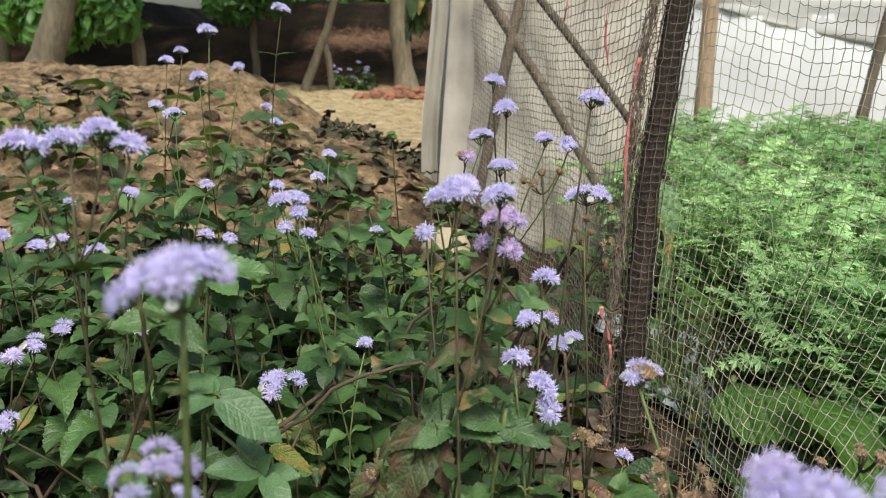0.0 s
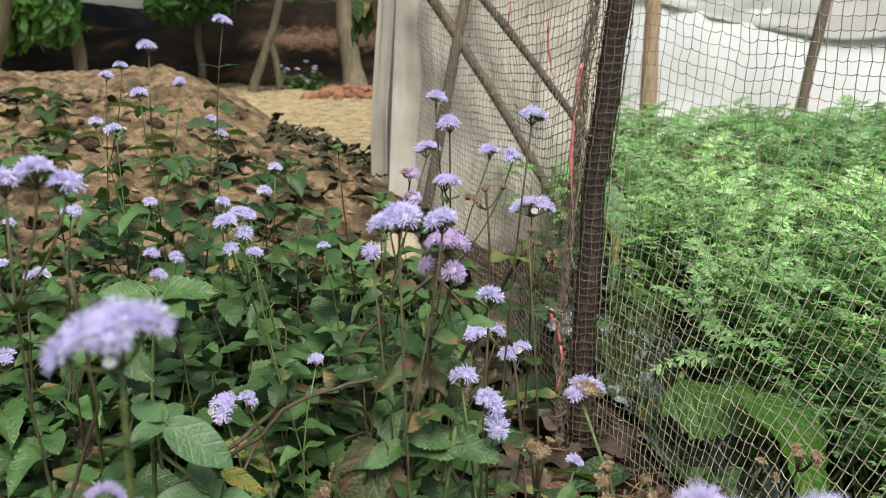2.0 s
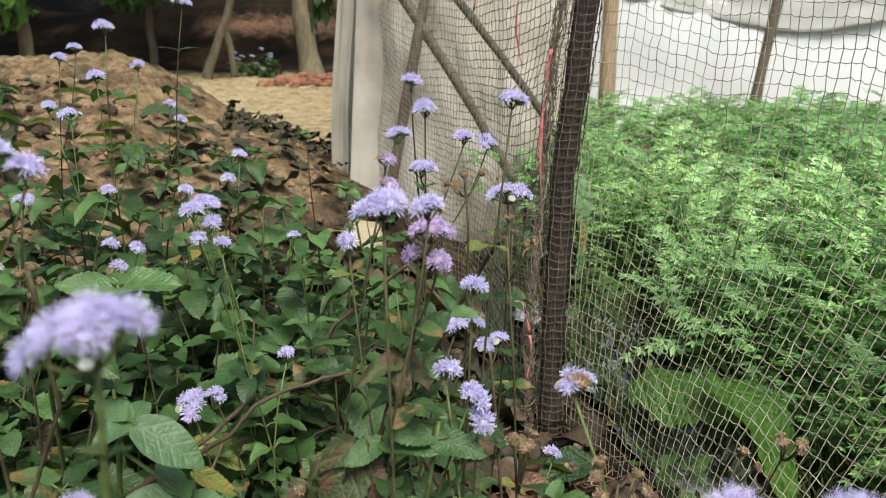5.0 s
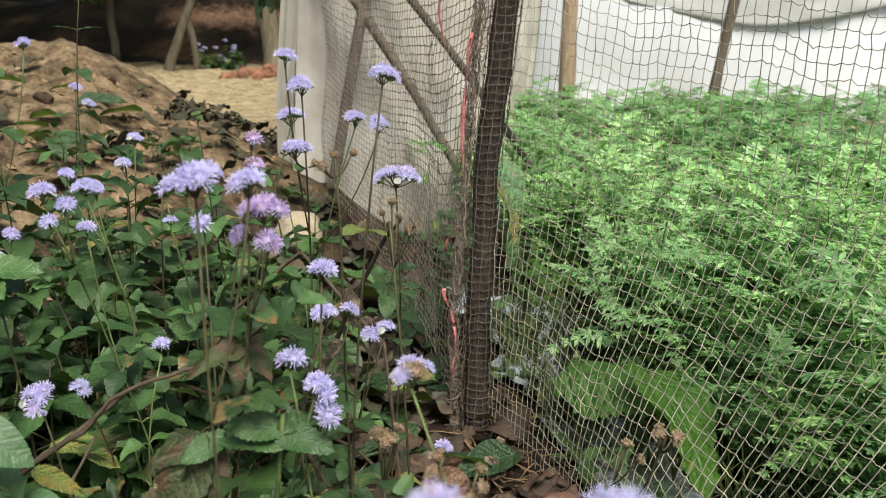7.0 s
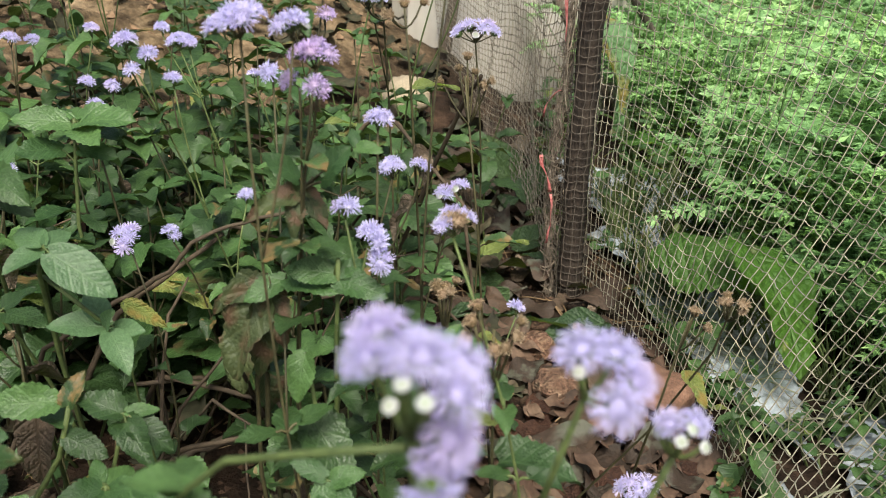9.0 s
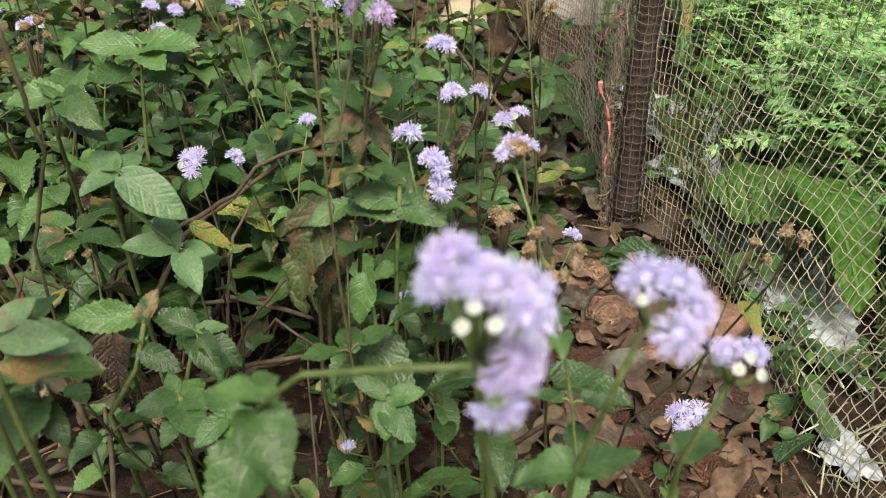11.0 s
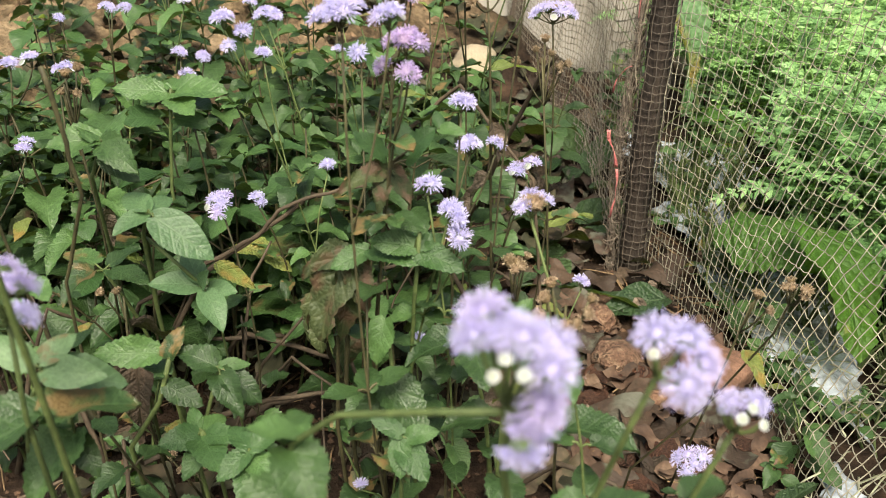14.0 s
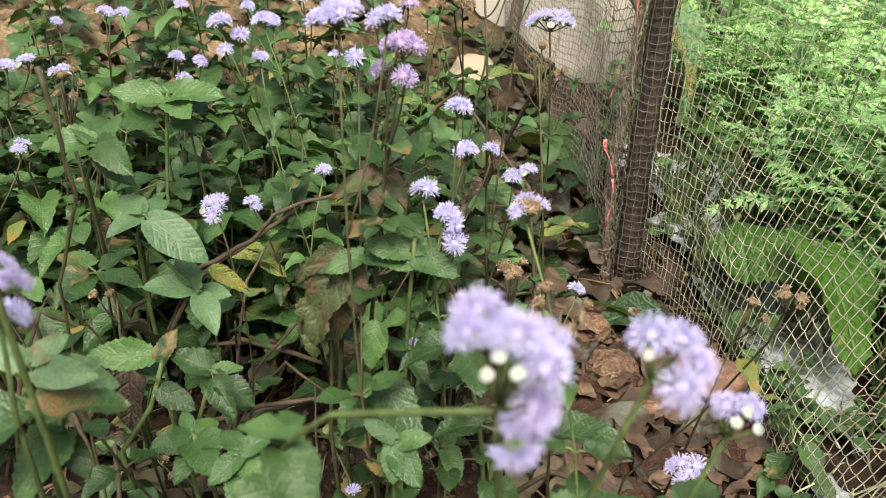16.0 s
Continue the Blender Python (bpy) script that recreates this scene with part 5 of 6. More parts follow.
def clod_mesh(name, mat, seed):
    """A crumbled, angular lump."""
    bm = bmesh.new()
    bmesh.ops.create_icosphere(bm, subdivisions=2, radius=1.0)
    r = random.Random(seed)
    for v in bm.verts:
        n = v.co.normalized()
        v.co = n * (1 + 0.35 * noise.noise(n * 1.9 + Vector((seed, 0, 0))) + r.uniform(-0.12, 0.12))
        v.co.z *= 0.7
    me = bpy.data.meshes.new(name)
    bm.to_mesh(me)
    bm.free()
    me.materials.append(mat)
    return me


STONES = [stone_mesh("stone_shape", STONE, k) for k in range(4)]
LOAM_CLODS = [clod_mesh("loam_clod_shape", CLOD_LOAM, 40 + k) for k in range(4)]
RED_CLODS = [clod_mesh("red_clod_shape", CLOD_RED, 20 + k) for k in range(3)]
CLODS = [clod_mesh("clod_shape", CLOD, 10 + k) for k in range(5)]


def rest(name, me, x, y, r, label, category, group, sink=0.3, spin=None):
    a = rng.uniform(0, 360) if spin is None else spin
    m = Matrix.Translation((x, y, height(x, y) + r * (0.7 - sink))) @ pose(0, 0, 0, rng.uniform(-15, 15), rng.uniform(-15, 15), a) @ Matrix.Diagonal((r, r, r, 1))
    return solid(name, me, label, category, group, m=m)


rest("stone", STONES[0], 0.163, 0.585, 0.021, "rounded brown stone half buried by the stake", "stone", "stones", spin=20, sink=0.05)
rest("stone", stone_mesh("red_stone_shape", STONE_RED, 5, 0.5), 0.236, 0.572, 0.033, "rounded reddish brown stone by the net", "stone", "stones", spin=70, sink=0.05)
rest("stone", STONES[2], 0.193, 0.54, 0.018, "rounded brown stone half buried by the stake", "stone", "stones")
rest("stone", STONES[3], 0.15, 0.66, 0.018, "rounded brown stone half buried by the stake", "stone", "stones")
rest("stone", STONES[2], 0.135, 0.45, 0.012, "small brown stone on the soil", "stone", "stones")
rest("pale_stone", stone_mesh("pale_stone_shape", STONE_PALE, 21, 0.75), 0.004, 1.2, 0.038, "smooth cream stone lying by the fabric sheet", "stone", "stones", sink=-0.8)
for _ in range(60):
    x, y = rng.uniform(0.08, 0.27), rng.uniform(0.3, 0.82)
    rest("soil_clod", CLODS[rng.randrange(5)], x, y, rng.uniform(0.003, 0.011), "crumbly brown soil clod", "soil clod", "soil clods")
for _ in range(110):
    x, y = rng.uniform(0.1, 0.27), rng.uniform(0.31, 0.62)
    rest("soil_clod", RED_CLODS[rng.randrange(3)], x, y, rng.uniform(0.003, 0.015), "crumbly reddish soil clod", "soil clod", "reddish soil clods")
# fine crumbs and bits of stalk on the soil under the weeds
r = random.Random(31)
verts, faces = [], []
for _ in range(2600):
    x, y = r.uniform(-0.35, 0.32), r.uniform(0.2, 0.9)
    s, z = r.uniform(0.0012, 0.0042), height(x, y)
    n = len(verts)
    verts += [Vector((x, y, z)) + Vector(q) * s for q in ((r.uniform(0.5, 1.2), 0, 0.1), (0, r.uniform(0.5, 1.2), 0.2), (-r.uniform(0.5, 1.2), 0, 0.1), (0, -r.uniform(0.5, 1.2), 0.2), (r.uniform(-0.3, 0.3), r.uniform(-0.3, 0.3), r.uniform(0.6, 1.2)))]
    faces += [(n, n + 1, n + 4), (n + 1, n + 2, n + 4), (n + 2, n + 3, n + 4), (n + 3, n, n + 4)]
solid("soil_crumbs", mesh_of("soil_crumbs", verts, faces, CRUMB, soft=False), "dark brown crumbs of soil under the weeds", "soil", kind="stuff")
verts, faces = [], []
for _ in range(2600):
    y = r.uniform(0.75, 2.7)
    x = -0.1 - 0.25 * (y - 1.0) + 0.2 * smooth(1.0, 1.6, y) - r.random() ** 1.4 * (0.5 + 0.6 * y)
    s, z = 0.002 + 0.009 * r.random() ** 4, height(x, y)
    n = len(verts)
    verts += [Vector((x, y, z)) + Vector(q) * s for q in ((r.uniform(0.6, 1.4), 0, -0.1), (0, r.uniform(0.6, 1.4), 0.1), (-r.uniform(0.6, 1.4), 0, -0.1), (0, -r.uniform(0.6, 1.4), 0.1), (r.uniform(-0.4, 0.4), r.uniform(-0.4, 0.4), r.uniform(0.6, 1.2)))]
    faces += [(n, n + 1, n + 4), (n + 1, n + 2, n + 4), (n + 2, n + 3, n + 4), (n + 3, n, n + 4)]
solid("loam_crumbs", mesh_of("loam_crumbs", verts, faces, LOAM_CRUMB, soft=False), "ochre crumbs of loam strewn over the bank", "soil", kind="stuff")
verts, faces = [], []
for _ in range(520):
    x, y, a, ln = r.uniform(-0.35, 0.28), r.uniform(0.24, 0.9), r.uniform(0, 6.28), r.uniform(0.006, 0.03)
    p = Vector((x, y, height(x, y) + 0.003))
    d = Vector((math.cos(a) * ln, math.sin(a) * ln, r.uniform(0.0, 0.008)))
    tube(verts, faces, [p - d, p + Vector((0, 0, 0.003)), p + d], r.uniform(0.0003, 0.0009), 4)
solid("stalk_litter", mesh_of("stalk_litter", verts, faces, STEM_DRY), "short dry stalks scattered on the dark soil", "litter", kind="stuff")
verts, faces = [], []
for _ in range(260):
    x, y, a, ln = r.uniform(0.27, 0.5), r.uniform(0.32, 0.66), r.uniform(0, 6.28), r.uniform(0.006, 0.028)
    p = Vector((x, y, height(x, y) + r.uniform(0.003, 0.02)))
    d = Vector((math.cos(a) * ln, math.sin(a) * ln, r.uniform(-0.004, 0.012)))
    tube(verts, faces, [p - d, p + Vector((0, 0, 0.004)), p + d], r.uniform(0.0004, 0.001), 3)
solid("straw_litter", mesh_of("straw_litter", verts, faces, STRAW), "pale grey-green straw bits lying inside the net", "litter", kind="stuff")
for _ in range(150):
    y = rng.uniform(0.8, 2.4)
    x = -0.12 - 0.25 * (y - 1.0) - rng.uniform(0.0, 0.5 + 0.5 * y)
    rest("soil_clod", LOAM_CLODS[rng.randrange(4)], x, y, rng.uniform(0.003, 0.017), "lumpy orange-brown soil clod on the bank", "soil clod", "clods on the bank")


for _ in range(50):
    x, y = rng.uniform(0.05, 0.26), rng.uniform(0.3, 0.85)
    if (x - 0.163) ** 2 + (y - 0.56) ** 2 < 0.0008 or (x - 0.232) ** 2 + (y - 0.55) ** 2 < 0.0012:
        continue
    fallen_leaf(x, y, rng.uniform(0.016, 0.042), LEAVES_DRY if rng.random() < 0.8 else LEAVES_DARK, rng.uniform(0, 360), rng.uniform(0, 20), rng.uniform(0.004, 0.016))
for _ in range(120):
    x, y = rng.uniform(-0.5, 0.08), rng.uniform(0.27, 1.0)
    fallen_leaf(x, y, rng.uniform(0.02, 0.042), LEAVES_DRY, rng.uniform(0, 360), rng.uniform(0, 20), rng.uniform(0.004, 0.02))
for x, y, size, az, rise, shapes in ((0.157, 1.06, 0.09, 120, 50, LEAVES_DARK), (0.127, 1.09, 0.1, 200, 25, LEAVES_DRY), (0.165, 0.98, 0.08, 60, 40, LEAVES_DARK), (0.12, 0.93, 0.08, 160, 30, LEAVES_DRY), (0.14, 0.86, 0.07, 20, 20, LEAVES_DARK), (0.09, 0.88, 0.07, 250, 25, LEAVES_DRY), (0.14, 1.15, 0.09, 300, 30, LEAVES_DRY), (0.11, 0.8, 0.06, 100, 20, LEAVES_BLOTCH), (0.155, 0.8, 0.06, 200, 15, LEAVES_DRY), (0.185, 0.66, 0.055, 150, 10, LEAVES_DARK)):
    fallen_leaf(x, y, size, shapes, az, rise, 0.02, "large curled dead leaf on the dark soil by the stake")
for _ in range(60):
    x, y = rng.uniform(0.03, 0.19), rng.uniform(0.7, 1.3)
    fallen_leaf(x, y, rng.uniform(0.035, 0.075), (LEAVES_DEAD, LEAVES_DEAD, LEAVES_DARK)[rng.randrange(3)], rng.uniform(0, 360), rng.uniform(0, 25), rng.uniform(0.006, 0.025), "dark brown dead leaf in the heap by the stake")
for _ in range(26):
    y = rng.uniform(0.9, 1.9)
    fallen_leaf(-0.2 - 0.1 * (y - 1.0) - rng.uniform(0.0, 0.6), y, rng.uniform(0.05, 0.085), LEAVES_DARK, rng.uniform(0, 360), rng.uniform(0, 20), 0.022, "broad dull green fallen leaf on the loam bank")
fallen_leaf(0.103, 0.73, 0.055, LEAVES_YELLOW, 38, 12, 0.07, "yellowing leaf propped against the stake")


def dead_leaf(base, tip, label="large brown dead leaf on the soil by the net", shapes=None, lift=0.008, face=(0.0, -0.25, 1.0)):
    """A big fallen leaf lying from base to tip."""
    a, b = [Vector((x, y, height(x, y) + lift + extra)) for (x, y), extra in ((base, 0.0), (tip, 0.008))]
    y = (b - a).normalized()
    z = Vector(face)
    z = (z - y * z.dot(y)).normalized()
    x = y.cross(z)
    size = (b - a).length
    m = Matrix(((x.x, y.x, z.x, a.x), (x.y, y.y, z.y, a.y), (x.z, y.z, z.z, a.z), (0, 0, 0, 1))) @ Matrix.Diagonal((size, size, size, 1))
    shapes = shapes or LEAVES_DEAD
    return solid("fallen_leaf", shapes[rng.randrange(len(shapes))], label, "leaf", "fallen leaves", m=m)


for base, tip in (((0.175, 0.512), (0.108, 0.465)), ((0.222, 0.469), (0.25, 0.492)), ((0.206, 0.634), (0.247, 0.63)), ((0.1, 0.757), (0.147, 0.751)), ((0.088, 0.697), (0.13, 0.699)),
                  ((0.142, 0.556), (0.175, 0.588)), ((0.12, 0.595), (0.15, 0.618)), ((0.186, 0.555), (0.156, 0.487)), ((0.196, 0.506), (0.168, 0.452)), ((0.235, 0.53), (0.2, 0.5)), ((0.16, 0.44), (0.11, 0.42)), ((0.14, 0.68), (0.1, 0.65)), ((0.17, 0.72), (0.13, 0.725))):
    dead_leaf(base, tip, lift=rng.uniform(0.008, 0.02), face=(rng.uniform(-0.4, 0.4), rng.uniform(-0.5, 0.0), 1.0))
dead_leaf((0.213, 0.68), (0.148, 0.648), "broad dark green leaf lying on stones", LEAVES_DARK, 0.016)
# ---- the stake and its nets ----
verts, faces = [], []
line = [Vector((0.187, 0.76, 0.02)), Vector((0.191, 0.77, 0.12)), Vector((0.194, 0.782, 0.24)), Vector((0.2, 0.795, 0.36)), Vector((0.2155, 0.806, 0.5)), Vector((0.229, 0.81, 0.66)), Vector((0.24, 0.815, 0.9))]


def stake_at(z):
    """The middle of the stake at height z."""
    for a, b in zip(line, line[1:]):
        if z <= b.z:
            return a.lerp(b, (z - a.z) / (b.z - a.z))
    return line[-1].copy()


fine = []
for i in range(len(line) - 1):
    for k in range(5):
        fine.append(line[i].lerp(line[i + 1], k / 5))
fine.append(line[-1])
tube(verts, faces, fine, [0.0124 - 0.0012 * i / len(fine) for i in range(len(fine))], 14)
for i, v in enumerate(verts):
    v += Vector((noise.noise(v * 22), noise.noise(v * 22 + Vector((5, 0, 0))), 0)) * 0.003
stake = thing("net_stake", (0, 0, 0), "dark weathered wooden stake leaning and wrapped in dark netting", "stake")
piece("pole", mesh_of("stake", verts, faces, STAKE), stake)


def net(name, label, at, cols, rows, mat, thick, seed, root=None):
    """A knotted net: cords along both ways, each sagging a little. at(i, j) gives the place of a knot."""
    r = random.Random(seed)
    grid = [[at(i, j) + Vector((r.gauss(0, 1), r.gauss(0, 1), r.gauss(0, 1))) * 0.0006 for i in range(cols + 1)] for j in range(rows + 1)]
    root = root or thing(name, (0, 0, 0), label, "net")
    for part_name, lines in (("cross", grid), ("upright", [[grid[j][i] for j in range(rows + 1)] for i in range(cols + 1)])):
        for pts in lines:
            verts, faces = [], []
            full = []
            for a, b in zip(pts, pts[1:]):
                full.append(a)
                if part_name == "cross":
                    full.append(a.lerp(b, 0.5) + Vector((0, 0, -0.0012 + r.gauss(0, 0.0004))))
            full.append(pts[-1])
            tube(verts, faces, full, thick, 4, cap=False)
            piece("cord", mesh_of("cord", verts, faces, mat), root)
    return root


CELL_X, CELL_Z = 0.0088, 0.0112


def net_front(i, j):
    """Along the bed's near side: round the front of the stake, then towards the camera's side; the foot runs closer in."""
    s = i * CELL_X
    u = j * CELL_Z
    on = stake_at(0.085 + u)
    p = Vector((0.213 + 0.022 * u / 0.4 + s * 0.463, 0.79 - s * 0.886, 0))
    p += (Vector((on.x + 0.013, on.y - 0.01, 0)) - Vector((0.213 + 0.022 * u / 0.4, 0.79, 0))) * (1 - smooth(0.0, 0.16, s))
    q = 0.82 * s
    foot = Vector((0.203 + 0.17 * q + 0.03 * (1 - math.exp(-q / 0.12)), 0.765 - 0.96 * q, 0))
    p = p.lerp(foot, smooth(0.34, 0.0, u))
    wave = 0.010 * noise.noise(Vector((s * 6, u * 4, 1.0))) + 0.004 * noise.noise(Vector((s * 15, u * 11, 7.0)))
    p += Vector((0.886, 0.463, 0)) * wave * smooth(0.0, 0.06, s)
    sag = -0.022 * smooth(0.1, 0.5, s) + 0.02 * noise.noise(Vector((s * 7, u * 3, 5.0))) + 0.005 * noise.noise(Vector((s * 18, u * 12, 15.0)))
    p.z = height(p.x, p.y) - 0.004 + u + sag * smooth(0.0, 0.12, u)
    return p


net("garden_net", "beige knotted garden net stretched from the stake", net_front, 90, 60, NET, 0.00038, 3)


def net_wrap(i, j):
    """A second layer wound round the stake."""
    a = math.pi * (1.12 - 1.3 * i / 7)
    u = j * 0.0078
    on = stake_at(0.085 + u)
    return on + Vector((math.cos(a) * 0.0147, -abs(math.sin(a)) * 0.0147, 0.003 * noise.noise(Vector((i * 0.8, u * 14, 3.0)))))


net("garden_net", "", net_wrap, 7, 72, NET_WRAP, 0.0005, 6, stake)


def net_back(i, j):
    """From the stake back to the fabric sheet's corner post."""
    s, u = i * 0.0118, j * 0.0104
    on = stake_at(0.075 + u)
    p = Vector((0.186 - 0.19 * s, 0.79 + 0.982 * s, 0))
    p.x += (on.x - 0.014 - 0.186) * (1 - smooth(0.0, 0.2, s))
    p.y += (on.y - 0.79) * (1 - smooth(0.0, 0.2, s))
    wave = 0.014 * noise.noise(Vector((s * 5, u * 5, 21.0))) + 0.006 * noise.noise(Vector((s * 17, u * 15, 3.0)))
    p.x += wave + 0.02 * math.sin(min(1.0, s / 0.8) * math.pi)
    p.z = 0.075 + u + 0.02 * noise.noise(Vector((s * 5, u * 4, 9.0))) - 0.03 * math.sin(min(1.0, s / 0.8) * math.pi) * smooth(0, 0.3, u)
    return p


net("garden_net", "grimy grey garden net hanging behind the stake", net_back, 70, 62, NET_DARK, 0.0005, 4)


# bunched netting beside the stake
def bunch():
    verts, faces = [], []
    r = random.Random(5)
    root = thing("bunched_net", (0, 0, 0), "bunch of grimy brown netting gathered along the stake", "net")
    for k in range(30):
        verts, faces, pts = [], [], []
        ox, oy, ph = r.uniform(-0.006, 0.006), r.uniform(-0.008, 0.008), r.uniform(0, 6.28)
        for i in range(56):
            z = 0.085 + i * 0.0122
            on = stake_at(z)
            swell = 0.75 + 0.5 * noise.noise(Vector((z * 16, 3.0, 0.0)))
            pts.append(Vector((on.x - 0.0205 + 0.003 * math.sin(z * 23) + ox * swell + 0.0025 * math.sin(z * 90 + ph) + r.uniform(-0.003, 0.003), on.y + 0.008 + oy + r.uniform(-0.004, 0.004), z)))
        tube(verts, faces, pts, 0.00042, 4, cap=False)
        piece("strand", mesh_of("strand", verts, faces, NET_BUNCH), root)
    for k in range(110):
        verts, faces = [], []
        z = r.uniform(0.09, 0.75)
        on = stake_at(z)
        a = Vector((on.x - 0.0205 - r.uniform(0.004, 0.011), on.y + 0.004 + r.uniform(-0.008, 0.008), z))
        b = a + Vector((r.uniform(0.01, 0.02), r.uniform(-0.006, 0.006), r.uniform(-0.008, 0.008)))
        tube(verts, faces, bend(a, b, (0, -r.uniform(0.0, 0.005), -r.uniform(0.0, 0.006)), 6, 0.0008), 0.00045, 4, cap=False)
        piece("strand", mesh_of("strand", verts, faces, NET_BUNCH), root)


bunch()


def ribbon(points, wide, label):
    verts, faces = [], []
    for i, p in enumerate(points):
        p = Vector(p)
        a = 0.6 * i
        side = Vector((math.cos(a), math.sin(a) * 0.6, 0.15 * math.sin(i * 2.0))) * wide / 2
        back = Vector((0, 0.0004, 0))
        verts += [p - side, p + side, p + side + back, p - side + back]
    for i in range(len(points) - 1):
        for k in range(4):
            a, b = 4 * i + k, 4 * i + (k + 1) % 4
            faces.append((a, b, b + 4, a + 4))
    faces += [(3, 2, 1, 0), tuple(4 * (len(points) - 1) + k for k in range(4))]
    solid("red_ribbon", mesh_of("red_ribbon", verts, faces, RIBBON), label, "ribbon", "red ribbons")


ribbon(bend((0.181, 0.788, 0.482), (0.176, 0.79, 0.345), (-0.003, 0, 0), 9, 0.001), 0.0038, "frayed red plastic ribbon caught in the net")
ribbon(bend((0.166, 0.85, 0.56), (0.168, 0.85, 0.46), (-0.008, 0, 0), 9, 0.0006), 0.0024, "thin red plastic strip hanging on the net")
ribbon(bend((0.138, 1.0, 0.6), (0.138, 1.0, 0.517), (0.003, 0, 0), 6, 0.001), 0.002, "thin red plastic strip hanging on the net")
ribbon(bend((0.157, 0.772, 0.243), (0.167, 0.772, 0.205), (0, 0, 0), 6, 0.0015), 0.004, "crumpled red plastic ribbon tied low on the net")
ribbon(bend((0.168, 0.772, 0.203), (0.166, 0.774, 0.15), (0.002, 0, 0), 6, 0.001), 0.0026, "crumpled red plastic ribbon tied low on the net")
ribbon(bend((0.172, 0.772, 0.305), (0.157, 0.772, 0.28), (0.0, 0, 0.004), 5, 0.002), 0.003, "frayed red plastic ribbon caught in the net")


# ---- the fabric sheets and poles of the bed's far side ----
def sheet(name, label, at, nu, nv, mat, thick=0.002):
    verts = [at(i / nu, j / nv) for j in range(nv + 1) for i in range(nu + 1)]
    w = nu + 1
    faces = [(j * w + i, j * w + i + 1, (j + 1) * w + i + 1, (j + 1) * w + i) for j in range(nv) for i in range(nu)]
    ob = solid(name, mesh_of(name, verts, faces, mat), label, "sheet")
    sol = ob.modifiers.new("thickness", "SOLIDIFY")
    sol.thickness = thick
    return ob


def fold(v, a, b):
    return noise.noise(Vector((v * a, b, 0.0)))


def beige_at(u, v):
    x, y = -0.045 + 0.06 * v + 0.85 * u, 1.72 + 1.35 * u
    f = 0.035 * fold(u, 26, v * 1.2) + 0.018 * fold(u, 70, 3 + v * 2)
    return Vector((x + f * 0.6, y - f, 0.08 + v * 1.1))


sheet("fabric_sheet", "soiled beige fabric sheet hanging in folds", beige_at, 120, 24, BEIGE_SHEET)


def skirt_at(u, v):
    x, y = 0.4 - 0.42 * u + 0.055 * v * u, 1.56 - 0.04 * u
    f = 0.022 * fold(u, 14, v * 1.5) + 0.009 * fold(u, 44, 3 + v * 2) + 0.004 * fold(v, 26, u * 9)
    return Vector((x, y + f, 0.06 + v * 1.0))


panel = sheet("fabric_sheet", "greyish beige fabric panel behind the grimy net and poles", skirt_at, 50, 14, BEIGE_SHEET)


def edge_at(u, v):
    return Vector((-0.056 + 0.062 * v + 0.03 * u + 0.006 * fold(v, 6, 1), 1.69 + 0.02 * math.sin(u * 3.1) + 0.012 * fold(u, 9, v * 3), 0.07 + v * 1.12))


w = 13
hem = piece("hem", mesh_of("hem", [edge_at(i / 12, j / 30) for j in range(31) for i in range(13)], [(j * w + i, j * w + i + 1, (j + 1) * w + i + 1, (j + 1) * w + i) for j in range(30) for i in range(12)], EDGE_SHEET), panel, label="whitish folded hem of the hanging fabric")
hem.modifiers.new("thickness", "SOLIDIFY").thickness = 0.002


def white_at(u, v):
    x = 0.35 + 5.2 * u
    f = 0.022 * fold(u, 30, v * 2.0) + 0.014 * fold(u, 90, v * 4 + 2)
    return Vector((x, 3.35 - f + 0.02 * fold(v, 5, u * 6), 0.02 + v * 1.5))


sheet("white_sheet", "white plastic sheet closing the bed's far side", white_at, 130, 30, WHITE_SHEET)


def grey_at(u, v):
    x = 0.9 + 2.6 * u
    low = 0.47 + 0.32 * abs(u - 0.36) ** 1.5 / 0.36
    top = 0.66
    f = 0.02 * fold(u, 24, v * 3)
    return Vector((x, 3.335 - 0.4 * f, low + (max(top, low + 0.03) - low) * v))


sheet("grey_sheet", "grey sagging shade cloth over the white sheet", grey_at, 90, 10, GREY_SHEET)


def pole(name, a, b, r, mat, label, knots=0.1):
    verts, faces = [], []
    pts = bend(a, b, (rng.uniform(-0.01, 0.01), 0, rng.uniform(-0.01, 0.01)), 14, r * 0.12)
    tube(verts, faces, pts, [r * (1.05 - 0.2 * i / 13) * (1 + rng.uniform(-knots, knots)) for i in range(14)], 10)
    solid(name, mesh_of(name, verts, faces, mat), label, "pole", "net poles")


pole("wooden_pole", (0.037, 1.46, 0.09), (0.21, 1.46, 1.0), 0.01, POLE, "thin grey-brown wooden pole behind the net")
pole("wooden_pole", (0.027, 1.46, 0.628), (0.351, 1.46, 0.11), 0.009, POLE, "slanting weathered wooden brace pole")
pole("wooden_pole", (0.136, 1.48, 0.591), (0.502, 1.48, 0.11), 0.007, POLE, "slanting weathered wooden brace pole")
pole("wooden_post", (0.965, 3.1, 0.05), (0.925, 3.1, 1.2), 0.032, POLE_TAN, "tan squared wooden post in front of the white sheet")
pole("wooden_pole", (1.43, 2.9, 0.06), (1.58, 2.9, 1.2), 0.019, POLE, "leaning grey wooden pole in the bed")


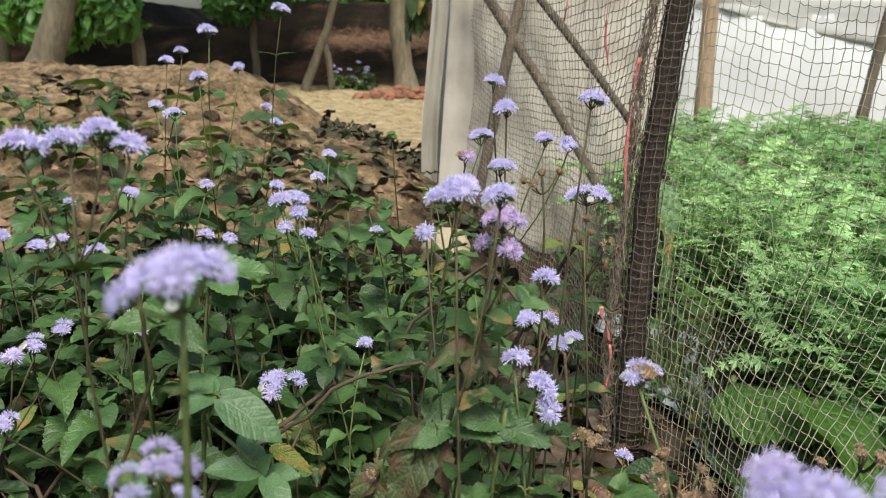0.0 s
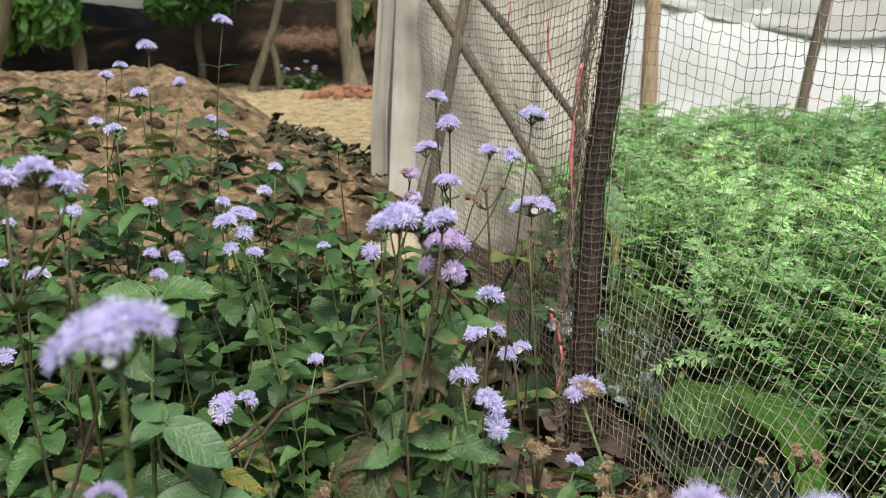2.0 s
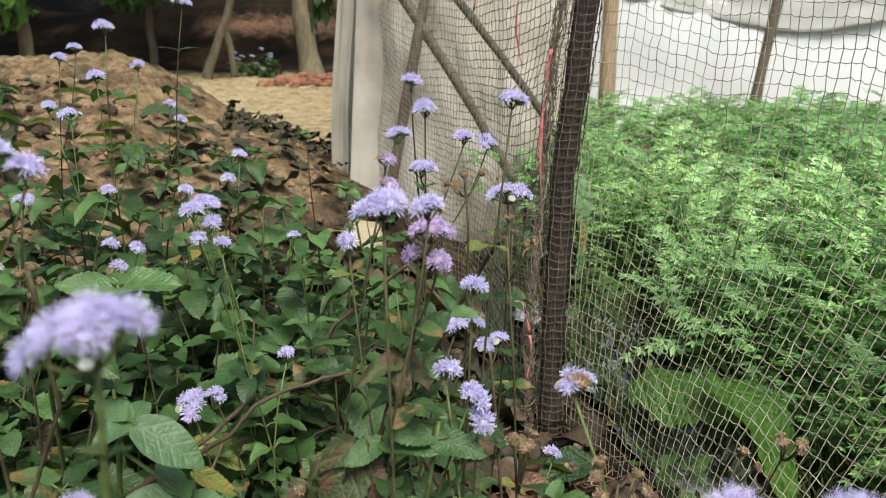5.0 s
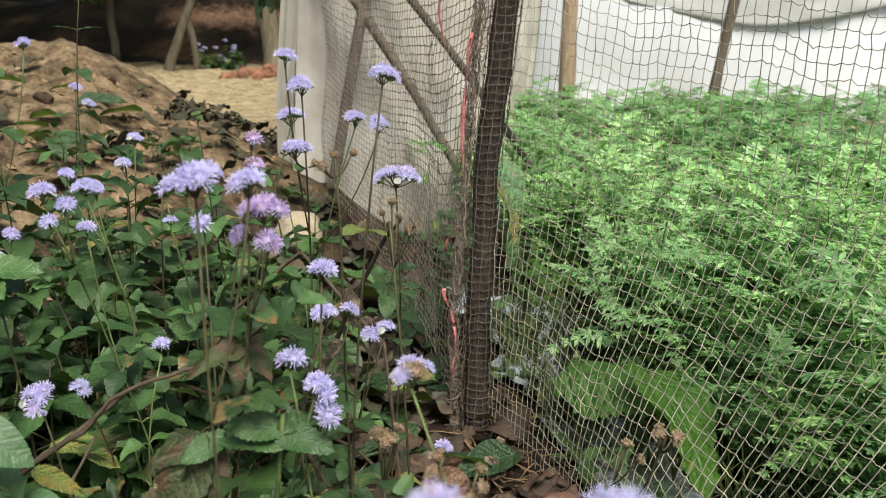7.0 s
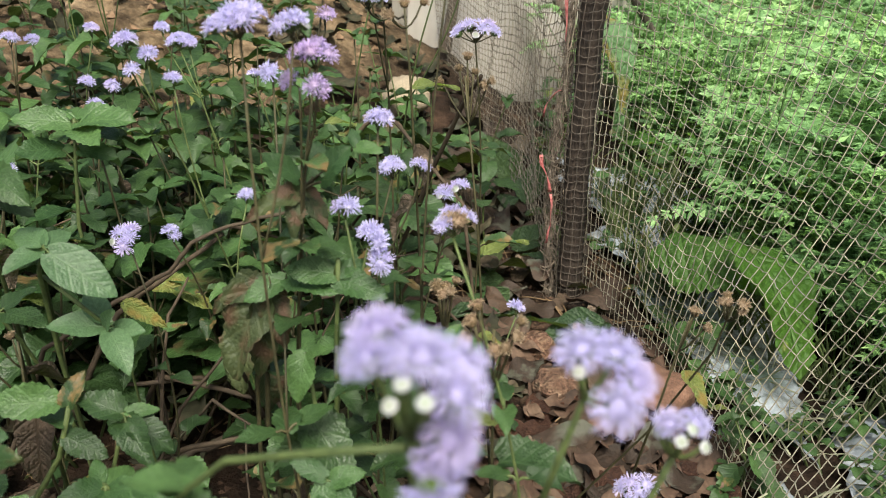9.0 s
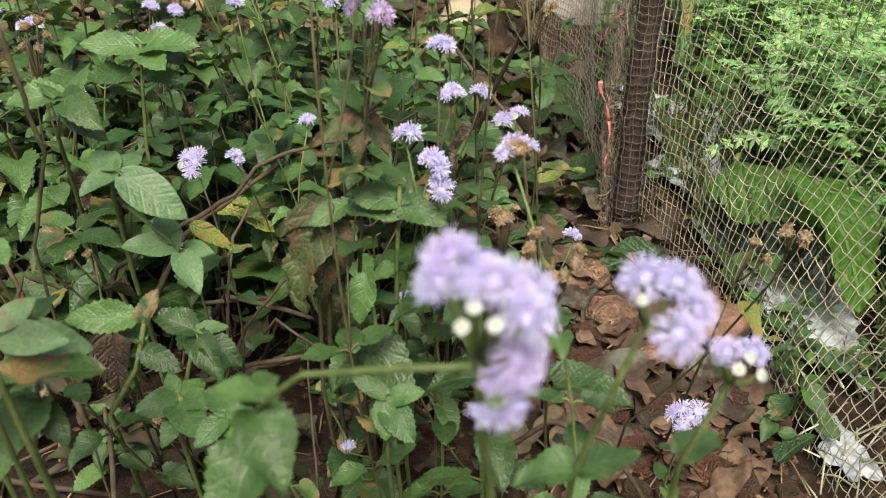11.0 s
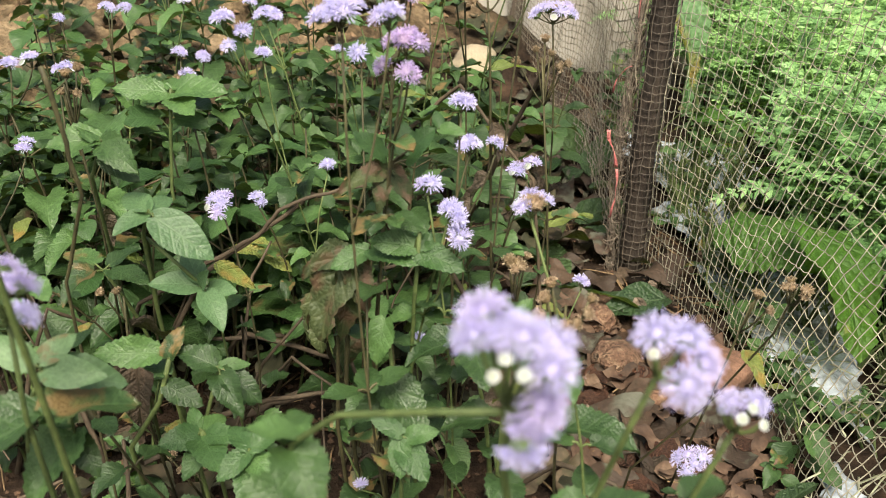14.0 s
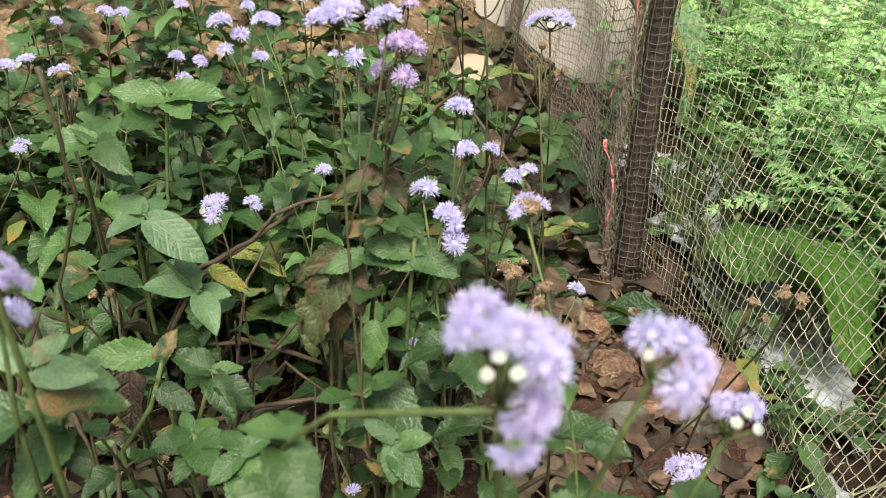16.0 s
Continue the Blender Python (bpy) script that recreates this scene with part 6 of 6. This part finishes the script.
# ---- the bed behind the net ----
def feather(verts, faces, place, way, side, size, r):
    """One finely cut leaflet: three narrow lobes from one foot."""
    for turn, ln in ((0.0, 1.0), (0.75, 0.72), (-0.75, 0.72)):
        d = (way * math.cos(turn) + side * math.sin(turn)).normalized() * size * ln * r.uniform(0.8, 1.15)
        w = d.cross(way.cross(side)).normalized() * size * 0.15
        lift = Vector((0, 0, -0.12 * size))
        n = len(verts)
        verts += [place, place + d * 0.55 + w, place + d + lift, place + d * 0.55 - w]
        faces += [(n, n + 1, n + 2), (n, n + 2, n + 3)]


def crop_meshes(seed, tall=0.19, wide=0.085, stems=12, fronds=3, pairs=6, size=0.0155):
    """A bushy plant: arching stalks, each with feathery fronds of cut leaflets in pairs."""
    r = random.Random(seed)
    sv, sf, lv, lf = [], [], [], []
    for _ in range(stems):
        a, d = r.uniform(0, 6.28), r.uniform(0.15, 1.0) * wide
        tip = Vector((math.cos(a) * d, math.sin(a) * d, tall * r.uniform(0.6, 1.08)))
        line = bend((math.cos(a) * 0.01, math.sin(a) * 0.01, 0), tip, (-tip.x * 0.15, -tip.y * 0.15, 0), 6)
        tube(sv, sf, line, 0.0011, 3, cap=False)
        for k in range(fronds):
            root = line[r.choice((3, 4, 4, 5, 5))]
            b = a + r.uniform(-1.7, 1.7)
            out = Vector((math.cos(b), math.sin(b), r.uniform(0.0, 0.7))).normalized()
            ln = r.uniform(0.035, 0.065)
            axis = bend(root, root + out * ln, (0, 0, 0.012), pairs + 1)
            tube(sv, sf, axis[::3], 0.0006, 3, cap=False)
            cross = out.cross(Vector((r.uniform(-0.4, 0.4), r.uniform(-0.4, 0.4), 1))).normalized()
            for i in range(1, pairs + 1):
                q = size * (1.15 - 0.6 * i / pairs)
                for sgn in (-1, 1):
                    way = (cross * sgn + out * 0.7 + Vector((0, 0, r.uniform(-0.3, 0.35)))).normalized()
                    feather(lv, lf, axis[i], way, (out - way * out.dot(way)).normalized(), q * r.uniform(0.8, 1.2), r)
            feather(lv, lf, axis[-1], out, cross, size * 0.8, r)
    return mesh_of("crop_stems", sv, sf, CROP_STEM), mesh_of("crop_foliage", lv, lf, VEG, soft=False)


CROPS = [crop_meshes(60 + k, 0.18 + 0.015 * k) for k in range(4)]


def crop(x, y, scale, squash=1.0):
    root = thing("vegetable_plant", (x, y, height(x, y) - 0.005), "bushy bright green vegetable with small lobed leaves", "vegetable", "vegetables in the bed")
    k = rng.randrange(4)
    m = pose(0, 0, 0, rng.uniform(-8, 8), rng.uniform(-8, 8), rng.uniform(0, 360)) @ Matrix.Diagonal((scale, scale, scale * squash, 1))
    piece("stalk", CROPS[k][0], root, m)
    piece("foliage", CROPS[k][1], root, m)


far_rows = []
for _ in range(335):
    d = rng.uniform(0, 1) ** 0.75
    y = 0.52 + 2.6 * d
    left = 0.375 + 0.45 * max(0.0, 0.8 - y) if y < 1.0 else 0.375 - 0.11 * smooth(1.0, 1.3, y) + 0.1 * (y - 1)
    x = left + rng.uniform(0.0, 1.0) * (0.55 + 0.75 * (y - 0.5))
    size, squash = rng.uniform(0.8, 1.15) * (1.0 + 0.25 * d), rng.uniform(0.85, 1.05) * (1.0 - 0.3 * d)
    if y < 1.55:
        crop(x, y, size, squash)
    else:
        far_rows.append((x, y, size, squash))

for _ in range(60):
    y = rng.uniform(0.42, 0.85)
    crop(0.37 + 0.45 * max(0.0, 0.8 - y) + rng.uniform(0.0, 0.16), y, rng.uniform(0.4, 0.7))

for _ in range(34):
    y = rng.uniform(0.52, 0.86)
    crop(0.4 + 0.4 * max(0.0, 0.8 - y) + rng.uniform(0.0, 0.12), y, rng.uniform(0.55, 0.8))
for _ in range(44):
    crop(rng.uniform(0.41, 0.68), rng.uniform(0.6, 1.05), rng.uniform(0.75, 1.0))
for _ in range(18):
    crop(rng.uniform(0.46, 0.58), rng.uniform(0.46, 0.68), rng.uniform(0.6, 0.9))
# the rows further off, where single plants run together
verts, faces = [], []
FAR_CROP = crop_meshes(70, 0.19, 0.095, 10, 2, 4, 0.027)[1]
for x, y, size, squash in far_rows:
    m = Matrix.Translation((x, y, height(x, y))) @ pose(0, 0, 0, 0, 0, rng.uniform(0, 360)) @ Matrix.Diagonal((size, size, size * squash, 1))
    n = len(verts)
    verts += [m @ v.co for v in FAR_CROP.vertices]
    faces += [tuple(n + k for k in f.vertices) for f in FAR_CROP.polygons]
solid("vegetable_rows", mesh_of("vegetable_rows", verts, faces, VEG, soft=False), "bright green feathery vegetable rows filling the bed", "vegetable", kind="stuff")


def broad_leaf(place, az, rise, size, label, stalk_foot, roll=0.0, k=0):
    root = thing("broad_leaf_plant", stalk_foot, label, "vegetable", "broad-leaved vegetables")
    rel = Vector(place) - Vector(stalk_foot)
    verts, faces = [], []
    tube(verts, faces, bend((0, 0, 0), rel, (0.01, 0.01, 0.03), 8), 0.003, 7)
    piece("stalk", mesh_of("stalk", verts, faces, STEM), root)
    hang_leaf(root, rel, az, rise, size, [LEAVES_BROAD[k]], "broad_leaf", roll)


broad_leaf((0.284, 0.745, 0.176), -52, 12, 0.105, "large drooping serrated leaf pressed against the net", (0.29, 0.8, 0.07), 10)
broad_leaf((0.333, 0.675, 0.186), -74, -18, 0.112, "large bright serrated leaf hanging behind the net", (0.34, 0.72, 0.07), -15, 1)
broad_leaf((0.225, 0.93, 0.345), -35, -48, 0.12, "pale green broad leaf hanging behind the net", (0.3, 0.98, 0.07), 0, 2)
broad_leaf((0.262, 0.9, 0.215), -10, 10, 0.055, "bright yellow-green young leaf behind the net", (0.27, 0.92, 0.07), 0, 1)


# scraps of wet plastic film on the soil inside the net
def film(cx, cy, wx, wy, seed, label):
    def film_at(u, v):
        a, rad = 2 * math.pi * u, v * max(0.3, 1 + 0.6 * noise.noise(Vector((math.cos(6.283 * u) * 1.9, math.sin(6.283 * u) * 1.9, seed))))
        x, y = cx + wx * rad * math.cos(a), cy + wy * rad * math.sin(a)
        c = noise.noise(Vector((x * 30, y * 30, seed))) * 0.004 + noise.noise(Vector((x * 80, y * 80, 5.0))) * 0.003
        return Vector((x, y, height(x, y) + 0.009 + c))

    return sheet("plastic_scrap", label, film_at, 44, 16, FILM, 0.0008)


def strip_at(u, v):
    y = 1.2 - 0.69 * u
    mid = 0.324 + 0.03 * smooth(0.75, 0.52, y) + 0.01 * math.sin(y * 9)
    wide = (0.056 + 0.024 * smooth(0.7, 0.9, y)) * smooth(1.0, 0.72, u) * (1 + 0.5 * noise.noise(Vector((y * 14, (1.0 if v > 0.5 else 4.0), 2.0))) + 0.25 * noise.noise(Vector((y * 60, (1.0 if v > 0.5 else 4.0), 8.0))))
    x = mid + (v - 0.5) * 2 * wide
    c = noise.noise(Vector((x * 26, y * 26, 1.0))) * 0.006 + noise.noise(Vector((x * 80, y * 80, 5.0))) * 0.003
    return Vector((x, y, height(x, y) + 0.013 + c))


sheet("plastic_film", "long strip of wet white plastic film on the bed's soil", strip_at, 160, 26, FILM, 0.0008)
for cx, cy, wx, wy, seed in ((0.36, 0.45, 0.014, 0.02, 9.0), (0.4, 0.56, 0.03, 0.04, 11.0), (0.33, 0.41, 0.012, 0.018, 12.0), (0.42, 0.48, 0.015, 0.02, 14.0), (0.385, 0.5, 0.022, 0.03, 15.0), (0.31, 0.47, 0.016, 0.03, 17.0)):
    film(cx, cy, wx, wy, seed, "crumpled wet white plastic scrap on the bed's soil")
# low weeds that creep over the film's edge
for k in range(18):
    y = 0.53 + 0.03 * k + rng.uniform(-0.012, 0.012)
    x = 0.272 + 0.03 * smooth(0.75, 0.52, y) + rng.uniform(-0.012, 0.03)
    leafy((x, y, height(x, y) - 0.004), rng.uniform(0.025, 0.07), 3, rng.uniform(0.014, 0.026), (LEAVES, LEAVES_FRESH, LEAVES_DARK)[rng.randrange(3)], (rng.uniform(-0.02, 0.03), rng.uniform(-0.02, 0.02)), "low green weed creeping over the plastic film", "weeds inside the net")
# thin grass-like sprigs over the film
for _ in range(110):
    y = rng.uniform(0.4, 1.15)
    x = 0.26 + 0.5 * max(0.0, 0.82 - y) + rng.uniform(0.0, 0.12)
    root = thing("grass_tuft", (x, y, height(x, y) - 0.003), "thin dark green grass tuft inside the net", "grass", "grass tufts")
    verts, faces = [], []
    for _ in range(5):
        a, ln = rng.uniform(0, 6.28), rng.uniform(0.03, 0.1)
        tip = Vector((math.cos(a) * ln * 0.5, math.sin(a) * ln * 0.5, ln))
        tube(verts, faces, bend((0, 0, 0), tip, (-tip.x * 0.3, -tip.y * 0.3, 0.0), 5), [0.0012, 0.0015, 0.0012, 0.0008, 0.0002], 4, cap=False)
    piece("grass", mesh_of("grass", verts, faces, STEM), root)
# ---- the trees and the shaded earth bank in the distance ----
def tree_mesh(points, radii, mat, name):
    verts, faces = [], []
    fine_p, fine_r = [], []
    for i in range(len(points) - 1):
        for k in range(5):
            t = k / 5
            fine_p.append(Vector(points[i]).lerp(Vector(points[i + 1]), t))
            fine_r.append(radii[i] + (radii[i + 1] - radii[i]) * t)
    fine_p.append(Vector(points[-1]))
    fine_r.append(radii[-1])
    tube(verts, faces, fine_p, fine_r, 14)
    for v in verts:
        v += Vector((noise.noise(v * 5), noise.noise(v * 5 + Vector((3, 0, 0))), 0)) * 0.02
    return mesh_of(name, verts, faces, mat)


def crown_mesh(name, centres, count, size, seed, mat=None):
    """Many single leaves scattered in uneven clumps."""
    r = random.Random(seed)
    verts, faces = [], []
    for _ in range(count):
        c, rad = centres[r.randrange(len(centres))]
        d = Vector((r.gauss(0, 1), r.gauss(0, 1), r.gauss(0, 1)))
        d = d.normalized() * (r.random() ** 0.45) * rad
        p = Vector(c) + Vector((d.x, d.y, d.z * 0.8))
        q = (p.y - 4.5) / 6.5
        if abs(p.x + 1.46 + 2.11 * q) < 0.033 * p.y and abs(p.z - 0.64 - 0.19 * q) < 0.02 * p.y + 0.02:
            continue
        way = (d.normalized() + Vector((r.uniform(-0.9, 0.9), r.uniform(-0.9, 0.9), 0.7)))
        m = Matrix.Translation(p) @ facing(way, r.uniform(0, 6.28))
        k = size * r.uniform(0.6, 1.3)
        s = len(verts)
        verts += [m @ (Vector(q) * k) for q in ((0, -0.5, 0), (-0.22, -0.1, 0.05), (-0.16, 0.3, 0.02), (0, 0.6, -0.08), (0.16, 0.3, 0.02), (0.22, -0.1, 0.05), (0, 0, -0.03))]
        for i in range(6):
            faces.append((s + i, s + (i + 1) % 6, s + 6))
    return mesh_of(name, verts, faces, mat or HEDGE, soft=False)


def tree(name, trunk, radii, limbs, clumps, leaves, size, label, seed):
    root = thing(name, (0, 0, 0), label, "tree", "trees")
    piece("trunk", tree_mesh(trunk, radii, BARK, "trunk"), root)
    for pts, rr in limbs:
        piece("limb", tree_mesh(pts, rr, BARK, "limb"), root)
    if clumps:
        piece("crown", crown_mesh("crown", clumps, leaves, size, seed), root)
    return root


tree("tree", [(-2.2, 4.5, 0.2), (-2.12, 4.5, 0.36), (-2.0, 4.5, 0.7), (-1.85, 4.55, 1.4), (-1.8, 4.6, 2.4)], [0.12, 0.085, 0.07, 0.065, 0.04],
     [([(-1.9, 4.5, 1.2), (-2.3, 4.6, 1.9), (-2.6, 4.7, 2.4)], [0.04, 0.03, 0.015])],
     [((-1.8, 4.8, 2.5), 0.8), ((-2.6, 5.0, 2.3), 0.8), ((-1.2, 5.2, 2.6), 0.7)], 2600, 0.12, "smooth grey-brown tree trunk leaning from the bank", 71)
tree("tree", [(-1.05, 6.2, 0.05), (-1.0, 6.2, 0.2), (-0.87, 6.2, 0.5), (-0.815, 6.2, 0.74), (-0.7, 6.2, 1.5), (-0.6, 6.2, 2.4)], [0.042, 0.033, 0.03, 0.028, 0.024, 0.016],
     [([(-0.85, 6.22, 0.08), (-0.86, 6.22, 0.3), (-0.885, 6.22, 0.45), (-0.85, 6.2, 0.58)], [0.024, 0.024, 0.022, 0.02])],
     [((-0.6, 6.3, 2.4), 0.8), ((-1.3, 6.5, 2.6), 0.8)], 1800, 0.12, "thin pale forked tree with bare stems", 72)
tree("tree", [(-0.3, 6.6, 0.05), (-0.33, 6.6, 0.25), (-0.38, 6.6, 0.6), (-0.4, 6.6, 1.2), (-0.3, 6.6, 2.4)], [0.12, 0.075, 0.066, 0.06, 0.05],
     [], [((-0.2, 6.8, 2.6), 0.9), ((0.5, 6.6, 2.7), 0.8)], 2200, 0.12, "stout pale grey tree trunk on the yard", 73)
tree("tree", [(-3.2, 6.0, 0.1), (-3.18, 6.0, 0.4), (-3.1, 6.0, 1.2), (-3.0, 6.0, 2.2)], [0.1, 0.075, 0.07, 0.05],
     [], [((-3.0, 6.2, 2.4), 0.9)], 1200, 0.12, "grey tree trunk at the yard's edge", 74)
tree("tree", [(-1.99, 5.5, 0.1), (-2.0, 5.5, 0.3), (-2.02, 5.5, 0.7), (-2.0, 5.5, 1.3)], [0.055, 0.04, 0.035, 0.02],
     [], [((-2.1, 5.3, 0.66), 0.3), ((-2.4, 5.3, 0.6), 0.3), ((-2.05, 5.35, 0.72), 0.2), ((-2.7, 5.4, 0.7), 0.35), ((-2.2, 5.3, 1.1), 0.5)], 3600, 0.085, "small dense glossy green tree", 75)
tree("tree", [(-1.55, 6.9, 0.1), (-1.56, 6.9, 0.5), (-1.6, 6.9, 1.4)], [0.035, 0.03, 0.02],
     [], [((-1.7, 6.8, 0.75), 0.25), ((-1.45, 6.85, 0.85), 0.3), ((-1.5, 6.9, 1.1), 0.4)], 1700, 0.09, "small dense glossy green tree", 76)
young = tree("tree", [(0.08, 2.35, 0.05), (0.04, 2.33, 0.6), (0.0, 2.3, 1.0), (-0.02, 2.25, 1.3)], [0.02, 0.018, 0.015, 0.01],
     [([(0.0, 2.3, 0.95), (-0.03, 2.0, 0.8), (-0.06, 1.76, 0.6)], [0.008, 0.006, 0.003])], [((0.0, 2.2, 1.1), 0.3)], 150, 0.09, "young tree with dark drooping leaves", 77)

for k in range(9):
    hang_leaf(young, (-0.06 + 0.014 * math.sin(k * 2.3), 1.76 + 0.01 * math.cos(k * 1.7), 0.6 - 0.009 * k), 200 + 47 * k, -60 - 4 * (k % 4), 0.055, LEAVES_DARK)

# far hedge, and an unseen leafy canopy added overhead to shade the yard's end
r = random.Random(80)
far = [((r.uniform(-9, 3), r.uniform(10.0, 12.5), r.uniform(0.7, 4.2)), r.uniform(0.7, 1.2)) for _ in range(70)]
far = [c for c in far if not (-5.0 < c[0][0] < -2.2 and c[0][2] < 2.2)]
solid("far_wood", crown_mesh("far_wood", far, 15000, 0.24, 81), "dark green wood beyond the yard", "woods", kind="stuff")
over = [((r.uniform(-8, 2.5), r.uniform(6.2, 10.5), r.uniform(2.0, 3.6)), r.uniform(0.6, 0.9)) for _ in range(55)]
solid("overhanging_branches", crown_mesh("overhanging_branches", over, 11000, 0.24, 82), "unseen leafy canopy added to shade the far yard", "woods", kind="stuff")

# brick rubble and small far flowers at the yard's end
BRICKS = [clod_mesh("brick_fragment", BRICK, 30 + k) for k in range(4)]
for k in range(44):
    rest("brick_fragment", BRICKS[k % 4], rng.uniform(-0.62, -0.08), rng.uniform(5.4, 6.2), rng.uniform(0.015, 0.045), "broken red brick fragment on the straw-coloured yard", "brick", "brick rubble")
for _ in range(14):
    x, y = rng.uniform(-0.9, -0.55), rng.uniform(6.2, 6.6)
    z = height(x, y) + rng.uniform(0.06, 0.2)
    flowering((x, y, z), 3, 0.05, base=(x, y, height(x, y) - 0.01), leaves=2, leaf=0.06, head_size=0.024, buds=0, label="small far weed with pale lilac flowers", group="far flowering weeds")
